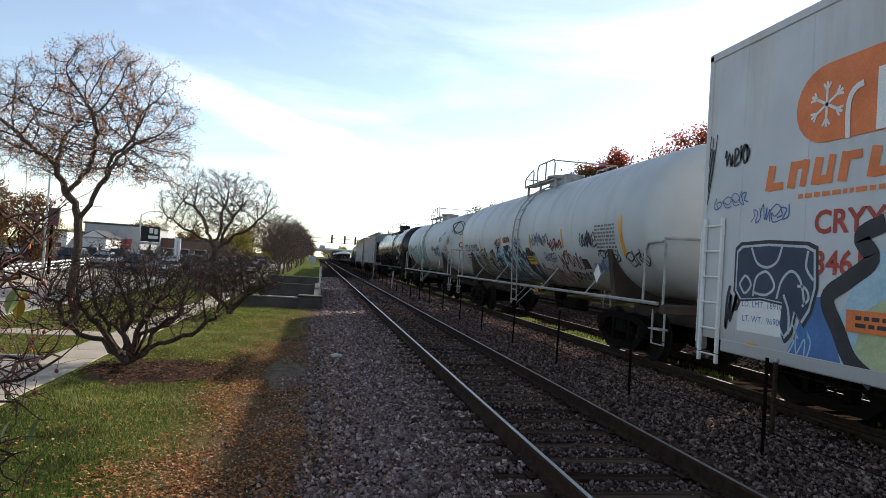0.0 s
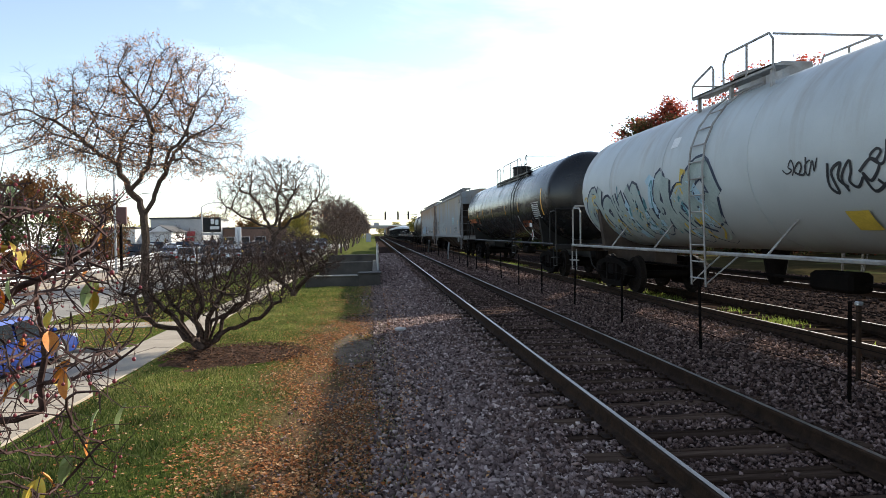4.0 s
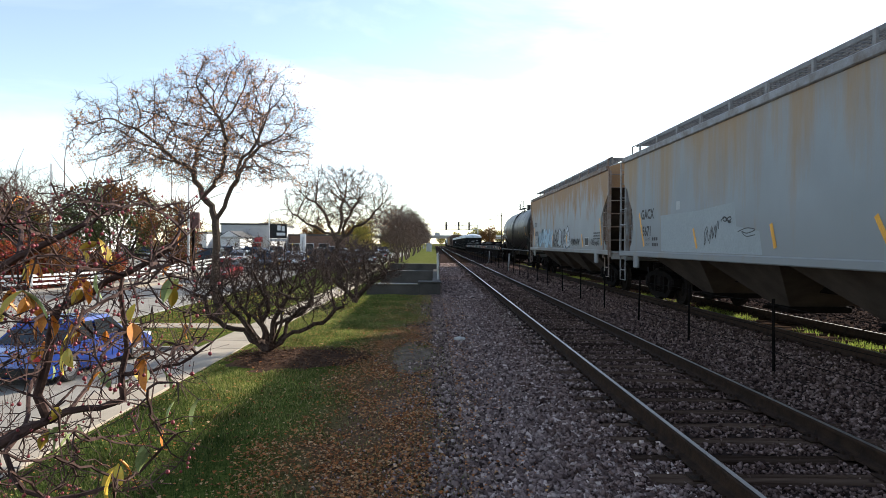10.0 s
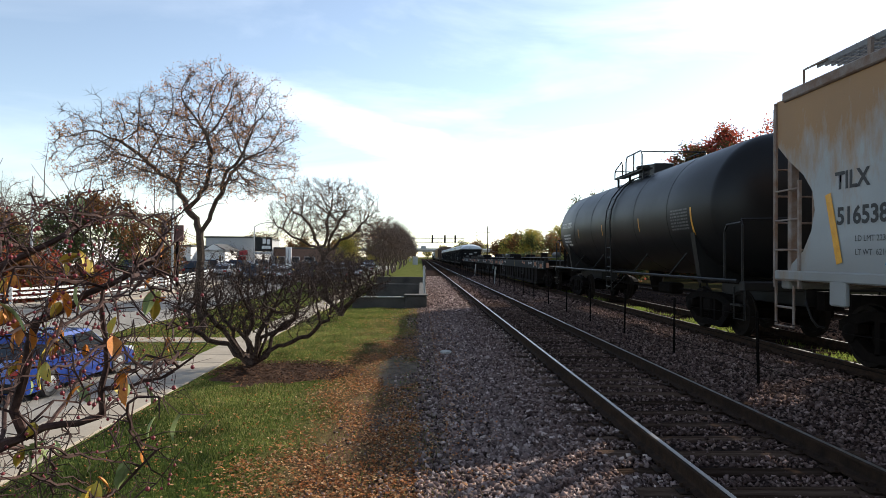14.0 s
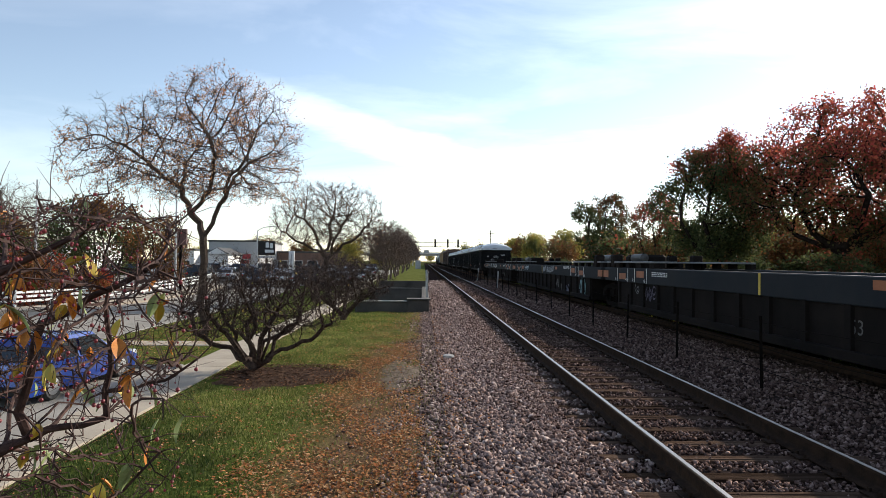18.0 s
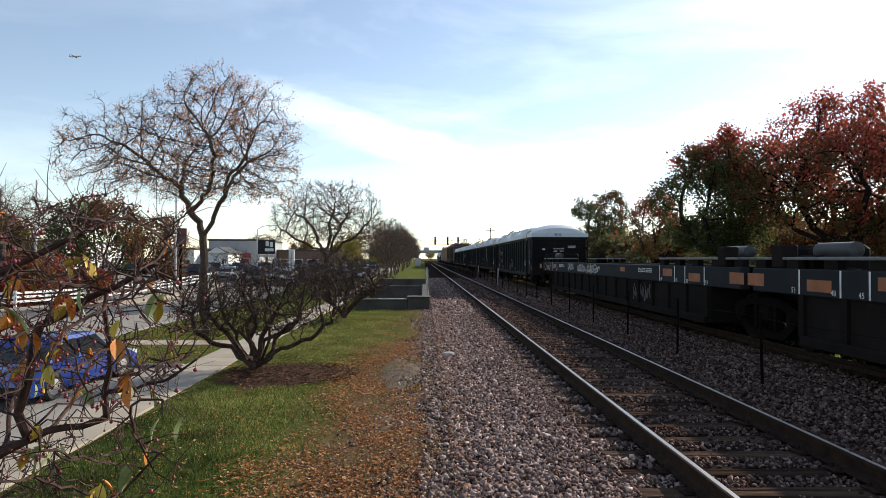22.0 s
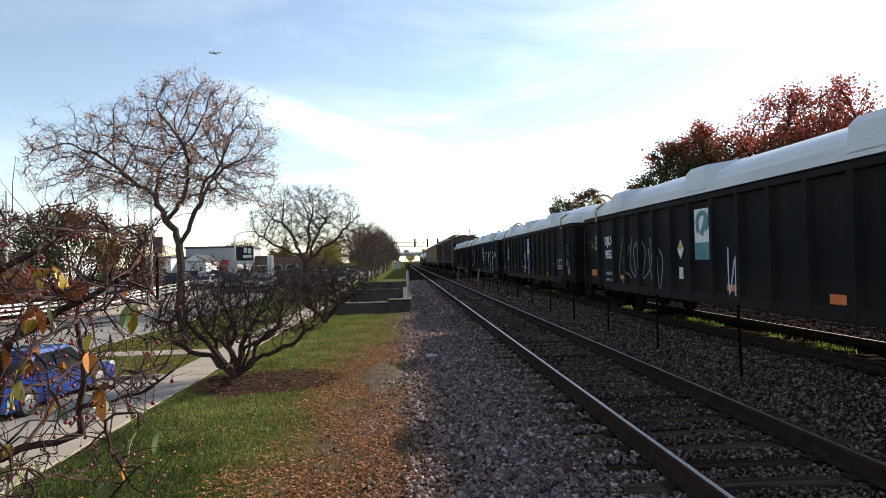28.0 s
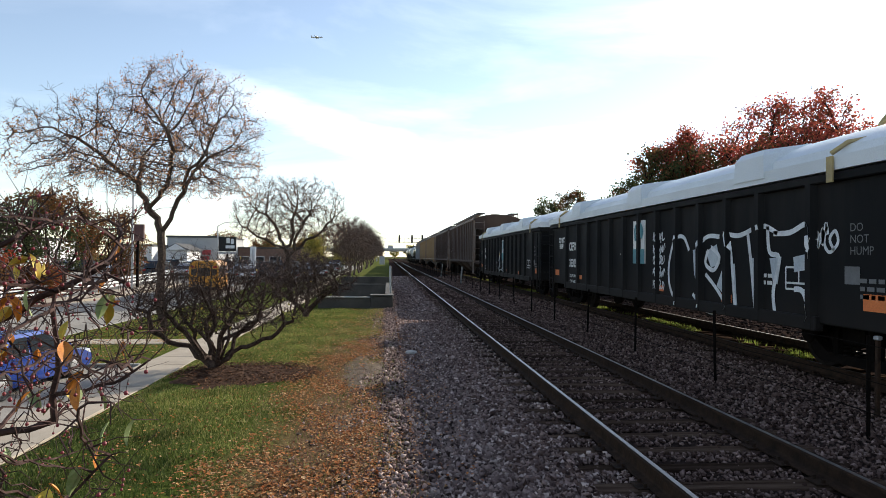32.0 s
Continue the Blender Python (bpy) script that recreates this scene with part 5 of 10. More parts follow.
        part("manway", Builder().lathe([(zt - 0.08, 0.42), (zt + 0.26, 0.42), (zt + 0.27, 0.5), (zt + 0.33, 0.5), (zt + 0.37, 0.3), (zt + 0.39, 0.05)], "z", 20, (0, ym, 0)), rail_mat, car, "round valve housing", smooth=True)
        part("valve_box", Builder().box(-0.3, ym - 1.0, zt - 0.05, 0.3, ym - 0.55, zt + 0.3, 0.02), rail_mat, car, "square valve box")
        for x in (-0.95, 0.62):
            part("top_platform", Builder().box(x, ya, zt + 0.02, x + 0.33, yb, zt + 0.05).box(x, ya, zt - 0.02, x + 0.04, yb, zt + 0.05), rail_mat, car, "narrow grating platform beside the valves")
        for x in (-0.9, 0.84):
            for y in (ya + 0.1, (ya + yb) / 2, yb - 0.16):
                part("platform_bracket", Builder().box(x, y, zt - 0.38, x + 0.06, y + 0.06, zt + 0.02), rail_mat, car)
        # a tall railing beside the ladder and a lower one beyond
        yc = ya + (yb - ya) * 0.56
        zr, zl = zt + 0.56, zt + 0.43
        for x in (-0.95, 0.95):
            part("top_railing", Builder().tube([(x, ya, zt), (x, ya, zr - 0.12), (x, ya + 0.1, zr), (x, yc - 0.1, zr), (x, yc, zr - 0.14), (x, yc, zt)], 0.021, 6).tube([(x, (ya + yc) / 2, zt), (x, (ya + yc) / 2, zr)], 0.021, 6), rail_mat, car, "tall pipe railing on top of the tank")
            part("top_railing", Builder().tube([(x, yc + 0.35, zt), (x, yc + 0.35, zl - 0.02), (x, yc + 0.42, zl + 0.05), (x, yb - 0.1, zl - 0.12), (x, yb, zl - 0.2), (x, yb, zt)], 0.021, 6), rail_mat, car, "lower pipe railing on top of the tank")
        part("top_railing", Builder().tube([(-0.95, ya, zr - 0.04), (0.95, ya, zr - 0.04)], 0.018, 6), rail_mat, car, "end bar of the railing")
        part("top_railing", Builder().tube([(-0.95, yb, zl - 0.16), (0.95, yb, zl - 0.16)], 0.018, 6), rail_mat, car, "end bar of the railing")
    part("bottom_outlet", Builder().lathe([(0.55, 0.1), (0.7, 0.16), (zc - radius + 0.12, 0.26)], "z", 14), M_STEEL, car)
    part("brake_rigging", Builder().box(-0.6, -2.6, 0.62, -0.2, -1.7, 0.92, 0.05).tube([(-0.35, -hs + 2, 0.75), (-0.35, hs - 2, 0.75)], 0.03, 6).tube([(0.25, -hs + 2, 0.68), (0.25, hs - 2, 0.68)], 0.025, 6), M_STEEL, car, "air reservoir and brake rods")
    bw = part("brake_wheel", WHEEL_BRAKE, None, car)
    bw.matrix_basis = pose(-0.7, h - 0.25, 2.05)
    trucks(car, (-hb + 1.65, hb - 1.65))
    couplers(car, h)
    return car, h, hs, surf


# ---- covered hoppers ----


def hopper_car(label, s0, s1, paint, under, roof_mat, fit_mat, bays=4, width=1.62, z_sill=1.38, z_top=4.12, curved=True, boards=True, cut=(), board_in=0.1):
    car, h = car_thing("hopper_car", label, s0, s1)
    # side sheets with a cut-back curved end
    side = [(-h + q, z) for q, z in cut] if curved else [(-h + 0.35, z_top), (-h + 0.35, z_sill)]
    full = side + [(-y, z) for y, z in reversed(side)]
    for k in (-1, 1):
        part("side_sheet", Builder().prism(full, "x", k * width, k * (width - 0.05)), paint, car, "weathered side of the car")
        part("side_sill", Builder().box(k * (width + 0.05), -h + 0.1, z_sill - 0.13, k * (width - 0.1), h - 0.1, z_sill + 0.02, 0.02), paint, car, "side sill")
        part("top_chord", Builder().box(k * (width + 0.05), -h + 0.3, z_top - 0.06, k * (width - 0.06), h - 0.3, z_top + 0.1, 0.02), fit_mat, car, "rust-stained eave rail")
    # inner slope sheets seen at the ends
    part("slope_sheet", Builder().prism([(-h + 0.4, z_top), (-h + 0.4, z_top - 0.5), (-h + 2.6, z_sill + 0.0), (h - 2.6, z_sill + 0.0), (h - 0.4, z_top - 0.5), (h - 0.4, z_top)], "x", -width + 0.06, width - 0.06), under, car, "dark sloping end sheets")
    roof = [(-width, z_top + 0.04), (-width * 0.8, z_top + 0.2), (-width * 0.4, z_top + 0.32), (0, z_top + 0.36), (width * 0.4, z_top + 0.32), (width * 0.8, z_top + 0.2), (width, z_top + 0.04)]
    part("roof", Builder().prism(roof, "y", -h + 0.36, h - 0.36), roof_mat, car)
    hatch = Builder().box(-0.3, -h + 1.2, z_top + 0.34, 0.3, h - 1.2, z_top + 0.44, 0.03)
    part("hatch_cover", hatch, roof_mat, car, "long trough hatch")
    if boards:
        for k in (-1, 1):
            zb = z_top + 0.4
            grate = Builder()
            for q in range(6):
                xx = k * (0.86 + 0.096 * q)
                grate.box(xx - 0.012, -h + board_in, zb, xx + 0.012, h - board_in, zb + 0.035)
            q = -h + board_in + 0.02
            while q < h - board_in:
                grate.box(k * 0.85, q, zb + 0.004, k * 1.35, q + 0.03, zb + 0.03)
                q += 0.16
            part("running_board", grate, P_GRATE, car, "dark open grating walkway on the roof")
            outer = Builder().box(k * 1.385, -0.035, z_top + 0.06, k * 1.43, 0.035, zb + 0.02).mesh("board_support")
            inner = Builder().box(k * 0.88, -0.03, z_top + 0.2, k * 0.94, 0.03, zb).mesh("board_support")
            for me in (outer, inner):
                me.materials.append(fit_mat)
            y = -h + board_in + 0.3
            while y < h - board_in:
                part("board_support", outer, None, car).matrix_basis = pose(0, y, 0)
                if int(y) % 2:
                    part("board_support", inner, None, car).matrix_basis = pose(0, y, 0)
                y += 1.42
            if board_in > 0.3:
                for e in (-1, 1):
                    part("board_end_rail", Builder().tube([(k * 1.41, e * (h - 0.28 - board_in), zb + 0.02), (k * 1.41, e * (h - board_in + 0.28), zb + 0.02), (k * 1.41, e * (h - board_in + 0.28), z_top + 0.06)], 0.018, 6), fit_mat, car, "pale end rail of the walkway")
            part("coaming", Builder().box(k * 1.385, -h + board_in, zb - 0.03, k * 1.36, h - board_in, zb + 0.05), P_GRATE, car, "dark edge bar of the walkway")
    for s in (-1, 1):
        part("end_panel", Builder().box(-width + 0.02, s * (h - 0.3), z_top - 0.62, width - 0.02, s * (h - 0.36), z_top + 0.06).prism([(-width + 0.02, z_top + 0.06), (width - 0.02, z_top + 0.06), (width * 0.5, z_top + 0.3), (0, z_top + 0.37), (-width * 0.5, z_top + 0.3)], "y", s * (h - 0.3), s * (h - 0.36)), paint, car, "upper end sheet")
    # hopper bays below the sill
    n = bays
    for k in range(n):
        c = (k + 0.5) / n * (2 * h - 4.6) - (h - 2.3)
        w = (2 * h - 4.6) / n
        rings = [[(-width + 0.12, c - w * 0.49, z_sill - 0.05), (width - 0.12, c - w * 0.49, z_sill - 0.05), (width - 0.12, c + w * 0.49, z_sill - 0.05), (-width + 0.12, c + w * 0.49, z_sill - 0.05)],
                 [(-0.55, c - 0.32, 0.42), (0.55, c - 0.32, 0.42), (0.55, c + 0.32, 0.42), (-0.55, c + 0.32, 0.42)]]
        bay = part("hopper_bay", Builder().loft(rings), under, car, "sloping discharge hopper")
        part("outlet_gate", Builder().box(-0.62, c - 0.4, 0.3, 0.62, c + 0.4, 0.42, 0.02).tube([(-0.9, c, 0.38), (0.9, c, 0.38)], 0.03, 6), M_STEEL, bay)
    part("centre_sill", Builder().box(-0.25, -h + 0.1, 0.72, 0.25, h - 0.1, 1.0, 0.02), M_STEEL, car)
    for s in (-1, 1):
        part("end_sill", Builder().box(-1.5, s * h, z_sill - 0.28, 1.5, s * (h - 0.25), z_sill - 0.02, 0.02), paint, car)
        part("end_floor", Builder().box(-1.45, s * (h - 0.25), z_sill - 0.16, 1.45, s * (h - 2.4), z_sill - 0.1), under, car)
        for k in (-1, 1):
            if curved:
                ladder(car, k * (width + 0.02), s * (h - 0.07), s * (h - 0.72), z_sill - 0.25, 2.78, fit_mat, 4)
                part("ladder_stile", Builder().box(k * (width + 0.03), s * (h - 0.05), 2.7, k * (width - 0.01), s * (h - 0.1), z_top - 0.02), fit_mat, car, "tall ladder stile")
                part("sill_step", Builder().tube([(k * width, s * (h - 0.07), z_sill - 0.22), (k * width, s * (h - 0.07), 0.52), (k * width, s * (h - 0.56), 0.52), (k * width, s * (h - 0.56), z_sill - 0.22)], 0.022, 6).tube([(k * width, s * (h - 0.07), 0.82), (k * width, s * (h - 0.56), 0.82)], 0.02, 6), fit_mat, car, "hanging sill step")
            else:
                ladder(car, k * (width + 0.02), s * (h - 0.1), s * (h - 0.5), 0.5, z_top - 0.05, fit_mat, 9)
            end_ladder(car, s * (h + 0.0), k * 0.95, k * (width - 0.02), z_sill - 0.2, z_top - 0.1, fit_mat, 7)
            part("corner_post", Builder().box(k * (width - 0.02), s * (h - 0.46), z_sill, k * (width - 0.14), s * (h - 0.36), z_top).tube([(k * (width - 0.1), s * (h - 0.9), z_sill), (k * (width - 0.1), s * (h - 0.9), z_sill + 1.4), (k * (width - 0.1), s * (h - 1.1), z_sill + 1.75)], 0.025, 6), fit_mat, car, "end post and grab iron")
            part("jacking_pad", Builder().box(k * (width + 0.05), s * (h - 1.48), z_sill - 0.45, k * (width - 0.03), s * (h - 1.82), z_sill - 0.1, 0.02), paint, car)
    bw = part("brake_wheel", WHEEL_BRAKE, None, car)
    bw.matrix_basis = pose(-0.5, -h + 0.05, 2.4)
    part("brake_gear", Builder().box(-0.75, -h + 0.5, z_sill + 0.2, -0.25, -h + 1.3, z_sill + 0.55, 0.06).box(0.2, -h + 0.6, z_sill + 0.0, 0.7, -h + 0.95, z_sill + 0.45, 0.04).tube([(-0.5, -h + 0.15, 2.4), (-0.5, -h + 0.6, 1.6)], 0.02, 5), M_STEEL, car, "brake valves on the end platform")
    trucks(car, (-h + 1.95, h - 1.95))
    couplers(car, h)
    return car, h, (lambda y, z: -width)


# ---- gondolas with covers ----


def gondola_car(label, s0, s1, paint, cover_mat, seed, strap_mat, hoops, rows):
    r = random.Random(seed)
    car, h = car_thing("gondola_car", label, s0, s1)
    w, z0, z1 = 1.5, 0.6, 2.74
    inset = 0.065
    part("body", Builder().box(-w + inset, -h + 0.1, z0 + 0.1, w - inset, h - 0.1, z1 - 0.04, 0.02), paint, car, "black steel gondola body")
    for k in (-1, 1):
        part("top_chord", Builder().box(k * (w + 0.02), -h + 0.02, z1 - 0.12, k * (w - 0.14), h - 0.02, z1, 0.015), paint, car)
        part("side_sill", Builder().box(k * (w + 0.01), -h + 1.9, z0, k * (w - 0.12), h - 1.9, z0 + 0.2, 0.015), paint, car)
    post = Builder().loft([[(0.0, -0.1, z0 + 0.02), (0.0, 0.1, z0 + 0.02), (-inset - 0.02, 0.055, z0 + 0.02), (-inset - 0.02, -0.055, z0 + 0.02)], [(0.0, -0.1, z1 - 0.1), (0.0, 0.1, z1 - 0.1), (-inset - 0.02, 0.055, z1 - 0.1), (-inset - 0.02, -0.055, z1 - 0.1)]]).mesh("side_post")
    post.materials.append(paint)
    posts = list(rows)
    for y in posts:
        for k in (-1, 1):
            ob = part("side_post", post, None, car)
            ob.matrix_basis = pose(k * (w - inset), y, 0, 0, 0, 0 if k < 0 else 180)
    for s in (-1, 1):
        part("end_frame", Builder().box(-w, s * h, z0 + 0.15, w, s * (h - 0.1), z0 + 0.4, 0.015).box(-w, s * h, 1.5, w, s * (h - 0.09), 1.62, 0.01).box(-w, s * h, 2.1, w, s * (h - 0.09), 2.22, 0.01).box(-w, s * h, z1 - 0.14, w, s * (h - 0.1), z1, 0.015), paint, car, "ribbed end of the gondola")
        for k in (-1, 1):
            ladder(car, k * (w + 0.01), s * (h - 0.08), s * (h - 0.5), 0.35, z1 - 0.2, paint, 6)
            end_ladder(car, s * (h + 0.06), k * (w - 0.45), k * (w - 0.03), 0.6, z1 - 0.2, paint, 6)
    # cover: an arched lid with a flanged edge and raised pads
    ch = h + 0.02
    ring = []
    for y, q in ((-ch, 0.02), (-ch + 0.12, 0.55), (-ch + 0.7, 0.9), (-ch + 1.6, 1.0), (0, 1.0), (ch - 1.6, 1.0), (ch - 0.7, 0.9), (ch - 0.12, 0.55), (ch, 0.02)):
        pts = [(-w - 0.05, y, z1 + 0.02), (-w - 0.05, y, z1 + 0.2)]
        for k in range(17):
            a = math.pi * k / 16
            pts.append((-math.cos(a) * (w - 0.08), y, z1 + 0.22 + 0.1 * q * min(1.0, 5 * math.sin(a)) + 0.45 * q * math.sin(a) ** 1.7))
        pts += [(w + 0.05, y, z1 + 0.2), (w + 0.05, y, z1 + 0.02)]
        ring.append(pts)
    cover = part("cover", Builder().loft(ring), cover_mat, car, "white arched fibreglass lid", smooth=True)
    for y in (-4.7, 0.1, 4.8):
        for k in (-1, 1):
            part("cover_pad", Builder().loft([[(k * (w + 0.07), y - 0.44, z1 + 0.1), (k * (w + 0.07), y + 0.44, z1 + 0.1), (k * (w - 0.8), y + 0.44, z1 + 0.3), (k * (w - 0.8), y - 0.44, z1 + 0.3)], [(k * (w + 0.05), y - 0.4, z1 + 0.46), (k * (w + 0.05), y + 0.4, z1 + 0.46), (k * (w - 0.8), y + 0.4, z1 + 0.6), (k * (w - 0.8), y - 0.4, z1 + 0.6)], [(k * (w - 0.02), y - 0.33, z1 + 0.56), (k * (w - 0.02), y + 0.33, z1 + 0.56), (k * (w - 0.8), y + 0.33, z1 + 0.68), (k * (w - 0.8), y - 0.33, z1 + 0.68)]]), cover_mat, cover, "moulded raised pad")
    for s in (-1, 1):
        y = s * (h - 1.52)
        for k in (-1, 1):
            part("strap", Builder().box(k * (w + 0.085), y - 0.06, z1 - 0.14, k * (w + 0.065), y + 0.06, z1 + 0.2).tube([(k * (w + 0.06), y, z1 + 0.24), (k * (w - 0.1), y - 0.1, z1 + 0.38), (k * (w - 0.35), y - 0.35, z1 + 0.42)], 0.035, 5), strap_mat, cover, "lid clamp strap")
    if hoops:
        y = -6.6
        for q in (0.0, 0.7):
            part("lifting_loop", Builder().tube([(0.1 + 0.42 * math.cos(a), y + q, z1 + 0.55 + (0.55 - 0.1 * q) * math.sin(a)) for a in (math.pi * k / 10 for k in range(11))], 0.045, 6), strap_mat, cover, "pale lifting loop on the lid")
    part("centre_sill", Builder().box(-0.25, -h + 0.1, 0.6, 0.25, h - 0.1, 0.9, 0.02).tube([(-0.6, -h + 2.5, 0.5), (-0.6, h - 2.5, 0.5)], 0.03, 5), M_STEEL, car)
    trucks(car, (-h + 1.75, h - 1.75))
    couplers(car, h)
    pw = [(y - 0.055, y + 0.055) for y in posts]

    def surf(y, z):
        for a, c in pw:
            if a <= y <= c:
                return -w - 0.02
        return -w + inset
    return car, h, surf, posts, w


# ---- well car units ----


def well_car(label, s0, s1, side_mat, low_mat, plat_mat, near_end, far_end):
    car, h = car_thing("well_car", label, s0, s1)
    w, z0, z1 = 1.42, 0.25, 1.42
    ya, yb = -h + (3.2 if near_end else 1.7), h - (3.2 if far_end else 1.7)      # the well's walls
    ca, cb = -h + (1.25 if near_end else 0.22), h - (1.0 if far_end else 0.22)   # the chords
    for k in (-1, 1):
        part("upper_chord", Builder().box(k * w, ca, z1 - 0.42, k * (w - 0.2), cb, z1, 0.02), side_mat, car, "grey-blue box section along the top of the well")
        part("well_wall", Builder().box(k * (w - 0.06), ya, z0, k * (w - 0.12), yb, z1 - 0.4), low_mat, car, "dark rusty well side")
        part("lower_chord", Builder().box(k * (w + 0.02), ya, z0 - 0.04, k * (w - 0.16), yb, z0 + 0.12, 0.015), low_mat, car)
        post = Builder().box(0, -0.07, z0 + 0.1, 0.06, 0.07, z1 - 0.41).mesh("side_post")
        post.materials.append(low_mat)
        n = max(3, int((yb - ya) / 1.02))
        for i in range(n + 1):
            ob = part("side_post", post, None, car)
            ob.matrix_basis = pose(k * w - (0.0 if k < 0 else 0.06), ya + (yb - ya) * i / n, 0)
    part("well_floor", Builder().box(-w + 0.1, ya, z0, w - 0.1, yb, z0 + 0.06), low_mat, car)
    for s, y, c, isend in ((-1, ya, ca, near_end), (1, yb, cb, far_end)):
        ye = s * h
        part("bulkhead", Builder().box(-w + 0.05, y, z0, w - 0.05, y + s * 0.12, z1), low_mat, car)
        part("end_deck", Builder().box(-1.2, y + s * 0.1, z1 - 0.38, 1.2, ye - s * 0.15, z1 - 0.26, 0.02).box(-0.35, y, 0.72, 0.35, ye, z1 - 0.3, 0.03), plat_mat, car, "deck over the truck")
        for k in (-1, 1):
            yi = c - s * 4.2
            part("walkway", Builder().box(k * (w - 0.02), yi, z1 + 0.14, k * 0.72, c - s * 0.15, z1 + 0.19, 0.01), P_GRATE, car, "raised grating walkway")
            for q in range(5):
                yy = yi - s * 0.1 + s * q * 0.98 + s * 0.2
                part("walkway_post", Builder().box(k * (w - 0.06), yy - 0.16, z1 - 0.01, k * (w - 0.18), yy + 0.16, z1 + 0.14), plat_mat, car)
            part("guide_bracket", Builder().box(k * w, c - s * 0.62, z1, k * (w - 0.3), c - s * 0.95, z1 + 0.4, 0.03), plat_mat, car, "container guide")
            part("guide_bracket", Builder().box(k * (w - 0.25), y + s * 0.1, z1 - 0.1, k * (w - 0.5), y + s * 0.5, z1 + 0.22, 0.03), plat_mat, car, "container guide")
        part("air_reservoir", Builder().lathe([(ye - s * 2.1, 0.06), (ye - s * 2.05, 0.13), (ye - s * 1.15, 0.13), (ye - s * 1.1, 0.06)], "y", 14, (-0.75, 0, z1 + 0.3)), P_RESERVOIR, car, "pale air reservoir lying on the end deck", smooth=True)
        part("centre_bracket", Builder().box(-0.45, ye - s * 0.75, z1 - 0.3, 0.45, ye - s * 0.25, z1 + 0.42, 0.08), plat_mat, car)
        if isend:
            trucks(car, (s * (h - 1.9),))
            part("brake_post", Builder().box(-0.62, ye - s * 0.55, z1 - 0.3, -0.5, ye - s * 0.47, z1 + 0.6), plat_mat, car)
            bw = part("brake_wheel", WHEEL_BRAKE, None, car)
            bw.matrix_basis = pose(-0.56, ye - s * 0.42, z1 + 0.45)
            for k in (-1, 1):
                ladder(car, k * 1.38, ye - s * 0.55, ye - s * 0.95, 0.35, z1 + 0.1, plat_mat, 5)
        cp = part("coupler", COUPLER, None, car) if isend else part("drawbar", Builder().box(-0.12, ye - s * 0.6, 0.72, 0.12, ye - s * 0.02, 0.95, 0.02), M_STEEL, car)
        if isend:
            cp.matrix_basis = pose(0, ye, 0, 0, 0, 0 if s > 0 else 180)
    if near_end is False:
        trucks(car, (-h,))
    return car, h, (lambda y, z: -w), ya, yb


def reefer_car(label, s0, s1, paint, fit_mat):
    car, h = car_thing("refrigerator_car", label, s0, s1)
    w, z0, z1 = 1.58, 0.78, 5.17
    part("body", Builder().loft([[(-w + k, y, z0), (w - k, y, z0), (w - k, y, z1 - 0.12), (w - 0.25 - k, y, z1), (-w + 0.25 + k, y, z1), (-w + k, y, z1 - 0.12)] for y, k in ((-h, 0.03), (-h + 0.05, 0), (h - 0.05, 0), (h, 0.03))]), paint, car, "tall white insulated box body")
    for k in (-1, 1):
        part("roof_rail", Builder().box(k * (w + 0.02), -h, z1 - 0.2, k * (w - 0.04), h, z1 - 0.08, 0.01), paint, car)
        part("side_sill", Builder().box(k * (w + 0.015), -h + 0.6, z0 - 0.16, k * (w - 0.1), h - 0.6, z0 + 0.02, 0.015), paint, car)
        seam = Builder()
        y = -h + 1.2
        while y < h - 0.5:
            seam.box(k * (w + 0.004), y - 0.012, z0 + 0.05, k * (w - 0.02), y + 0.012, z1 - 0.2)
            y += 1.22
        part("panel_seams", seam, paint, car)
        for s in (-1, 1):
            part("corner_post", Builder().box(k * (w + 0.02), s * h, z0 - 0.2, k * (w - 0.12), s * (h - 0.1), z1 - 0.1, 0.015), paint, car)
            ladder(car, k * (w + 0.05), s * (h - 0.14), s * (h - 0.56), z0 - 0.35, 2.55, fit_mat, 6)
            end_ladder(car, s * (h + 0.07), k * (w - 0.5), k * (w - 0.06), z0 - 0.1, 2.4, fit_mat, 5)
    for s in (-1, 1):
        for q in range(10):
            z = z0 + 0.35 + q * 0.4
            part("end_rib", Builder().box(-w + 0.1, s * h, z, w - 0.1, s * (h + 0.05), z + 0.16, 0.03), paint, car)
    part("centre_sill", Builder().box(-0.3, -h, 0.6, 0.3, h, 0.8, 0.02).box(-1.1, -2.0, 0.35, -0.5, 1.5, 0.75, 0.05), M_STEEL, car)
    trucks(car, (-h + 2.0, h - 2.0))
    couplers(car, h)
    return car, h, (lambda y, z: -w)

# ---- the train, car by car from the first that passes ----
P_TANKW = streaked("white_tank_paint", (0.47, 0.49, 0.49), (0.32, 0.3, 0.27), (0.12, 0.08, 0.06), 0.25, 0.5, 1.2, 4.3, 2.2)
P_TANKW2 = streaked("white_tank_paint_worn", (0.46, 0.49, 0.49), (0.34, 0.31, 0.28), (0.13, 0.09, 0.07), 0.3, 0.5, 1.2, 4.3, 2.3)
P_TANKB = mat("black_tank_paint", (0.007, 0.007, 0.008), (0.012, 0.0115, 0.011), 0.8, 0.26, 0.0, 0.02, 40.0, spec=0.42)
P_TANKM = mat("matt_black_tank_paint", (0.008, 0.008, 0.0085), (0.014, 0.013, 0.0125), 0.8, 0.42, 0.0, 0.03, 40.0, spec=0.22)
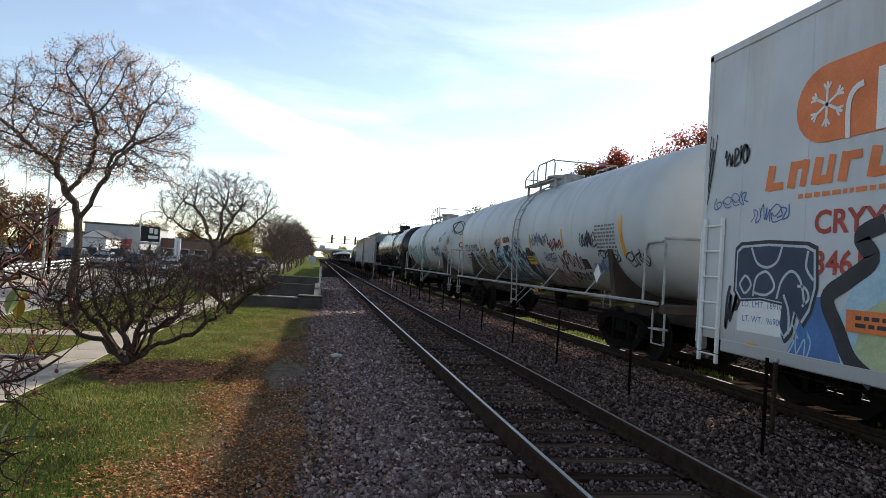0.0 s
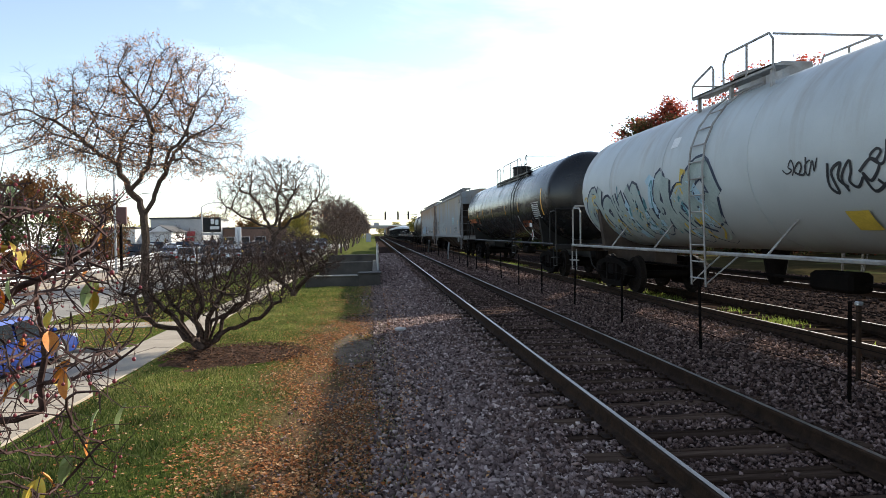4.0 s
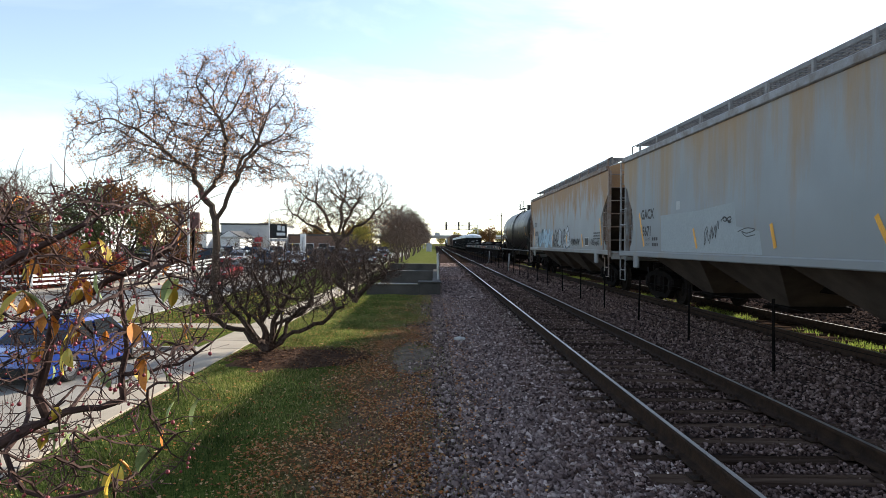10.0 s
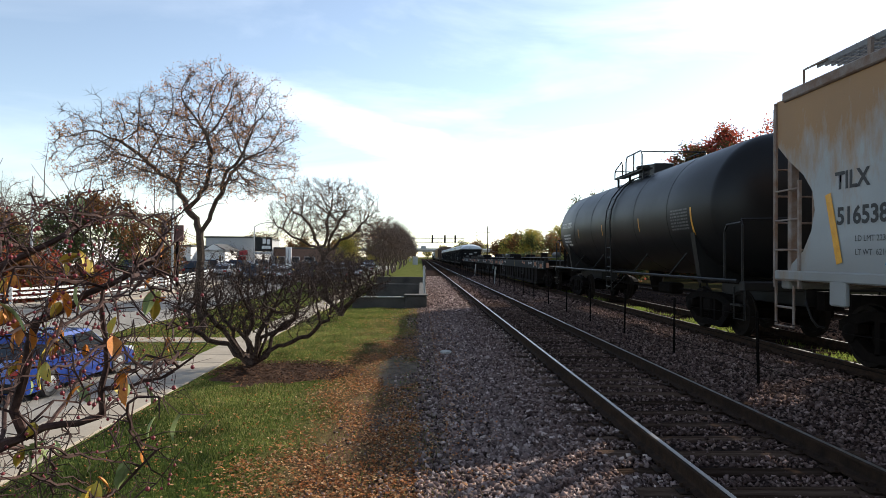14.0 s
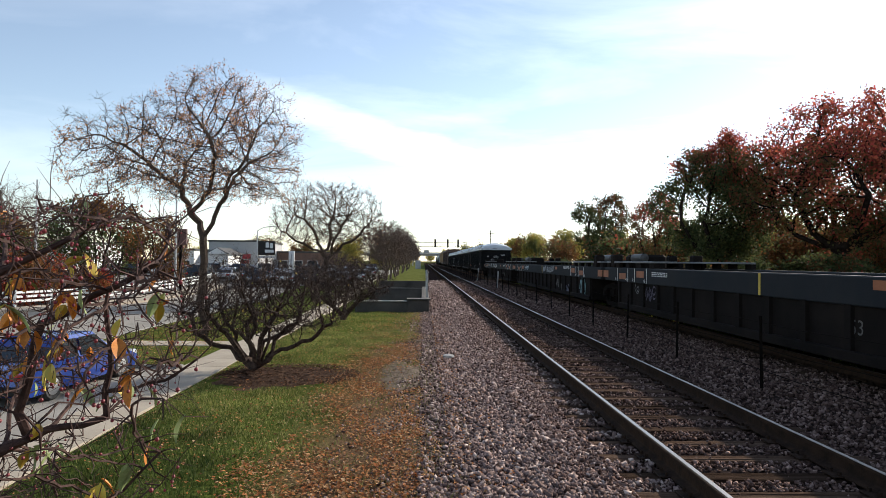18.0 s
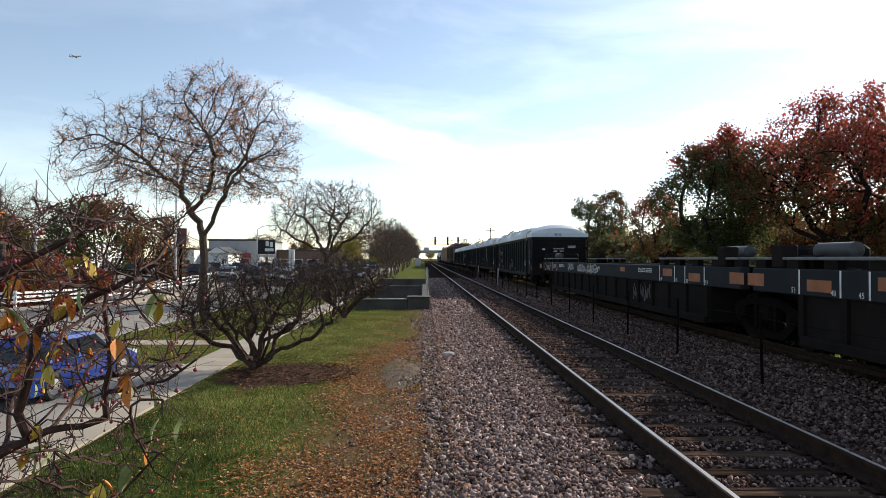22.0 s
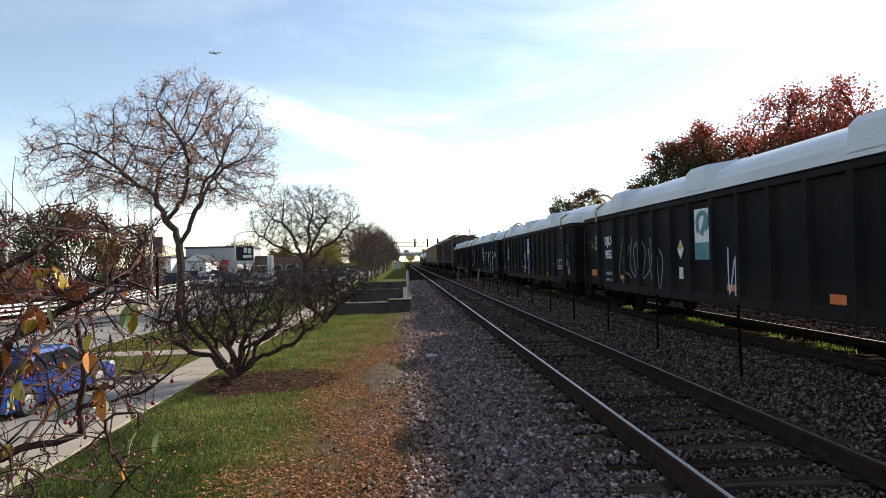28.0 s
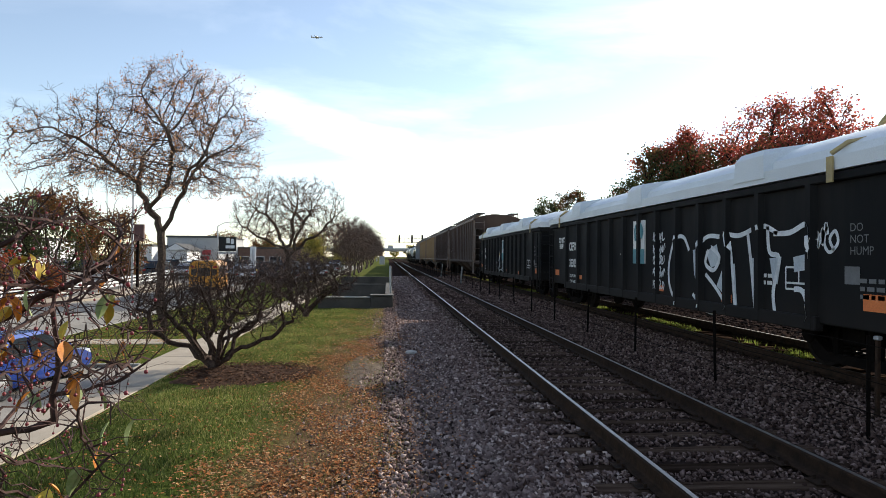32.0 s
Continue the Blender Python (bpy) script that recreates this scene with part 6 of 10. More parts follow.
P_HOP1 = streaked("pale_blue_grey_hopper_paint", (0.25, 0.272, 0.283), (0.29, 0.185, 0.09), (0.17, 0.165, 0.16), 0.85, 0.6, 1.2, 4.1, 2.4, 1.3)
P_HOP2 = streaked("cream_grey_hopper_paint", (0.33, 0.345, 0.345), (0.31, 0.165, 0.06), (0.16, 0.14, 0.12), 0.72, 0.65, 1.4, 4.2, 1.9, 1.25, top=0.29, run=0.34, soft=0.13)
P_RAILW = mat("grimy_white_pipe", (0.4, 0.395, 0.38), (0.19, 0.165, 0.145), 3.0, 0.6, 0.0, 0.1)
P_GRATE = mat("dull_grating_steel", (0.13, 0.13, 0.13), (0.2, 0.2, 0.2), 7.0, 0.6, 0.2, 0.05)
P_ORANGE_WORN = mat("dirty_orange_panel", (0.36, 0.12, 0.045), (0.24, 0.085, 0.035), 4.0, 0.6, 0.0, 0.0)
P_RESERVOIR = mat("dusty_reservoir_paint", (0.03, 0.03, 0.03), (0.06, 0.057, 0.054), 3.0, 0.6, 0.0, 0.05)
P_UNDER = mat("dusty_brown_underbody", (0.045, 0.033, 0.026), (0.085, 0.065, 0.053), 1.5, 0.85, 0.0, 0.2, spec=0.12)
P_FITGREY = mat("grey_steel_fittings", (0.26, 0.27, 0.28), (0.15, 0.125, 0.11), 4.0, 0.6, 0.1, 0.05)
P_FITRUST = mat("rusty_pale_fittings", (0.24, 0.21, 0.19), (0.16, 0.09, 0.055), 4.0, 0.7, 0.1, 0.1)
P_GON = streaked("black_gondola_paint", (0.0085, 0.0088, 0.0096), (0.02, 0.018, 0.017), (0.03, 0.024, 0.02), 0.5, 0.65, 0.6, 2.6, 1.4, spec=0.1)
P_COVER = mat("white_fibreglass_lid", (0.68, 0.71, 0.73), (0.58, 0.61, 0.63), 0.8, 0.45, 0.0, 0.03)
P_STRAP = mat("yellowed_strap", (0.42, 0.32, 0.13), (0.3, 0.24, 0.14), 5.0, 0.7)
P_WELL = mat("grey_blue_well_paint", (0.016, 0.0195, 0.024), (0.028, 0.029, 0.031), 1.2, 0.7, 0.0, 0.05, spec=0.08)
P_WELLLOW = mat("dark_rusty_well_steel", (0.0075, 0.0064, 0.006), (0.02, 0.0155, 0.0135), 0.9, 0.85, 0.0, 0.15, spec=0.06)
P_REEFER = streaked("white_reefer_paint", (0.53, 0.54, 0.55), (0.44, 0.42, 0.39), (0.26, 0.23, 0.2), 0.25, 0.42, 0.8, 5.0, 1.3)
P_BROWN = streaked("brown_hopper_paint", (0.05, 0.027, 0.02), (0.1, 0.058, 0.036), (0.08, 0.06, 0.05), 0.7, 0.75, 1.2, 4.2, 2.0)
P_TAN = streaked("tan_hopper_paint", (0.36, 0.24, 0.12), (0.22, 0.13, 0.06), (0.15, 0.1, 0.07), 0.5, 0.7, 1.2, 4.2, 2.0)
P_ROOFGREY = mat("grey_roof_sheet", (0.4, 0.41, 0.42), (0.3, 0.29, 0.28), 1.0, 0.6)

# white refrigerated box car
car, h, surf = reefer_car("tall white refrigerator car with orange emblem and blue graffiti", -12.4, 9.2, P_REEFER, M_WHITE)
e = h                                            # its far end
shape = [(8.42 + 0.49 * math.cos(a), 3.8 + 0.47 * math.sin(a)) for a in (math.pi / 2 - math.pi * k / 12 for k in range(13))]
part("emblem", Builder().prism(shape + [(5.2, 3.33), (5.0, 3.42), (4.9, 3.6), (4.9, 4.1), (5.0, 4.24), (5.2, 4.3)], "x", -1.592, -1.58), M_ORANGE, car, "large orange emblem with a white snow crystal")
b = Builder()
for k in range(3):
    a = math.pi * k / 3 + math.pi / 6
    p, q = (8.42 + 0.27 * math.cos(a), 3.78 + 0.27 * math.sin(a)), (8.42 - 0.27 * math.cos(a), 3.78 - 0.27 * math.sin(a))
    ribbon(b, [p, q], 0.035, surf, 0.018)
    for s, c in ((1, p), (-1, q)):
        for d in (-0.6, 0.6):
            m = (8.42 + s * 0.17 * math.cos(a), 3.78 + s * 0.17 * math.sin(a))
            ribbon(b, [m, (m[0] + s * 0.1 * math.cos(a + d), m[1] + s * 0.1 * math.sin(a + d))], 0.03, surf, 0.019)
ribbon(b, curve_through([(8.09, 3.32), (8.1, 3.7), (8.02, 3.86), (7.9, 3.9)], 4), 0.07, surf, 0.02)
ribbon(b, [(7.62, 3.34), (7.62, 4.02)], 0.2, surf, 0.02)
ribbon(b, [(6.7, 3.34), (6.7, 4.02)], 0.2, surf, 0.02)
part("snow_crystal", b, M_WHITE, car, "white snow crystal mark")
for k in range(10):
    # heavy slanted blocks, two strokes to each
    y = 9.42 - k * 0.4
    b = Builder()
    ribbon(b, [(y - 0.06, 2.84), (y - 0.12, 3.17)], 0.13, surf, 0.008)
    ribbon(b, [(y - 0.12, 3.12 if k % 2 else 2.89), (y - 0.33, 3.12 if k % 2 else 2.89)], 0.1, surf, 0.0085)
    if k % 3:
        ribbon(b, [(y - 0.26, 2.84), (y - 0.32, 3.17)], 0.1, surf, 0.009)
    part("name_shape", b, M_ORANGE, car, "orange slanted block in place of a company name")
bars(car, M_ORANGE, 8.82, 2.75, 2.6, 0.1, 1, surf, 3)
lettering("CRYX", 0.38, 8.54, 2.26, surf, spray("red_lettering", (0.42, 0.06, 0.035)), car, 0.01)
lettering("3461", 0.38, 8.52, 1.78, surf, bpy.data.materials["red_lettering"], car, 0.01)
patch([(9.86, 1.42), (8.95, 1.42), (8.95, 0.96), (9.86, 0.96)], M_WHITE, car, "data_panel", surf, 0.004, "white patch for weights")
lettering("LD. LMT. 189100", 0.12, 9.78, 1.3, surf, S_BLUE, car)
lettering("LT. WT.  96900", 0.12, 9.76, 1.1, surf, S_BLUE, car)
# the dark boxed piece with pale outlines and a long drip
outer = [(9.97, 2.1), (9.86, 2.18), (9.3, 2.2), (8.6, 2.16), (8.45, 2.1), (8.42, 1.6), (8.5, 1.3), (8.62, 1.12), (8.75, 1.25), (8.8, 1.02), (8.92, 0.88), (9.0, 1.0), (8.98, 1.36), (9.4, 1.4), (9.85, 1.36), (9.97, 1.5)]
patch(outer, S_BLACK, car, "painted_outline", surf, 0.007, "black outline of a boxed graffiti piece")
cy_, cz_ = 9.2, 1.66
patch([(cy_ + (a - cy_) * 0.95, cz_ + (c - cz_) * 0.91) for a, c in outer], S_SILVER, car, "painted_edge", surf, 0.0085, "pale inner edge")
patch([(cy_ + (a - cy_) * 0.91, cz_ + (c - cz_) * 0.85) for a, c in outer], S_NAVY, car, "painted_fill", surf, 0.01, "navy fill of the boxed piece")
b = Builder()
for pts in ([(9.84, 1.6), (9.72, 1.48), (9.6, 1.6), (9.72, 1.72), (9.84, 1.6)], [(9.55, 1.45), (9.5, 1.7), (9.3, 1.78), (9.15, 1.6), (9.3, 1.48), (9.55, 1.5)], [(9.62, 2.1), (9.5, 1.9), (9.3, 1.84), (9.12, 1.92), (9.04, 2.12)], [(9.1, 1.44), (9.02, 1.68), (8.86, 1.8), (8.7, 1.68), (8.62, 1.4)], [(8.98, 1.5), (8.88, 1.3), (8.86, 1.02)], [(8.6, 2.05), (8.62, 1.85), (8.5, 1.7)], [(8.75, 1.62), (8.62, 1.6), (8.56, 1.48), (8.66, 1.38)]):
    ribbon(b, curve_through(pts, 5), 0.035, surf, 0.012)
part("painted_lines", b.mesh("painted_lines", flip_check=False), S_SILVER, car, "pale bubble lines inside the piece")
# the broad blue piece with a black band and pale green bays
patch([(8.95, 0.66), (8.78, 0.98), (8.66, 1.3), (8.5, 1.5), (8.3, 1.52), (8.2, 1.2), (8.0, 0.66)], S_BLUE, car, "painted_fill", surf, 0.006, "blue blot of graffiti")
patch([(8.1, 0.66), (8.1, 1.3), (7.8, 1.9), (7.4, 2.15), (6.4, 2.2), (5.2, 1.9), (4.4, 2.1), (3.4, 1.6), (3.2, 0.66)], S_LBLUE, car, "painted_fill", surf, 0.0055, "pale blue field of graffiti")
patch([(7.9, 0.9), (7.75, 1.4), (7.5, 1.55), (7.15, 1.3), (7.2, 0.9), (7.5, 0.72)], S_GREEN, car, "painted_fill", surf, 0.008, "pale green bay of graffiti")
patch([(6.6, 0.8), (6.4, 1.6), (5.9, 1.8), (5.5, 1.2), (5.7, 0.75)], S_BLUE, car, "painted_fill", surf, 0.008, "blue bay of graffiti")
b = Builder()
for pts in ([(7.55, 2.34), (7.85, 2.2), (7.7, 1.95), (8.0, 1.72), (8.28, 1.5), (8.1, 1.15), (7.92, 0.85), (7.62, 0.66)], [(7.3, 1.0), (7.4, 1.4), (7.0, 1.6), (6.6, 2.1), (6.1, 1.4), (6.7, 1.0), (6.3, 0.7)], [(5.6, 2.0), (5.2, 1.2), (4.8, 1.7), (4.4, 0.8), (3.8, 1.4)]):
    ribbon(b, curve_through(pts, 6), 0.2, surf, 0.0105)
part("painted_band", b.mesh("painted_band", flip_check=False), S_BLACK, car, "thick black band through the blue graffiti")
tag(car, 12, 9.0, 0.72, 0.5, 0.5, surf, S_LBLUE, None, 2, 0.025, "thin pale blue strokes")
tag(car, 15, 10.3, 3.24, 0.5, 0.3, surf, S_BLACK, None, 3, 0.035, "thin black tag")
tag(car, 16, 10.5, 2.68, 0.72, 0.2, surf, S_BLUE, None, 4, 0.016, "thin blue scrawl")
tag(car, 17, 9.65, 2.42, 0.7, 0.24, surf, S_BLUE, None, 4, 0.016, "thin blue scrawl")
tag(car, 19, 10.1, 0.95, 0.35, 0.8, surf, S_BLACK, None, 2, 0.045, "black drips of paint")
tag(car, 20, 10.76, 2.7, 0.16, 1.15, surf, S_BLACK, None, 2, 0.022, "black scrawl on the corner")
on_side(M_AMBER, car, "reflector", [(9.64, 0.68, 9.43, 0.82)], surf, label="amber reflector")
on_side(M_ORANGE, car, "sign", [(7.98, 1.16, 6.8, 1.4)], surf, 0.03, label="orange notice plate")
bars(car, M_LETTER_BLACK, 7.85, 1.34, 1.0, 0.16, 2, lambda y, z: surf(y, z) - 0.028, 4)

# two white tank cars
car, h, hs, surf = tank_car("white tank car with dense dark graffiti along its lower side", 10.3, 27.3, P_TANKW, P_RAILW, 1.52, 2.72, (-4.2, -1.4, 1.4, 4.2), over=0.3)
lettering("UTLX 201930", 0.36, 7.02, 2.2, surf, M_LETTER_BLACK, car, 0.008, 0.95)
bars(car, M_LETTER_BLACK, 6.9, 2.1, 1.15, 0.34, 3, surf, 5)
on_side(M_AMBER, car, "reflector", [(4.63, 2.2, 4.54, 2.64), (1.9, 2.21, 1.8, 2.66), (-1.08, 2.21, -1.19, 2.62), (-3.52, 2.21, -3.62, 2.67)], surf, label="amber reflector strip")
on_side(M_AMBER, car, "reflector", [(-6.64, 2.0, -6.78, 2.82), (7.5, 2.01, 7.38, 2.92)], surf, label="long amber reflector strip")
mural(car, 21, 5.5, 1.3, 2.9, 0.95, surf, (S_VIOLET, S_BLACK, S_SILVER, spray("spray_ochre", (0.42, 0.33, 0.15)), S_BLACK), 190)
mural(car, 22, 2.9, 1.22, 3.6, 1.15, surf, (S_NAVY, S_BLACK, S_VIOLET, spray("spray_grey_blue", (0.26, 0.36, 0.44)), S_LBLUE, S_BLACK), 280)
mural(car, 23, 0.0, 1.3, 1.0, 0.85, surf, (S_VIOLET, S_BLACK, S_RED), 60)
for seed, y, z, w, h_, m, n, st, lab in ((24, 2.6, 2.34, 0.7, 0.22, S_RED, 3, 0.05, "dark red tag"), (25, 1.55, 2.42, 0.75, 0.17, S_RED, 4, 0.05, "dark red tag"), (26, -2.6, 2.14, 0.9, 0.32, S_RED, 4, 0.04, "red-brown tag"), (27, -3.1, 1.72, 1.4, 0.42, S_RED, 5, 0.045, "red-brown tag"),
                               (28, -1.4, 1.34, 2.3, 0.44, S_RED, 8, 0.035, "faded red scrawl"), (29, -4.65, 2.18, 0.85, 0.36, S_BLACK, 4, 0.04, "black tag"), (30, -3.4, 1.44, 1.1, 0.2, S_BLACK, 4, 0.035, "black scrawl"), (38, -1.2, 2.3, 0.9, 0.35, S_VIOLET, 5, 0.025, "violet scrawl"),
                               (39, -2.0, 2.25, 0.7, 0.3, S_BLACK, 4, 0.02, "black scrawl"), (40, -2.0, 1.85, 0.9, 0.28, S_VIOLET, 5, 0.025, "violet scrawl"), (42, -5.0, 1.6, 1.0, 0.34, S_BLUE, 4, 0.025, "faint blue scrawl"), (43, -5.5, 1.9, 0.9, 0.22, S_BLACK, 3, 0.03, "black scrawl"),
                               (44, -6.7, 1.8, 0.9, 0.35, S_BLACK, 3, 0.03, "black scrawl"), (45, 0.6, 2.35, 0.7, 0.25, S_BLUE, 3, 0.025, "blue scrawl")):
    tag(car, seed, y, z, w, h_, surf, m, None, n, st, lab)
bars(car, spray("worn_black_print", (0.15, 0.155, 0.16)), -5.5, 2.66, 0.95, 0.6, 8, surf, 6)
on_side(S_YELLOW, car, "notice", [(-0.64, 1.78, -1.31, 2.0)], surf, 0.05, "yellow notice board beside the ladder")
bars(car, M_LETTER_BLACK, -0.7, 1.98, 0.55, 0.16, 2, lambda y, z: surf(y, z) - 0.048, 16)
on_side(M_LETTER_BLACK, car, "notice", [(-4.4, 1.72, -4.75, 1.94)], surf, 0.012, "black notice panel")
placard = Builder().prism([(0, -0.2), (0.16, 0.0), (0, 0.2), (-0.16, 0.0)], "x", -1.53, -1.515)
pl = part("placard", placard, M_WHITE, car, "diamond hazard placard")
pl.matrix_basis = pose(0, -5.8, 1.62)
car, h, hs, surf = tank_car("white tank car with pale green and blue graffiti", 28.6, 44.2, P_TANKW2, P_RAILW, 1.5, 2.68, (-4.4, -1.5, 1.5, 4.4))
tag(car, 31, 6.1, 1.45, 6.6, 1.3, surf, S_NAVY, spray("spray_grey_green", (0.27, 0.33, 0.31), (0.36, 0.42, 0.4)), 7, 0.08, "grey-green block graffiti with dark edges")
mural(car, 32, 6.0, 1.4, 6.4, 1.2, surf, (S_LBLUE, S_TEAL, S_YELLOW), 40, "thin coloured strokes over the block graffiti")
for seed, y, z, w, h_, m, n, st, lab in ((33, -3.2, 2.0, 1.5, 0.4, S_BLACK, 5, 0.04, "black tag"), (34, -4.7, 1.75, 1.6, 0.42, S_BLACK, 6, 0.035, "black tag"), (35, -4.6, 2.7, 0.9, 0.3, S_VIOLET, 3, 0.03, "violet scrawl"), (36, -5.5, 3.02, 0.5, 0.2, S_VIOLET, 3, 0.025, "violet scrawl"), (37, -6.65, 2.45, 0.55, 0.55, S_RED, 3, 0.03, "tall red scrawl"),
                               (230, -5.3, 1.55, 1.2, 0.3, S_BLACK, 4, 0.03, "black scrawl"), (231, -2.4, 2.3, 0.7, 0.25, S_BLACK, 3, 0.03, "black scrawl"), (232, -4.0, 2.3, 0.7, 0.3, S_BLACK, 3, 0.03, "black scrawl"), (233, -5.6, 2.2, 0.8, 0.3, S_VIOLET, 4, 0.025, "violet scrawl")):
    tag(car, seed, y, z, w, h_, surf, m, None, n, st, lab)
me = text_mesh("UTLX 201932", 0.19, 0.004)
hd = 1.5 * 0.42
for v in me.vertices:
    x, z = -1.2 + v.co.x * 0.95, 3.05 + v.co.y
    q = max(0.0, 1 - (x * x + (z - 2.68) ** 2) / 2.25)
    v.co = (x, -hs + hd - hd * math.sqrt(q) - 0.006, z)
part("end_lettering", me, M_LETTER_BLACK, car)


def on_head(seed, x, z, w, h, stroke, n=3):
    """Black scrawl on the domed head that faces the near end."""
    t = tag(car, seed, 0, z, w, h, lambda y, z: 0.0, S_BLACK, None, n, stroke, "black looping scrawl on the tank head")
    for v in t.data.vertices:
        xx, zz = x - v.co.y, v.co.z
        q = max(0.0, 1 - (xx * xx + (zz - 2.68) ** 2) / 2.25)
        v.co = (xx, -hs + hd - hd * math.sqrt(q) - 0.007, zz)


on_head(246, -1.2, 2.95, 1.6, 0.85, 0.05)
on_head(247, -0.95, 2.3, 0.6, 0.4, 0.04)
on_head(248, -0.5, 1.9, 0.9, 0.4, 0.035)
on_head(249, 0.1, 2.3, 0.8, 0.6, 0.045)
bars(car, S_SILVER, -5.3, 2.7, 0.75, 0.7, 7, surf, 7)
on_side(M_AMBER, car, "reflector", [(-6.4, 1.95, -6.52, 2.79), (1.6, 2.3, 1.5, 2.7)], surf, label="amber reflector strip")
on_side(S_YELLOW, car, "notice", [(-3.3, 1.54, -3.7, 1.79)], surf, 0.04, "yellow notice board")
pl = part("placard", Builder().prism([(0, -0.2), (0.16, 0.0), (0, 0.2), (-0.16, 0.0)], "x", -1.53, -1.515), M_WHITE, car, "diamond hazard placard")
pl.matrix_basis = pose(0, -5.2, 1.6)
part("placard_mark", Builder().prism([(0, -0.12), (0.1, 0.0), (0, 0.12), (-0.1, 0.0)], "x", -1.535, -1.53), S_RED, pl)
on_side(M_WHITE, car, "notice", [(hs - 5.8, 3.2, hs - 6.1, 3.4)], surf)

# black pressure tank car
car, h, hs, surf = tank_car("glossy black tank car with amber strips and orange lettering", 45.6, 65.8, P_TANKB, M_BLACK, 1.52, 2.78, (-6.9, -4.9, -2.95, -0.6, 1.6, 4.0, 6.6), ladder_y=-3.95, deck=(-4.67, 1.55), posts=(1.55, 0.89, 0.0, -1.45, -3.0), over=0.35)
on_side(M_AMBER, car, "reflector", [(-8.3, 2.16, -8.42, 3.09), (-4.63, 2.38, -4.72, 2.79), (-2.1, 2.35, -2.19, 2.75), (1.14, 2.35, 1.05, 2.76), (3.8, 2.35, 3.7, 2.75), (5.6, 2.35, 5.5, 2.75), (9.05, 2.1, 8.95, 3.0)], surf, label="amber reflector strip")
bars(car, M_LETTER_WHITE, -6.97, 2.58, 0.95, 0.48, 7, surf, 8)
b = Builder()
for pts in ([(-6.93, 2.64), (-7.97, 2.64)], [(-6.93, 2.07), (-7.97, 2.07)], [(-6.93, 2.64), (-6.93, 2.07)], [(-7.97, 2.64), (-7.97, 2.07)]):
    ribbon(b, pts, 0.02, surf, 0.008)
part("table_frame", b.mesh("table_frame", flip_check=False), M_LETTER_WHITE, car, "white frame round the data table")
lettering("LIQUEFIED PETROLEUM GAS", 0.125, -4.65, 1.93, surf, M_ORANGE, car)
lettering("NON ODORIZED", 0.125, -4.6, 1.78, surf, M_ORANGE, car)
lettering("UTLX 959050", 0.32, 8.62, 2.13, surf, M_ORANGE, car, 0.006, 1.22)
bars(car, M_ORANGE, 8.5, 2.03, 0.8, 0.09, 1, surf, 9)
bars(car, M_ORANGE, 8.5, 1.84, 1.3, 0.22, 2, surf, 19)
b = Builder()
for pts in ([(5.55, 2.36), (5.3, 2.36)], [(5.55, 2.07), (5.3, 2.07)], [(5.55, 2.36), (5.55, 2.07)], [(5.3, 2.36), (5.3, 2.07)], [(5.47, 2.28), (5.38, 2.18)]):
    ribbon(b, pts, 0.022, surf, 0.008)
part("stencil_box", b.mesh("stencil_box", flip_check=False), M_ORANGE, car, "small orange stencilled box")
b = Builder()
ribbon(b, curve_through([(-4.43, 2.24), (-4.3, 1.8), (-3.85, 1.45), (-3.3, 1.31)], 6), 0.06, surf, 0.008)
part("painted_arc", b, M_LETTER_WHITE, car, "white curved paint line")
pl = part("placard", Builder().prism([(0, -0.24), (0.18, 0.0), (0, 0.24), (-0.18, 0.0)], "x", -1.6, -1.585), M_WHITE, car, "diamond hazard placard in a holder")
pl.matrix_basis = pose(0, -6.55, 1.45) @ Matrix.Scale(0.85, 4)
part("placard_mark", Builder().prism([(0, -0.16), (0.12, 0.0), (0, 0.16), (-0.12, 0.0)], "x", -1.604, -1.6), S_RED, pl)
on_side(M_WHITE, car, "notice", [(-6.8, 1.76, -7.2, 1.9)], lambda y, z: -1.53, label="white notice board")

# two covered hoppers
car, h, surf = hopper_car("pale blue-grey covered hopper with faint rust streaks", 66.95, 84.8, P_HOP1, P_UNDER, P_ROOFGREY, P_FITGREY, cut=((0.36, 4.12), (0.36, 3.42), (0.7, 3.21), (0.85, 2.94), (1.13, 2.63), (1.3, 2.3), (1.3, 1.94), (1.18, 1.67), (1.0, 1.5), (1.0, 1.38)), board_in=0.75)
b = Builder()
for k in range(4):
    y = -7.58 - k * 0.22
    ribbon(b, [(y, 3.55), (y - 0.1, 3.84)], 0.13, surf, 0.008)
part("emblem", b, M_LETTER_BLACK, car, "row of slanted dark emblem bars")
lettering("GACX", 0.36, 6.90, 2.29, surf, M_LETTER_BLACK, car, 0.012)
lettering("5671", 0.36, 6.78, 1.83, surf, M_LETTER_BLACK, car, 0.012)
lettering("LD LMT", 0.11, 6.52, 1.7, surf, M_LETTER_BLACK, car)
lettering("LT WT", 0.11, 6.52, 1.55, surf, M_LETTER_BLACK, car)
bars(car, M_LETTER_BLACK, 6.00, 1.78, 0.45, 0.3, 2, surf, 10)
patch([(5.39, 2.33), (3.05, 2.34), (1.39, 2.42), (1.30, 1.95), (0.43, 1.84), (0.31, 1.42), (5.30, 1.42)], spray("rolled_grey_paint", (0.25, 0.28, 0.29), (0.28, 0.31, 0.32)), car, "paint_blot", surf, 0.003, "long darker grey block rolled over old writing")
on_side(M_GREY, car, "notice", [(4.32, 2.42, 4.10, 2.62)], surf, 0.008, "small pale notice plate")
tag(car, 42, 2.70, 1.6, 0.6, 0.5, surf, S_BLACK, None, 2, 0.02, "small black scrawl")
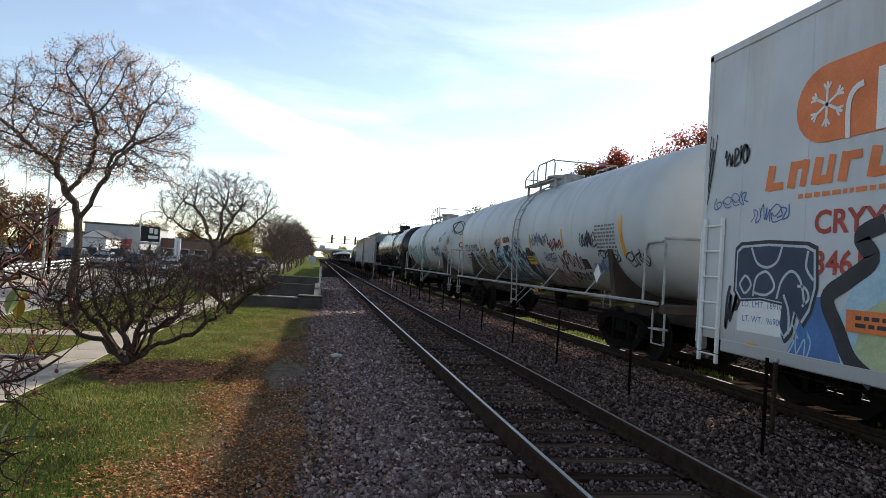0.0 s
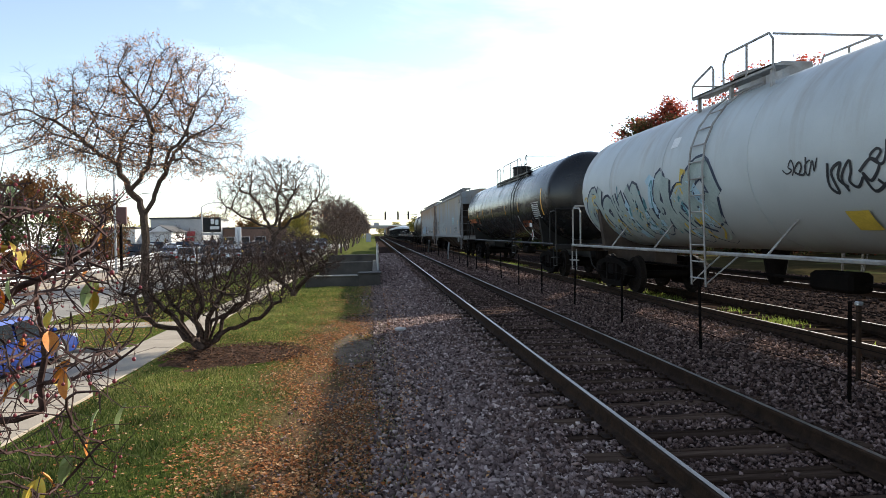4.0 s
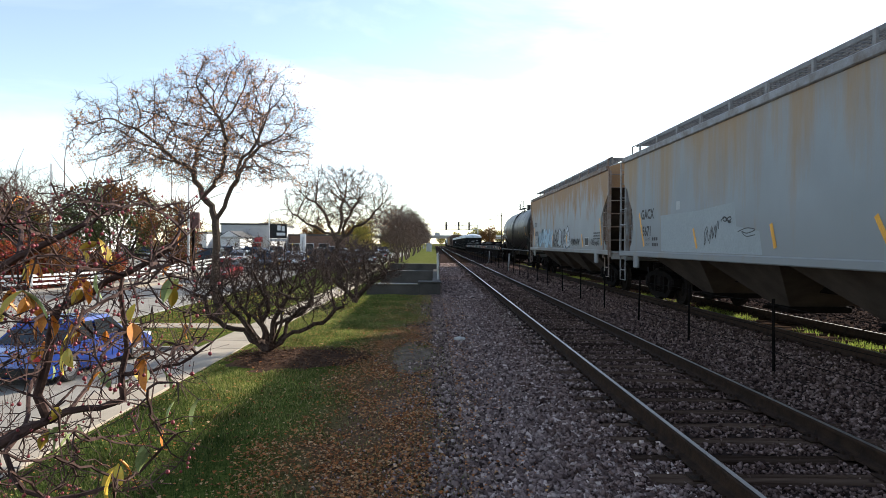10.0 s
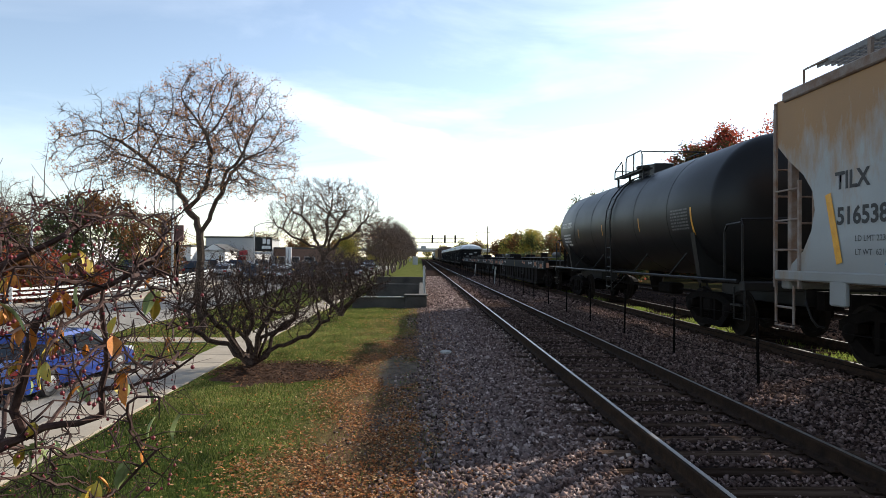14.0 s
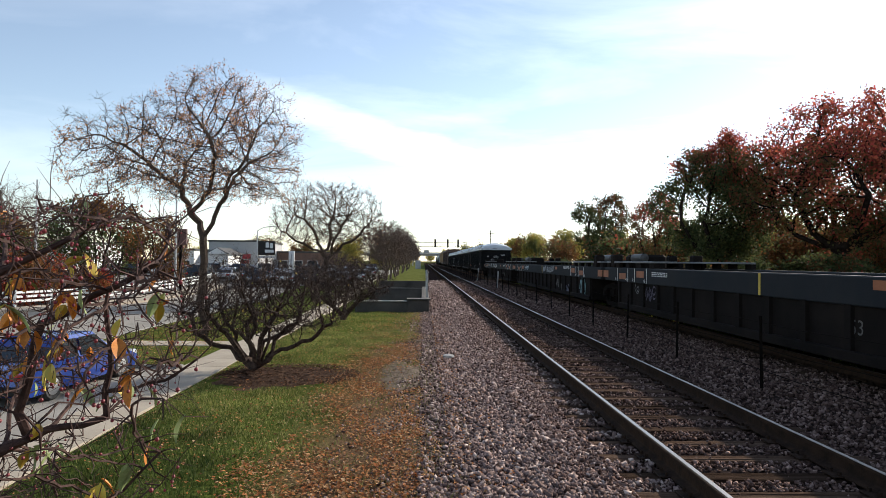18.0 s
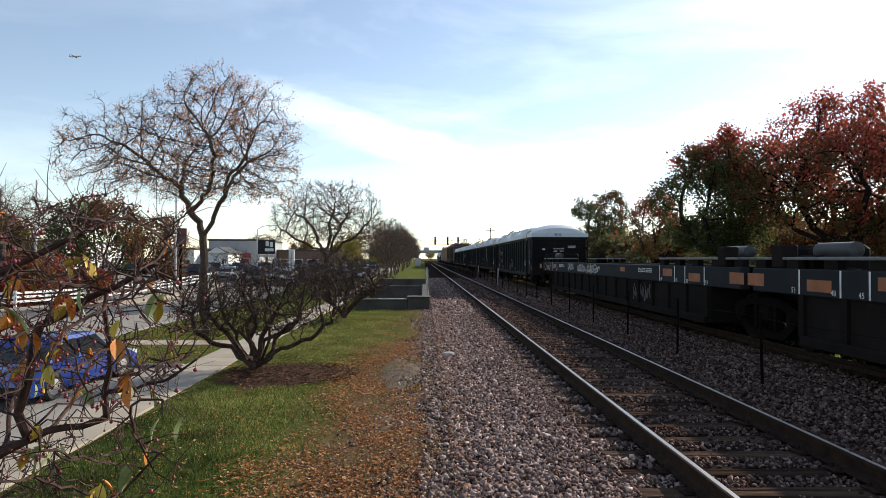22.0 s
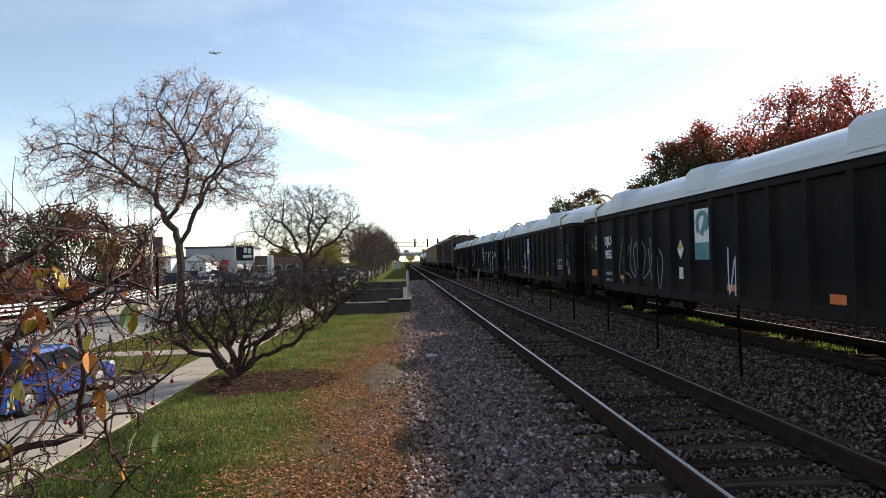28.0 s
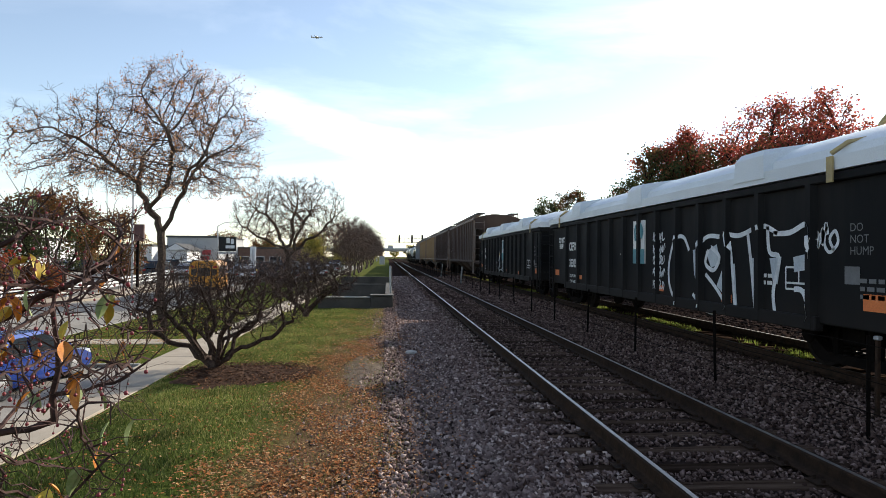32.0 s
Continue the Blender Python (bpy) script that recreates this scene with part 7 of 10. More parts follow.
tag(car, 43, 1.90, 2.02, 0.4, 0.12, surf, S_BLACK, None, 2, 0.025, "small black scrawl")
tag(car, 44, 1.15, 1.75, 0.5, 0.2, surf, S_BLACK, None, 1, 0.02, "small black scrawl")
for a, c, w in (((-6.81, 2.45), (-7.18, 1.54), 0.1), ((-2.57, 1.99), (-2.86, 1.53), 0.09), ((7.06, 2.46), (6.64, 1.54), 0.1), ((0.03, 1.96), (-0.12, 1.54), 0.1), ((3.31, 1.95), (3.11, 1.51), 0.09)):
    b = Builder()
    ribbon(b, [a, c], w, surf, 0.009)
    part("reflector", b.mesh("reflector", flip_check=False), M_AMBER, car, "slanted amber reflector strip")
on_side(M_LETTER_BLACK, car, "notice", [(-5.02, 1.59, -5.52, 1.88)], surf, 0.012, "black notice panel with white lines")
bars(car, M_LETTER_WHITE, -5.06, 1.85, 0.4, 0.24, 4, lambda y, z: -1.634, 11)
patch([(-3.70, 2.74), (-5.10, 2.74), (-5.10, 2.16), (-3.70, 2.16)], spray("blotted_paint", (0.3, 0.36, 0.37)), car, "paint_blot", surf, 0.004, "block of paint rolled over old writing")
bars(car, S_LBLUE, -3.80, 2.66, 1.1, 0.4, 3, surf, 12)
bars(car, M_LETTER_BLACK, -5.60, 1.98, 0.9, 0.3, 3, surf, 17)
tag(car, 41, -3.90, 2.2, 1.0, 0.35, surf, S_TEAL, None, 4, 0.02, "faint teal scrawl")
car, h, surf = hopper_car("cream-grey covered hopper with heavy rust stains and blue graffiti", 86.0, 103.2, P_HOP2, P_UNDER, P_ROOFGREY, P_FITRUST, cut=((0.08, 4.12), (0.12, 3.38), (0.42, 3.12), (0.8, 2.85), (1.03, 2.58), (1.08, 2.3), (1.0, 2.0), (0.8, 1.7), (0.5, 1.5), (0.45, 1.38)), board_in=0.75)
lettering("TILX", 0.33, h - 1.55, 2.55, surf, M_LETTER_BLACK, car, 0.01)
lettering("516538", 0.33, h - 1.58, 2.06, surf, M_LETTER_BLACK, car, 0.01)
lettering("LD LMT 223900", 0.11, h - 1.95, 1.82, surf, M_LETTER_BLACK, car)
lettering("LT WT  62100", 0.11, h - 1.95, 1.64, surf, M_LETTER_BLACK, car)
for a, c, w in (((-4.64, 1.98), (-4.88, 1.5), 0.12), ((-7.39, 2.5), (-7.63, 1.56), 0.13), ((h - 1.4, 2.5), (h - 1.65, 1.52), 0.13), ((-1.75, 1.98), (-1.95, 1.5), 0.12), ((1.5, 1.98), (1.3, 1.5), 0.12)):
    b = Builder()
    ribbon(b, [a, c], w, surf, 0.0135)
    part("reflector", b.mesh("reflector", flip_check=False), M_AMBER, car, "slanted amber reflector strip")
tag(car, 51, 5.9, 1.42, 4.3, 0.8, surf, spray("spray_mid_blue", (0.12, 0.26, 0.4)), spray("spray_sky_blue", (0.33, 0.48, 0.58), (0.4, 0.54, 0.62)), 8, 0.03, "pale blue bubble-letter graffiti", 0.3)
tag(car, 56, 2.4, 1.9, 0.9, 0.4, surf, S_LBLUE, None, 3, 0.04, "pale blue scrawl")
tag(car, 52, 1.35, 1.45, 2.0, 0.85, surf, S_BLACK, None, 5, 0.075, "black graffiti")
tag(car, 53, 0.0, 1.5, 0.7, 0.75, surf, S_BLACK, S_SILVER, 1, 0.05, "black round-faced graffiti")
tag(car, 54, -0.85, 1.45, 1.6, 0.75, surf, S_BLACK, S_SILVER, 4, 0.06, "black graffiti with silver fill")
tag(car, 57, -2.75, 1.52, 1.45, 0.32, surf, S_BLACK, None, 5, 0.045, "black scrawl")
tag(car, 55, -6.15, 1.55, 1.1, 0.2, surf, S_BLACK, None, 5, 0.03, "thin black scrawl")
on_side(M_WHITE, car, "notice", [(-5.2, 1.53, -5.77, 1.84)], surf, 0.012, "black notice panel with white edge")
on_side(M_LETTER_BLACK, car, "notice", [(-5.22, 1.55, -5.75, 1.82)], surf, 0.016, "black notice panel")
bars(car, M_LETTER_BLACK, -6.5, 2.02, 0.9, 0.3, 3, surf, 13)

# black tank car
car, h, hs, surf = tank_car("matt black tank car with faint white lettering", 104.4, 121.0, P_TANKM, M_BLACK, 1.5, 2.68, (-4.6, -2.2, 0.0, 2.2, 4.6))
lettering("TATX 10270", 0.3, hs - 0.9, 2.75, surf, M_LETTER_WHITE, car, 0.006)
bars(car, M_LETTER_WHITE, hs - 1.2, 2.5, 1.1, 0.5, 4, surf, 14)
on_side(M_AMBER, car, "reflector", [(-hs + 1.6, 2.1, -hs + 1.52, 2.7), (-2.6, 2.3, -2.66, 2.65), (0.9, 2.3, 0.84, 2.65), (4.0, 2.3, 3.94, 2.65)], surf, label="pale reflector strip")
bars(car, spray("dirty_table_paint", (0.13, 0.13, 0.13)), -hs + 2.7, 2.7, 0.95, 0.5, 7, surf, 15)

# articulated well car in three units
for i, (a, c, ne, fe) in enumerate(((122.4, 143.05, True, False), (143.05, 163.9, False, False), (163.9, 184.9, False, True))):
    car, h, surf, ya, yb = well_car("empty dark grey-blue container well car unit with graffiti", a, c, P_WELL, P_WELLLOW, P_WELLLOW, ne, fe)
    low = (lambda y, z: -1.36)
    # both ends carry length marks and orange panels, the middle a single panel
    for sgn in (-1, 1):
        near = i == 1 and sgn < 0
        for y, txt in ((5.75, "40"), (6.56, "45"), (7.05, "48"), (7.86, "53")) if near else ((6.2, "40"), (7.15, "45"), (7.75, "48"), (8.75, "53")):
            on_side(M_LETTER_WHITE, car, "mark", [(sgn * y + 0.02, 1.02, sgn * y - 0.02, 1.41)], surf, label="white length mark")
            lettering(txt, 0.12, sgn * y - 0.05 if sgn < 0 else sgn * y + 0.22, 1.04, surf, M_LETTER_WHITE, car)
        on_side(P_ORANGE_WORN, car, "reflector", [(sgn * (h - 0.35) + 0.28, 1.1, sgn * (h - 0.35) - 0.28, 1.32)], surf, label="orange reflector panel")
        for y in (6.16, 7.45) if near else (6.7, 8.25):
            on_side(P_ORANGE_WORN, car, "reflector", [(sgn * y + 0.3, 1.16 if y < 7 else 1.08, sgn * y - 0.3, 1.34 if y < 7 else 1.26)], surf, label="orange reflector panel")
        bars(car, M_LETTER_WHITE, sgn * 5.2 + (0.77 if near else 0.6), 1.4 if near else 1.33, 1.06, 0.13, 3, surf, 20 + i)
    on_side(P_ORANGE_WORN, car, "reflector", [(-2.66, 1.24, -3.13, 1.37)] if i == 1 else [(-2.95, 1.2, -3.4, 1.33)], surf, label="orange reflector panel")
    on_side(S_YELLOW, car, "mark", [(0.5, 1.02, 0.42, 1.41)], surf, label="yellow tick mark")
    if i == 0:
        on_side(P_ORANGE_WORN, car, "reflector", [(-2.4, 1.24, -2.85, 1.37)], surf, label="orange reflector panel")
        lettering("53", 0.3, -1.85, 0.6, low, spray("faded_lettering", (0.1, 0.095, 0.09)), car)
        tag(car, 80, 7.2, 0.72, 0.3, 0.25, low, spray("faded_pale", (0.14, 0.14, 0.14)), None, 1, 0.03, "small pale mark on the well side")
        tag(car, 81, 6.6, 0.58, 0.9, 0.34, low, spray("faded_violet", (0.1, 0.085, 0.13)), None, 4, 0.03, "faded violet graffiti on the well side")
    elif i == 1:
        tag(car, 60, 0.22, 1.1, 0.75, 0.27, surf, S_SILVER, None, 4, 0.028, "pale scrawl along the top chord")
        tag(car, 63, -0.72, 1.1, 0.8, 0.27, surf, S_SILVER, None, 4, 0.028, "pale scrawl along the top chord")
        tag(car, 64, -1.68, 1.1, 0.7, 0.27, surf, S_SILVER, None, 3, 0.028, "pale scrawl along the top chord")
        tag(car, 65, 5.6, 1.1, 1.0, 0.25, surf, S_LBLUE, None, 4, 0.03, "pale blue scrawl along the top chord")
        tag(car, 70, -7.05, 0.26, 0.9, 0.66, low, spray("dusty_teal", (0.18, 0.34, 0.37)), None, 4, 0.05, "teal graffiti on the well side")
        tag(car, 82, -4.34, 0.27, 1.1, 0.36, low, S_VIOLET, None, 5, 0.04, "dull violet graffiti on the well side")
        tag(car, 85, -2.62, 0.36, 1.25, 0.5, low, spray("faded_grey", (0.1, 0.095, 0.095)), None, 3, 0.04, "faded graffiti on the well side")
    else:
        tag(car, 61, 4.05, 1.1, 1.05, 0.27, surf, S_SILVER, None, 4, 0.03, "pale scrawl along the top chord")
        tag(car, 62, 2.4, 1.08, 3.0, 0.3, surf, S_WHITE, None, 8, 0.032, "white scrawl along the top chord")
        tag(car, 84, -4.0, 0.4, 1.6, 0.5, low, bpy.data.materials["faded_grey"], None, 5, 0.04, "faded graffiti on the well side")

# five covered gondolas
M_FADED = spray("faded_white_paint", (0.16, 0.16, 0.16))
GON = [(186.65, "CEFX", "35300"), (203.95, "DJLX", "98533"), (221.55, "DJLX", "98520"), (239.35, "CEFX", "35305"), (257.1, "DJLX", "98517")]
for i, (a, mark, number) in enumerate(GON):
    lab = ("black ribbed gondola with a white arched lid", "black ribbed gondola with white lid, sign panel and hazard diamond", "black ribbed gondola with white lid and teal sign panel", "black ribbed gondola with white lid and large white graffiti", "black ribbed gondola with white lid, far along the train")[i]
    car, h, surf, posts, w = gondola_car(lab, a, a + 16.3, P_GON, P_COVER, 90 + i, P_STRAP, i in (1, 2, 3), [-6.1] + [-4.85 + 0.97 * k for k in range(11)] + [6.1] if mark == "CEFX" else [-6.72] + [-5.2 + 0.96 * k for k in range(12)] + [6.72])
    flat = (lambda y, z: -1.435)
    n = len(posts)
    if mark == "CEFX":
        lettering(mark, 0.35, 5.9, 1.83, flat, M_LETTER_WHITE, car, 0.014, 0.92)
        lettering(number, 0.35, 5.87, 1.3, flat, M_LETTER_WHITE, car, 0.014, 0.9)
        lettering("LD LMT 220000", 0.125, 5.81, 0.97, flat, M_LETTER_WHITE, car, 0.003, 0.8)
        lettering("LT WT  66000", 0.125, 5.79, 0.79, flat, M_LETTER_WHITE, car, 0.003, 0.8)
        lettering("DO NOT", 0.23, 7.13, 2.1, flat, M_LETTER_WHITE, car, 0.012, 0.72)
        lettering("HUMP", 0.23, 7.05, 1.9, flat, M_LETTER_WHITE, car, 0.012, 0.72)
    else:
        lettering(mark, 0.33, 6.27, 1.9, flat, M_LETTER_WHITE, car, 0.014, 0.98)
        lettering(number, 0.33, 6.24, 1.51, flat, M_LETTER_WHITE, car, 0.014, 0.82)
        lettering("LD LMT 219900", 0.115, 6.2, 1.04, flat, M_LETTER_WHITE, car, 0.003, 0.9)
        lettering("LT WT  66100", 0.115, 6.18, 0.85, flat, M_LETTER_WHITE, car, 0.003, 0.9)
        lettering("DO\nNOT\nHUMP", 0.16, 7.2, 2.1, flat, M_LETTER_WHITE, car, 0.004, 0.75)
        tag(car, 120 + i, 7.75, 1.72, 1.1, 0.34, flat, M_FADED, None, 4, 0.02, "thin scrawl over the notice")
    on_side(M_ORANGE, car, "reflector", [(h - 0.56, 0.98, h - 1.06, 1.17), (-7.05, 0.95, -7.5, 1.16), (-0.83, 0.88, -1.28, 1.0), (-3.66, 0.83, -4.0, 0.97), (4.96, 0.93, 4.52, 1.05)], flat, label="orange reflector plate")
    on_side(M_FADED, car, "notice", [(-6.73, 1.27, -7.0, 1.5)], flat, 0.008, "worn white plate")
    lettering("DO\nNOT\nHUMP", 0.15, -6.82, 1.95, flat, M_FADED, car)
    bars(car, M_FADED, -h + 1.15, 1.35, 0.4, 0.3, 3, flat, 30 + i)
    if i:
        pl = part("placard", Builder().prism([(0, -0.2), (0.15, 0.0), (0, 0.2), (-0.15, 0.0)], "x", -1.45, -1.437), M_WHITE, car, "white hazard diamond")
        pl.matrix_basis = pose(0, 1.1, 1.68)
        part("placard_mark", Builder().prism([(0, 0.0), (0.1, 0.03), (0, 0.16), (-0.1, 0.03)], "x", -1.455, -1.45), S_YELLOW, pl)
        on_side(M_LETTER_WHITE, car, "notice", [(1.2, 1.05, 1.0, 1.3)], flat, 0.008, "small white notice")
        pn = part("sign_panel", Builder().box(-1.465, 0.37, 1.46, -1.43, -0.3, 2.47), M_WHITE, car, "white and teal printed sign panel")
        part("sign_band", Builder().box(-1.472, 0.37, 1.46, -1.465, -0.3, 1.8), S_TEAL, pn)
        b = Builder()
        ribbon(b, curve_through([(0.2, 2.0), (0.24, 2.22), (0.12, 2.36), (-0.1, 2.36), (-0.2, 2.2), (-0.12, 2.05)], 5), 0.1, lambda y, z: -1.475, 0.004)
        ribbon(b, curve_through([(-0.14, 2.3), (-0.04, 2.1), (0.08, 1.96)], 5), 0.12, lambda y, z: -1.475, 0.005)
        part("sign_emblem", b, S_TEAL, pn, "dark teal leaf emblem")
    bars(car, M_LETTER_WHITE, -4.8, 1.36, 0.42, 0.22, 2, flat, 60 + i)
    if i == 2:
        pl = part("placard", Builder().prism([(0, -0.22), (0.22, 0.0), (0, 0.22), (-0.22, 0.0)], "x", -1.45, -1.437), M_WHITE, car, "white and yellow hazard diamond")
        pl.matrix_basis = pose(0, 3.79, 1.13)
        part("placard_mark", Builder().prism([(0.19, 0.03), (0, 0.19), (-0.19, 0.03)], "x", -1.455, -1.45), S_YELLOW, pl)
        part("placard_mark", Builder().box(-1.46, -0.03, 0.06, -1.455, 0.03, 0.13), M_LETTER_BLACK, pl)
        for mm, q in ((M_LETTER_WHITE, (2.98, 1.0, 2.76, 1.14)), (M_LETTER_WHITE, (2.95, 1.16, 2.82, 1.24)), (M_AMBER, (2.97, 0.84, 2.74, 0.97)), (M_AMBER, (2.76, 1.18, 2.58, 1.32))):
            on_side(mm, car, "notice", [q], flat, 0.008, "small stuck-on notice")
    outline = Builder()
    y0 = -5.5
    for p, q in (((y0, 1.15), (y0 - 0.62, 1.15)), ((y0 - 0.62, 1.15), (y0 - 0.62, 1.47)), ((y0 - 0.62, 1.47), (y0, 1.47)), ((y0, 1.47), (y0, 1.15)), ((y0 - 0.3, 1.47), (y0 - 0.3, 1.24)), ((y0, 1.24), (y0 - 0.62, 1.24))):
        ribbon(outline, [p, q], 0.03, flat, 0.006)
    part("stencil_box", outline, M_LETTER_WHITE, car, "white stencilled box")
    if i == 3:
        # tall pale letters with a broken outline, a column of small scrawl and a short number-like mark
        tall = Builder()
        for pts in ([(-2.45, 1.75), (-2.2, 2.02), (-1.8, 1.95), (-1.55, 1.45), (-1.6, 1.0), (-1.95, 0.68), (-2.5, 0.72)], [(-2.75, 1.5), (-2.9, 1.85), (-3.2, 2.0), (-3.6, 1.98)], [(-3.3, 1.8), (-3.6, 1.62), (-3.4, 1.38), (-3.1, 1.5), (-3.2, 1.75)], [(-3.1, 1.3), (-3.5, 1.05), (-3.9, 0.72)], [(-2.6, 0.9), (-3.0, 0.66), (-3.4, 0.6)],
                    [(-3.9, 2.02), (-4.0, 1.6), (-4.12, 0.72)], [(-3.7, 2.05), (-4.2, 1.98), (-4.6, 2.06)], [(-4.5, 2.0), (-4.6, 1.5), (-4.72, 0.72)], [(-4.85, 2.08), (-5.0, 2.1), (-5.3, 1.98)], [(-5.05, 2.1), (-5.1, 1.7), (-5.35, 1.6), (-5.2, 1.1), (-5.25, 0.72)], [(-5.2, 1.98), (-5.6, 1.98), (-6.05, 2.08), (-6.08, 1.6)], [(-5.7, 1.15), (-5.9, 1.12), (-6.05, 0.78), (-5.85, 0.72)]):
            ribbon(tall, curve_through(pts, 5), 0.08, surf, 0.012)
        part("painted_tag", tall.mesh("painted_tag", flip_check=False), S_WHITE, car, "large white outline graffiti")
        for pts in ([(-2.6, 1.75), (-2.85, 1.8), (-2.95, 1.3), (-2.8, 1.0), (-2.65, 1.3)], [(-3.1, 1.72), (-3.5, 1.85), (-3.62, 1.5), (-3.3, 1.42)], [(-3.5, 1.1), (-3.75, 1.5), (-3.85, 0.9)], [(-4.0, 1.5), (-4.1, 1.5), (-4.18, 0.75), (-4.08, 0.75)], [(-4.55, 1.6), (-4.68, 1.6), (-4.78, 0.72), (-4.68, 0.72)], [(-5.1, 1.6), (-5.4, 1.62), (-5.3, 1.2), (-5.18, 1.25)], [(-5.68, 1.62), (-6.1, 1.68), (-6.08, 1.45), (-5.7, 1.4)]):
            patch(pts, S_SILVER, car, "painted_fill", flat, 0.008, "pale blue-grey fill of the graffiti")
        for q in range(5):
            tag(car, 103 + q, -0.8, 0.92 + 0.25 * q, 0.5, 0.22, surf, S_WHITE, None, 3, 0.032, "white scrawl in a column")
        tag(car, 114, -6.15, 1.68, 0.45, 0.36, surf, S_WHITE, None, 2, 0.045, "white scrawl")
    elif i == 1:
        tag(car, 105, 4.98, 0.78, 2.9, 1.15, surf, spray("worn_silver", (0.24, 0.24, 0.24)), None, 4, 0.045, "large thin silver graffiti")
        tag(car, 106, -0.85, 0.66, 0.45, 1.1, surf, S_SILVER, None, 1, 0.045, "thin silver graffiti")
    elif i == 0:
        tag(car, 107, 6.95, 1.35, 0.6, 0.35, flat, S_SILVER, None, 3, 0.02, "thin scrawl")
        tag(car, 109, posts[7], 0.9, 1.2, 0.6, surf, S_SILVER, None, 3, 0.03, "thin scrawl")
    else:
        tag(car, 108 + i, posts[8], 0.8, 1.6, 0.8, surf, S_SILVER, None, 4, 0.05, "thin silver graffiti")
    # writing on the end that faces the well car
    z_lid = 2.84
    if i == 0:
        for k in range(3):
            part("end_lettering", Builder().box(-0.35, -h - 0.012, 2.12 - k * 0.09, 0.2, -h, 2.15 - k * 0.09), M_LETTER_WHITE, car, "worn line of writing")
        part("end_lettering", Builder().box(-0.95, -h - 0.012, 2.05, -0.8, -h, 2.13), M_LETTER_WHITE, car, "small white plate")
        for text, x, z, size, m in (("35300", 0.45, 2.18, 0.16, M_LETTER_WHITE), ("ES122", -0.3, z_lid, 0.15, M_LETTER_BLACK)):
            me = text_mesh(text, size, 0.004)
            for v in me.vertices:
                v.co = (x + v.co.x, -h - (0.012 if m is M_LETTER_WHITE else 0.03), z + v.co.y)
            part("end_lettering", me, m, car)

# cars behind the gondolas
for a, c, paint, roofm, lab in ((275.2, 292.0, P_BROWN, P_HOP2, "rusty brown covered hopper with a pale stained end"), (293.4, 309.6, P_BROWN, M_STEEL, "dark brown covered hopper behind the rusty one"), (311.2, 328.0, P_TAN, P_ROOFGREY, "tan covered hopper with white end"),
                                 (329.4, 346.2, P_TAN, P_ROOFGREY, "tan covered hopper far along the train"), (347.6, 364.4, P_HOP1, P_ROOFGREY, "pale grey covered hopper far along the train")):
    car, h, surf = hopper_car(lab, a, c, paint, P_UNDER if paint is not P_TAN else P_HOP1, roofm, P_FITRUST, 3, curved=False)
    rib = Builder().box(-1.68, -0.05, 1.2, -1.61, 0.05, 4.05).mesh("side_rib")
    rib.materials.append(paint)
    for k in range(15):
        part("side_rib", rib, None, car).matrix_basis = pose(0, -h + 0.9 + (2 * h - 1.8) * k / 14, 0)
    bars(car, M_LETTER_WHITE, h - 1.4, 2.4, 1.4, 0.5, 3, surf, int(a))
for a, c, paint, lab in ((366.0, 383.0, P_TANKB, "black tank car far along the train"), (384.4, 401.4, P_TANKW, "white tank car far along the train"), (402.8, 419.8, P_TANKB, "black tank car far along the train"), (421.2, 438.2, P_TANKB, "black tank car far along the train")):
    tank_car(lab, a, c, paint, M_BLACK)

# ---- trees and bushes ----


def grow(seeds, targets, step, reach, kill, rounds, rng, crook=0.35):
    """Grows a branching frame from seed lines towards target points: each round, every target pulls its nearest node."""
    pos, par = [], []
    for line in seeds:
        start = None
        if pos:
            d = [math.dist(p, line[0]) for p in pos]
            start = int(np.argmin(d))
        prev = start
        for p in line:
            pos.append(tuple(p))
            par.append(-1 if prev is None else prev)
            prev = len(pos) - 1
    P = np.array(pos, dtype=float)
    T = np.array(targets, dtype=float)
    d0 = np.linalg.norm(T[:, None] - P[None], axis=2)
    best, bi = d0.min(1), d0.argmin(1)
    alive = np.ones(len(T), bool)
    for _ in range(rounds):
        use = alive & (best < reach)
        if not use.any():
            break
        ids = bi[use]
        way = T[use] - P[ids]
        way /= np.linalg.norm(way, axis=1)[:, None] + 1e-9
        uniq, inv = np.unique(ids, return_inverse=True)
        acc = np.zeros((len(uniq), 3))
        np.add.at(acc, inv, way)
        acc += rng.normal(0, crook, acc.shape) * np.maximum(1.0, np.linalg.norm(acc, axis=1))[:, None] ** 0.5
        acc /= np.linalg.norm(acc, axis=1)[:, None] + 1e-9
        fresh = P[uniq] + acc * step
        n0 = len(P)
        P = np.concatenate([P, fresh])
        par.extend(uniq.tolist())
        dn = np.linalg.norm(T[:, None] - fresh[None], axis=2)
        m, k = dn.min(1), dn.argmin(1)
        closer = m < best
        best[closer], bi[closer] = m[closer], k[closer] + n0
        alive &= best > kill
    return P, np.array(par)


def radii(P, par, tip, power=2.4):
    r = np.zeros(len(P))
    for i in range(len(P) - 1, -1, -1):
        if r[i] == 0:
            r[i] = tip ** power
        if par[i] >= 0:
            r[par[i]] += r[i]
    return r ** (1 / power)


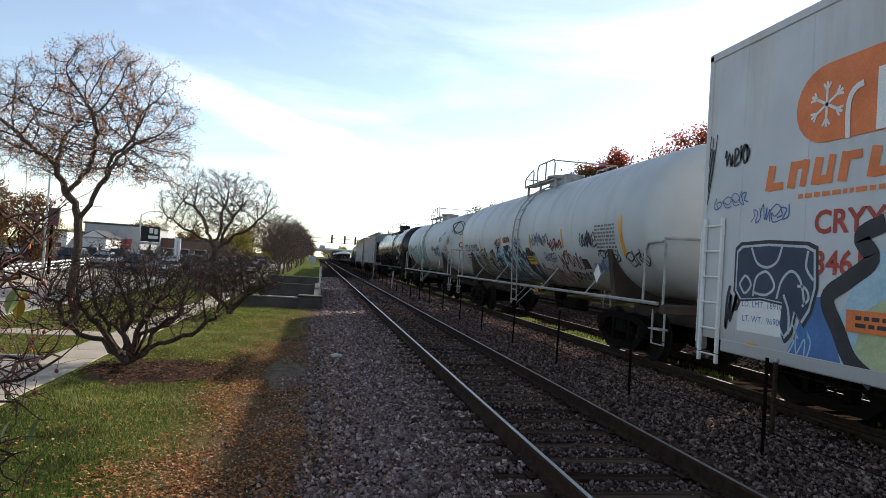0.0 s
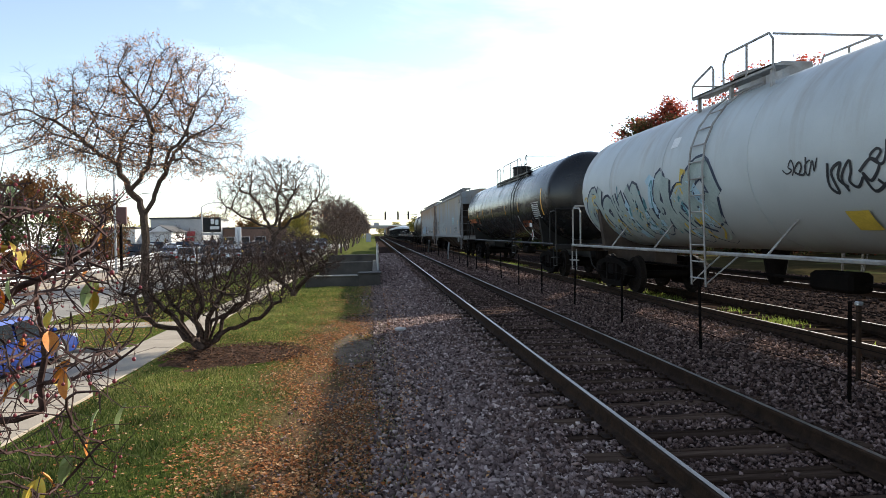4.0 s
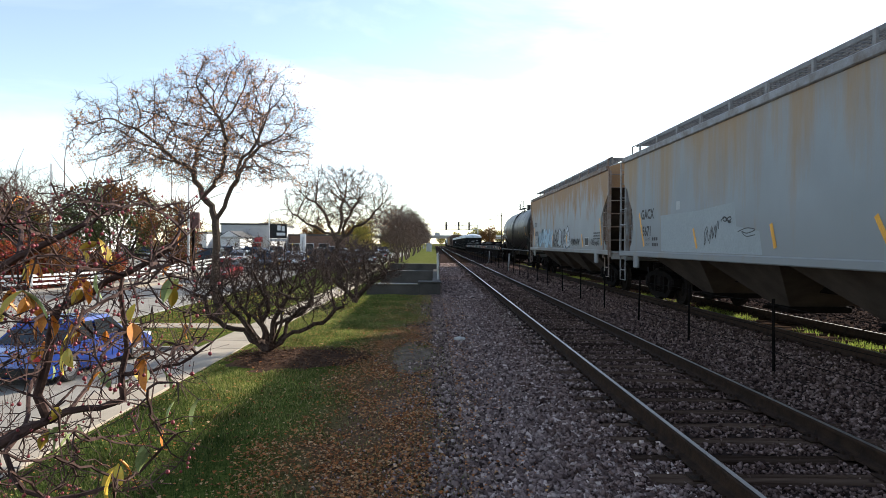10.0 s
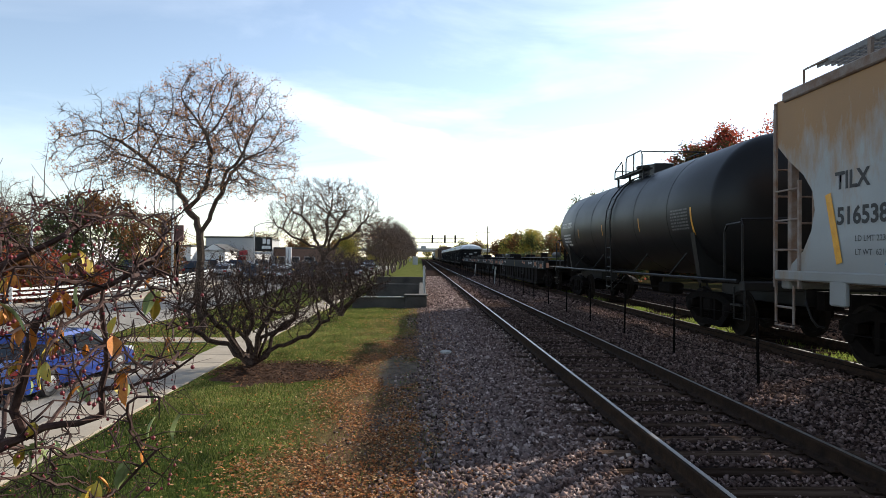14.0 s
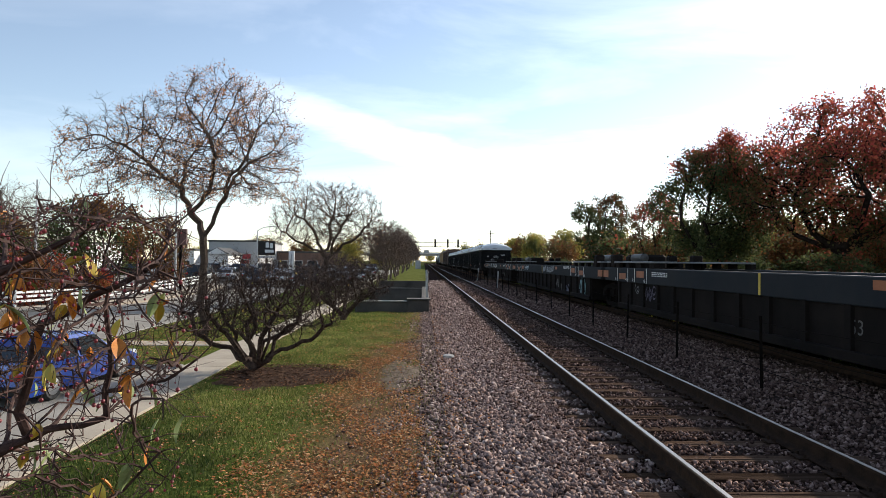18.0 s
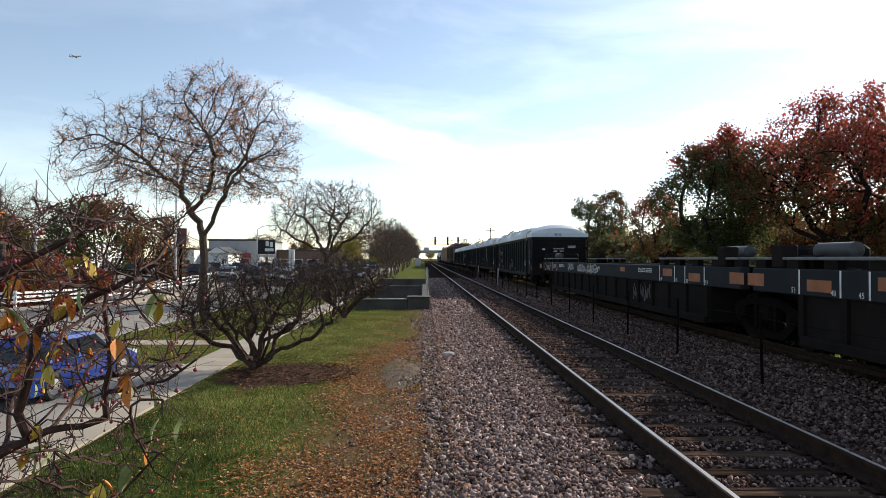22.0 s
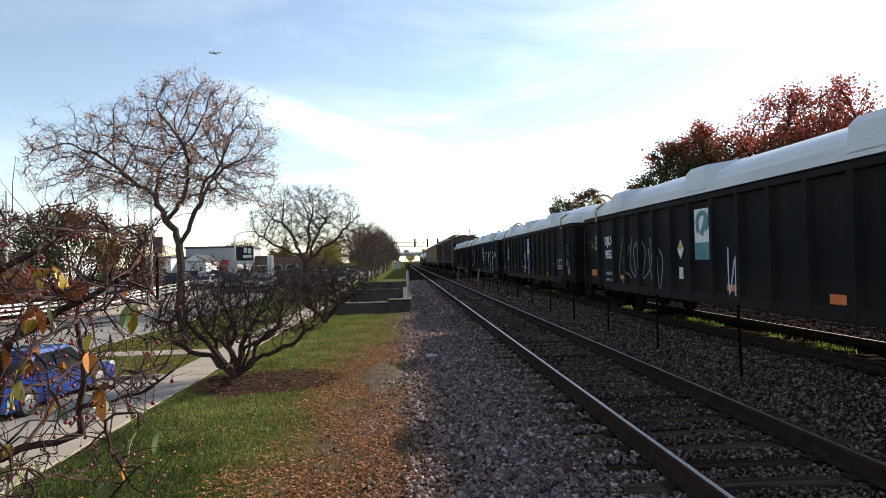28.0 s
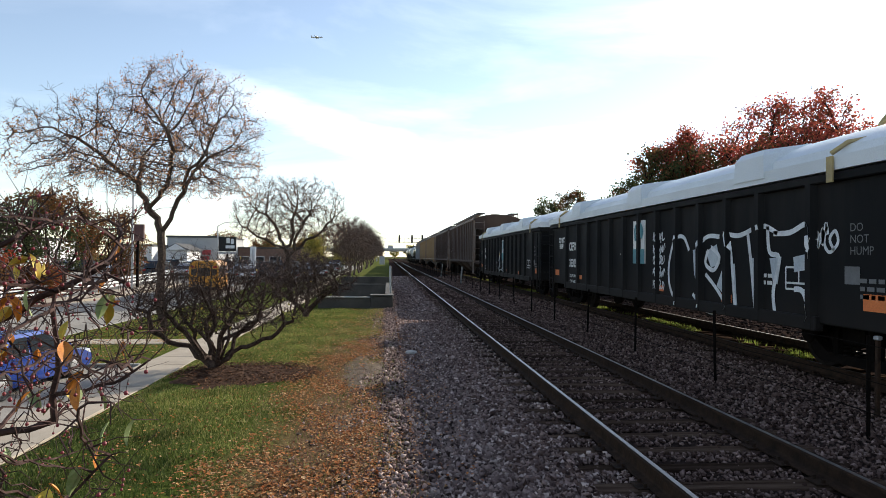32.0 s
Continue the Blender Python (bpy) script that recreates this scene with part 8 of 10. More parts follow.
def limbs(P, par, r, limit, sides_big=7):
    """Tubes along the frame: thick ones and thin ones, as two builders."""
    kids = [[] for _ in P]
    for i, p in enumerate(par):
        if p >= 0:
            kids[p].append(i)
    thick, thin = Builder(), Builder()
    starts = [(i, -1) for i, p in enumerate(par) if p < 0]
    while starts:
        i, frm = starts.pop()
        line, rad = [], []
        if frm >= 0:
            line.append(P[frm])
            rad.append(min(r[frm], r[i] * 1.15))
        j = i
        while True:
            line.append(P[j])
            rad.append(r[j])
            if not kids[j]:
                break
            order = sorted(kids[j], key=lambda q: -r[q])
            for q in order[1:]:
                starts.append((q, j))
            j = order[0]
        if len(line) < 2:
            continue
        rad[-1] *= 0.5
        if rad[0] > limit:
            cut = next((k for k, v in enumerate(rad) if v <= limit), len(rad) - 1)
            cut = max(1, cut)
            thick.tube(line[:cut + 1], rad[:cut + 1], sides_big)
            if cut < len(line) - 1:
                thin.tube(line[cut:], rad[cut:], 4)
        else:
            thin.tube(line, rad, 3 if rad[0] < limit * 0.5 else 4)
    return thick, thin


def twigs(P, par, r, rng, n, length, below):
    """Short fine twigs standing off the thin branches."""
    ok = np.where((r < below) & (par >= 0))[0]
    pick = rng.choice(ok, n)
    b = Builder()
    for i in pick:
        d = P[i] - P[par[i]]
        d = d / (np.linalg.norm(d) + 1e-9) * 0.6 + rng.normal(0, 0.6, 3) + np.array([0, 0, 0.15])
        d /= np.linalg.norm(d) + 1e-9
        L = length * rng.uniform(0.4, 1.2)
        m = P[i] + d * L * 0.5 + rng.normal(0, 0.06, 3) * L
        e = P[i] + d * L + rng.normal(0, 0.12, 3) * L
        q = r[i] * 0.6
        b.tube([P[i], m, e], [q, q * 0.75, q * 0.4], 3, cap=False)
    return b


def leaf_cloud(name, centres, per, spread, size, material, parent, rng, label=""):
    """Many small four-cornered leaves at all angles round the given places."""
    C = np.repeat(np.asarray(centres), per, axis=0)
    n = len(C)
    C = C + rng.normal(0, spread, C.shape)
    u = rng.normal(0, 1, (n, 3))
    u /= np.linalg.norm(u, axis=1)[:, None]
    w = np.cross(u, rng.normal(0, 1, (n, 3)))
    w /= np.linalg.norm(w, axis=1)[:, None] + 1e-9
    s = size * rng.uniform(0.6, 1.3, n)
    L, W = s[:, None] * u, s[:, None] * 0.42 * w
    v = np.stack([C - L * 0.5, C + W, C + L * 0.5, C - W], 1).reshape(-1, 3)
    f = np.arange(4 * n).reshape(-1, 4)
    me = raw_mesh(name, v, f)
    me.materials.append(material)
    ob = part(name, me, None, parent, label)
    return tagged(ob, kind="stuff")


def dome(rng, n, centre, radius, hollow=0.3, low=-0.4):
    """Targets in an uneven shell of an ellipsoid, cut off below."""
    out = []
    while len(out) < n:
        p = rng.uniform(-1, 1, 3)
        q = np.linalg.norm(p)
        if hollow < q < 1 and p[2] > low:
            k = 1 + 0.12 * math.sin(p[0] * 5 + centre[0]) * math.cos(p[1] * 4)
            out.append(np.array(centre) + p * np.array(radius) * k)
    return out


def bare_tree(label, seeds, targets, step, reach, kill, rounds, tip, limit, twig_n, twig_len, seed, leaf=None, group="", category="tree", name="tree", bark=None, twig_mat=None, crook=0.35, power=2.4):
    r_ = np.random.default_rng(seed)
    P, par = grow(seeds, targets, step, reach, kill, rounds, r_, crook)
    r = radii(P, par, tip, power)
    t = thing(name, label, category, group)
    thick, thin = limbs(P, par, r, limit)
    part("trunk", thick.mesh("trunk", True), bark or M_BARK, t, "dark trunk and limbs")
    tagged(part("branchwork", thin.mesh("branchwork", flip_check=False), twig_mat or M_TWIG, t, "fine branches"), kind="stuff")
    if twig_n:
        part("twig_mass", twigs(P, par, r, r_, twig_n, twig_len, tip * 2.6).mesh("twig_mass", flip_check=False), twig_mat or M_TWIG, t)["kind"] = "stuff"
    if leaf:
        mat_, share, per, spread, size = leaf
        tips = P[np.setdiff1d(np.arange(len(P)), par[par >= 0])]
        k = r_.choice(len(tips), int(len(tips) * share), replace=share > 1)
        leaf_cloud("leaves", tips[k], per, spread, size, mat_, t, r_, label="leaves still hanging")
    return t, P, par, r


LEAF_TAN = island_mat("tan_leaf", [(0.42, 0.18, 0.075), (0.52, 0.27, 0.13), (0.62, 0.42, 0.27), (0.34, 0.13, 0.065), (0.58, 0.25, 0.085)], 0.8, 0.5)
LEAF_RED = island_mat("red_maple_leaf", [(0.3, 0.05, 0.042), (0.46, 0.085, 0.062), (0.56, 0.15, 0.075), (0.22, 0.06, 0.042), (0.12, 0.08, 0.035), (0.4, 0.09, 0.058)], 0.65, 0.6)
LEAF_GREEN = island_mat("dark_green_leaf", [(0.045, 0.06, 0.024), (0.08, 0.1, 0.036), (0.06, 0.072, 0.03), (0.15, 0.15, 0.055)], 0.65, 0.45)
LEAF_MIX = island_mat("rusty_green_leaf", [(0.06, 0.07, 0.027), (0.11, 0.1, 0.036), (0.21, 0.09, 0.042), (0.07, 0.08, 0.028), (0.28, 0.065, 0.042)], 0.65, 0.45)
LEAF_YELLOW = island_mat("yellow_green_leaf", [(0.22, 0.22, 0.045), (0.4, 0.32, 0.07), (0.15, 0.18, 0.045), (0.46, 0.29, 0.07)], 0.75, 0.5)
LEAF_ORANGE = island_mat("orange_brown_leaf", [(0.17, 0.07, 0.025), (0.25, 0.11, 0.04), (0.1, 0.052, 0.022), (0.14, 0.085, 0.028)], 0.8, 0.35)
LEAF_DARKRED = island_mat("dark_red_shrub_leaf", [(0.34, 0.05, 0.03), (0.2, 0.03, 0.025), (0.4, 0.1, 0.04), (0.13, 0.04, 0.025)], 0.8, 0.4)


def gnarl(lines, amp, seed):
    """Breaks smooth limbs into short crooked stretches."""
    q, out = random.Random(seed), []
    for line in lines:
        new_line = [line[0]]
        for a, c in zip(line, line[1:]):
            d = math.dist(a, c) * amp
            new_line.append(tuple((u + v) / 2 + q.uniform(-d, d) for u, v in zip(a, c)))
            new_line.append(c)
        out.append(new_line)
    return out


def shift(lines, at):
    return [[(x + at[0], y + at[1], z + at[2]) for x, y, z in line] for line in lines]


# the tall street tree with a wide open crown
tr = np.random.default_rng(3)
at = (-9.2, 26.5, 0.0)
seeds = shift([[(0.0, 0, -1.25), (0.02, 0, -0.4), (-0.03, 0, 0.5), (0.0, 0.03, 1.4), (0.03, 0, 2.2), (0.0, 0, 2.75)],
               [(-0.15, 0.05, 3.1), (-0.39, 0.1, 3.5), (-0.7, 0.2, 4.1), (-0.99, 0.3, 4.7), (-1.47, 0.4, 5.06), (-2.0, 0.4, 5.4), (-2.44, 0.5, 5.77), (-3.46, 0.5, 6.5)],
               [(-0.28, -0.2, 3.86), (0.1, -0.4, 4.3), (0.44, -0.6, 4.7), (0.6, -0.7, 5.3), (0.67, -0.8, 5.9), (0.5, -0.9, 6.6)],
               [(0.18, -0.1, 2.95), (0.48, -0.2, 3.5), (0.97, -0.3, 4.35), (1.1, -0.2, 4.8), (1.15, 0.1, 5.2), (1.64, 0.4, 5.8)],
               [(-1.2, 0.7, 4.9), (-1.3, 1.3, 5.4), (-1.5, 2.0, 6.0)], [(1.0, -0.6, 4.5), (1.5, -1.5, 5.1), (2.2, -2.0, 5.6)]], at)
targets = dome(tr, 1150, (-2.15 + at[0], at[1], 5.5), (3.25, 3.6, 2.9), 0.2, -0.3) + dome(tr, 1450, (0.75 + at[0], at[1], 5.9), (3.05, 3.2, 3.75), 0.25, -0.45)
bare_tree("tall bare street tree with sparse tan leaves on a wide crown", gnarl(seeds, 0.18, 2), targets, 0.16, 2.2, 0.24, 70, 0.0085, 0.03, 9500, 0.42, 4, (LEAF_TAN, 1.3, 11, 0.13, 0.062), "street trees", crook=0.55)
# the smaller one beyond it
at = (-7.9, 50.5, 0.0)
seeds = shift([[(0, 0, -1.15), (0.05, 0, 0.3), (0.0, 0, 1.2), (0.05, 0, 1.9)], [(-0.35, 0, 2.5), (-0.7, 0.2, 3.1), (-0.9, 0.2, 3.9), (-1.5, 0.3, 4.7), (-2.3, 0.2, 5.2)], [(0.45, 0, 2.3), (1.0, 0.2, 2.7), (1.8, 0.3, 3.3), (2.6, 0.2, 3.9), (3.2, 0.1, 4.6)],
               [(0.05, 0.4, 2.7), (0.25, 0.7, 3.6), (0.1, 0.8, 4.6), (0.5, 0.6, 5.6)], [(-0.6, -0.5, 2.6), (-1.6, -0.8, 3.1), (-2.6, -0.9, 3.6), (-3.3, -0.8, 4.0)], [(0.5, -0.5, 3.0), (1.1, -0.9, 4.0), (1.7, -1.0, 5.0)]], at)
targets = dome(tr, 4600, (0.15 + at[0], at[1], 4.75), (4.6, 4.0, 3.4), 0.15, -0.45)
bare_tree("bare street tree with a round fine-twigged crown", gnarl(seeds, 0.2, 6), targets, 0.15, 2.4, 0.19, 75, 0.0092, 0.03, 9500, 0.4, 5, (LEAF_TAN, 0.7, 2, 0.15, 0.07), "street trees", crook=0.5)
# the big many-stemmed bush on the bank: a few thick gnarled limbs that spread low, under a flat tangled crown
at = (-3.07, 11.15, 0.0)
stems = [[(0, 0, -0.08), (0.0, 0, 0.08)],
         [(-0.12, 0, 0.16), (-0.34, 0.05, 0.3), (-0.58, 0.05, 0.4), (-0.82, 0.0, 0.55), (-1.02, 0.0, 0.78), (-1.25, 0.05, 0.98)],
         [(0.12, 0, 0.14), (0.3, 0.0, 0.28), (0.52, 0.05, 0.36), (0.78, 0.0, 0.5), (1.02, 0.05, 0.6), (1.25, 0.1, 0.78)],
         [(-0.08, 0.1, 0.2), (-0.14, 0.15, 0.5), (-0.05, 0.2, 0.8), (-0.12, 0.2, 1.05)], [(0.03, -0.1, 0.2), (0.02, -0.2, 0.45), (-0.06, -0.26, 0.7), (0.04, -0.3, 0.95)], [(-0.12, -0.02, 0.22), (-0.3, -0.06, 0.5), (-0.34, -0.1, 0.72), (-0.5, -0.1, 0.95)], [(0.14, -0.06, 0.22), (0.24, -0.1, 0.46), (0.26, -0.12, 0.7), (0.2, -0.15, 0.95)], [(0.08, -0.1, 0.2), (0.14, -0.2, 0.52), (0.3, -0.3, 0.8), (0.42, -0.3, 1.0)],
         [(-0.14, -0.12, 0.2), (-0.26, -0.3, 0.5), (-0.46, -0.4, 0.75), (-0.6, -0.5, 0.95)], [(0.18, 0.05, 0.22), (0.3, 0.1, 0.5), (0.52, 0.15, 0.74), (0.7, 0.2, 0.95)], [(0.05, 0.2, 0.25), (0.3, 0.5, 0.55), (0.6, 0.8, 0.8)], [(-0.1, 0.2, 0.25), (-0.4, 0.6, 0.55), (-0.6, 0.9, 0.8)]]
targets = dome(tr, 3900, (0.03 + at[0], at[1], 1.2), (1.46, 1.15, 0.76), 0.0, -0.75) + dome(tr, 850, (-0.65 + at[0], at[1] - 0.1, 0.98), (0.8, 0.8, 0.5), 0.0, -0.8)
bare_tree("wide leafless many-stemmed bush with tangled dark twigs", gnarl(shift(stems, at), 0.22, 4), targets, 0.055, 0.9, 0.062, 90, 0.0037, 0.018, 4200, 0.19, 6, (LEAF_YELLOW, 0.012, 1, 0.02, 0.05), "bushes on the bank", "bush", "bush", bark=M_BUSHTWIG, twig_mat=M_BUSHTWIG, crook=0.85, power=2.4)
at = (-2.72, 20.1, 0.0)
stems = [[(0, 0, -0.1), (0, 0, 0.1)], [(0.1, 0, 0.25), (0.45, 0, 0.6), (0.9, 0.1, 0.9)], [(-0.1, 0, 0.25), (-0.4, 0, 0.5), (-0.9, 0.1, 0.85)], [(0, 0.1, 0.3), (0.05, 0.4, 0.8)]]
targets = dome(tr, 2400, (at[0], at[1], 1.2), (1.4, 1.4, 0.85), 0.1, -0.75)
bare_tree("smaller leafless bush behind the first", shift(stems, at), targets, 0.085, 1.2, 0.11, 60, 0.0062, 0.02, 5000, 0.24, 7, (LEAF_YELLOW, 0.02, 1, 0.02, 0.07), "bushes on the bank", "bush", "bush", bark=M_BUSHTWIG, twig_mat=M_BUSHTWIG, crook=0.8)
# dense round-headed trees in a row on the lawn strip
rt = np.random.default_rng(8)
seeds = [[(0, 0, -0.3), (0.02, 0, 0.5), (0, 0, 0.9)], [(0.25, 0, 1.3), (0.6, 0.1, 2.1), (0.9, 0.2, 3.0)], [(-0.25, 0.1, 1.2), (-0.7, 0.1, 1.9), (-1.1, 0.1, 2.8)], [(0.05, -0.25, 1.3), (0.1, -0.6, 2.2), (0.1, -0.9, 3.2)], [(0, 0.2, 1.3), (0, 0.5, 2.3), (0, 0.7, 3.3)], [(-0.05, 0, 1.5), (-0.1, 0, 2.6), (0, 0, 3.7)]]
row_tree, _, _, _ = bare_tree("dense brown many-stemmed small tree on the lawn strip", gnarl(seeds, 0.2, 8), dome(rt, 1500, (0, 0, 3.2), (2.5, 2.6, 2.2), 0.1, -0.62), 0.16, 1.6, 0.22, 45, 0.0085, 0.035, 3200, 0.5, 9, (LEAF_ORANGE, 0.5, 1, 0.15, 0.07), "trees in a row along the track", bark=M_ROWTWIG, twig_mat=M_ROWTWIG, crook=0.5)
row_tree.matrix_basis = pose(-3.5, 56, 0)
for y, rz, k in ((60.5, 70, 1.04), (66, 130, 0.97), (72, 200, 1.08), (79, 260, 1.0), (87, 320, 1.1), (96, 20, 1.05), (107, 90, 1.1), (120, 170, 1.0), (136, 240, 1.1), (156, 40, 1.1)):
    copy_thing(row_tree, pose(-3.6 + 0.2 * math.sin(y), y, 0, 0, 0, rz) @ Matrix.Scale(k, 4))

# the bush with berries close beside the camera
nb = np.random.default_rng(12)
seeds = [[(-2.35, 2.2, -0.1), (-2.3, 2.2, 0.4), (-2.15, 2.25, 0.85), (-1.95, 2.35, 1.1)],
         [(-1.8, 2.4, 1.16), (-1.63, 2.45, 1.23), (-1.54, 2.46, 1.28), (-1.45, 2.48, 1.32), (-1.34, 2.47, 1.335), (-1.26, 2.46, 1.36), (-1.25, 2.46, 1.52), (-1.26, 2.45, 1.66), (-1.255, 2.44, 1.76)],
         [(-1.52, 2.44, 1.38), (-1.48, 2.42, 1.48), (-1.47, 2.43, 1.58), (-1.453, 2.44, 1.656), (-1.36, 2.45, 1.7), (-1.255, 2.46, 1.765), (-1.16, 2.47, 1.82), (-1.07, 2.48, 1.89)],
         [(-1.98, 2.3, 1.3), (-1.85, 2.3, 1.5), (-1.72, 2.35, 1.68), (-1.55, 2.4, 1.82), (-1.38, 2.45, 1.92)],
         [(-1.58, 2.38, 1.22), (-1.5, 2.34, 1.12), (-1.4, 2.32, 1.1), (-1.28, 2.34, 1.12), (-1.16, 2.36, 1.17), (-1.06, 2.38, 1.28)],
         [(-1.18, 2.48, 1.45), (-1.1, 2.5, 1.47), (-1.0, 2.52, 1.54), (-0.95, 2.54, 1.63)]]
targets = []
while len(targets) < 1750:
    d = nb.uniform(1.35, 2.9)
    u, v = nb.uniform(0.37, 0.78), nb.uniform(-0.42, 0.09)
    # thins out towards the open side and low down, thick towards the stem and upper part
    dense = 1.0 if u > 0.53 else 0.55
    if v < -0.22:
        dense *= 0.2 if u < 0.5 else 0.45
    if nb.uniform() < dense:
        targets.append((-0.28 - d * u, 0.46 + d, 1.88 + d * v))
near_bush, P, par, r = bare_tree("berry bush with red fruits and a few yellow and green leaves", gnarl(seeds, 0.08, 9), targets, 0.05, 0.8, 0.06, 95, 0.0022, 0.007, 900, 0.14, 13, None, "", "bush", "berry_bush", bark=M_REDTWIG, twig_mat=M_REDTWIG, crook=0.5, power=2.7)
leafshape = Builder()
ring = []
for k in range(9):
    t = k / 8
    w = 0.36 * math.sin(math.pi * t) ** 0.8
    ring.append([(t, -w * 0.55, 0.1 * math.sin(3 * t) + 0.06 * w), (t, 0, 0.1 * math.sin(3 * t) - 0.05), (t, w * 0.55, 0.1 * math.sin(3 * t) + 0.06 * w)])
leafshape.loft(ring, cap=False, closed=False)
leafshape = leafshape.mesh("leaf", True)
leafshape.materials.append(mat("near_leaf", (0.62, 0.36, 0.03), (0.5, 0.42, 0.06), 9.0, 0.6, 0.0, 0.1, random_tint=0.3))
leaf_green = leafshape.copy()
leaf_green.materials.clear()
leaf_green.materials.append(mat("near_green_leaf", (0.2, 0.28, 0.08), (0.32, 0.36, 0.16), 9.0, 0.6, 0.0, 0.1, random_tint=0.3))
leaf_orange = leafshape.copy()
leaf_orange.materials.clear()
leaf_orange.materials.append(mat("near_orange_leaf", (0.65, 0.24, 0.02), (0.5, 0.15, 0.02), 12.0, 0.6, 0.0, 0.1, random_tint=0.2))
tips = P[np.setdiff1d(np.arange(len(P)), par[par >= 0])]
for k in range(46):
    p = tips[nb.integers(len(tips))]
    ob = part("leaf", (leafshape, leaf_green, leaf_orange, leaf_orange)[k % 4], None, near_bush)
    s = nb.uniform(0.05, 0.09)
    ob.matrix_basis = pose(p[0], p[1], p[2], nb.uniform(-60, 60), nb.uniform(20, 100), nb.uniform(0, 360)) @ Matrix.Scale(s, 4)
# clumps of two or three leaves
for c, p in (("oo", (-1.35, 2.38, 1.77)), ("oy", (-1.33, 2.36, 1.73)), ("oo", (-1.12, 2.32, 1.53)), ("yg", (-1.24, 2.5, 1.44)), ("ggy", (-1.07, 2.4, 1.75)), ("g", (-1.0, 2.38, 1.41)), ("g", (-1.12, 2.5, 1.35)), ("gg", (-1.13, 2.32, 1.28)),
             ("ggy", (-1.46, 2.42, 1.28)), ("gg", (-1.34, 2.3, 1.31)), ("yoy", (-1.22, 2.36, 1.2)), ("y", (-1.19, 2.38, 1.68)), ("og", (-1.33, 2.44, 1.45)), ("oo", (-1.45, 2.3, 1.72)), ("oy", (-1.54, 2.5, 1.53)), ("yy", (-1.34, 2.44, 1.88)), ("ooy", (-1.52, 2.4, 1.8)), ("ooo", (-1.4, 2.3, 1.66)), ("oy", (-1.62, 2.4, 1.7)), ("yoy", (-1.3, 2.28, 1.62))):
    for q in c:
        ob = part("leaf", {"o": leaf_orange, "y": leafshape, "g": leaf_green}[q], None, near_bush)
        ob.matrix_basis = pose(*(v + nb.uniform(-0.02, 0.02) for v in p), nb.uniform(10, 80), nb.uniform(20, 80), nb.uniform(0, 360)) @ Matrix.Scale(nb.uniform(0.065, 0.095), 4)
berry = Builder().lathe([(-1, 0.05), (-0.7, 0.7), (0, 1.0), (0.7, 0.7), (0.95, 0.25), (0.9, 0.05)], "z", 8).mesh("berry", True)
berry.materials.append(mat("red_berry", (0.16, 0.012, 0.018), (0.26, 0.02, 0.025), 30.0, 0.6, 0.0, 0.0))
stalks = Builder()
for k in range(640):
    p = tips[nb.integers(len(tips))] + nb.normal(0, 0.02, 3)
    ob = part("berry", berry, None, near_bush)
    ob.matrix_basis = pose(p[0], p[1], p[2] - 0.03) @ Matrix.Scale(nb.uniform(0.0038, 0.0056), 4)
    stalks.tube([(p[0], p[1], p[2] - 0.026), (p[0] + 0.004, p[1], p[2])], 0.0008, 3)
part("stalk_mass", stalks.mesh("stalk_mass", flip_check=False), M_REDTWIG, near_bush)["kind"] = "stuff"


# leafy trees across the railway
def leafy_tree(label, height, rad, leaf_mats, seed, stem=0.3, n=900, leaf_size=0.2, per=14, spread=0.3, group="trees across the railway", low=-0.75, clumps=30, clump_size=0.38, taper=0.0):
    rr = np.random.default_rng(seed)
    th = height * stem
    seeds = [[(0, 0, -0.3), (0.05, 0, th * 0.5), (0.0, 0.05, th)]]
    for k in range(6):
        a = 2 * math.pi * k / 6 + rr.uniform(-0.3, 0.3)
        q = rr.uniform(0.35, 0.6) * rad
        seeds.append([(math.cos(a) * q * 0.3, math.sin(a) * q * 0.3, th * 1.15), (math.cos(a) * q * 0.75, math.sin(a) * q * 0.75, th * 1.45), (math.cos(a) * q * 1.2, math.sin(a) * q * 1.2, th * 1.45 + height * 0.16)])
    cz = (height + th * 0.7) / 2
    targets = dome(rr, n, (0, 0, cz), (rad, rad, (height - th * 0.7) / 2), 0.25, low)
    # the crown is made of uneven clumps, so that gaps of sky stay open and the outline is lobed
    hz = (height - th * 0.7) / 2
    cl = np.array(dome(rr, clumps, (0, 0, cz), (rad * 0.9, rad * 0.9, hz * 0.92), 0.3, low))
    T = np.array(targets)
    for q in (cl, T):
        q[:, :2] *= (1 - taper * np.clip((q[:, 2:] - cz) / hz, 0, 1))
    size = rr.uniform(0.6, 1.15, len(cl)) * rad * clump_size
    T = T[(np.linalg.norm(T[:, None] - cl[None], axis=2) / size).min(1) < 1]
    P, par = grow(seeds, T, height * 0.028, height * 0.4, height * 0.035, 40, rr)
    r = radii(P, par, height * 0.0021)
    t = thing("tree", label, "tree", group)
    thick, thin = limbs(P, par, r, height * 0.005)
    part("trunk", thick.mesh("trunk", True), M_BACKLITBARK, t, "dark trunk and limbs")
    tagged(part("branchwork", thin.mesh("branchwork", flip_check=False), M_BACKLITBARK, t), kind="stuff")
    tips = P[np.setdiff1d(np.arange(len(P)), par[par >= 0])]
    side = tips[:, 0] * 0.55 + tips[:, 2] * 0.9 + rr.normal(0, rad * 0.22, len(tips))
    order = np.argsort(side)
    m = len(leaf_mats)
    for k, lm in enumerate(leaf_mats):
        part_ids = order[len(order) * k // m:len(order) * (k + 1) // m]
        leaf_cloud("crown", tips[part_ids], per, spread, leaf_size, lm, t, rr, label="autumn leaves")
    return t


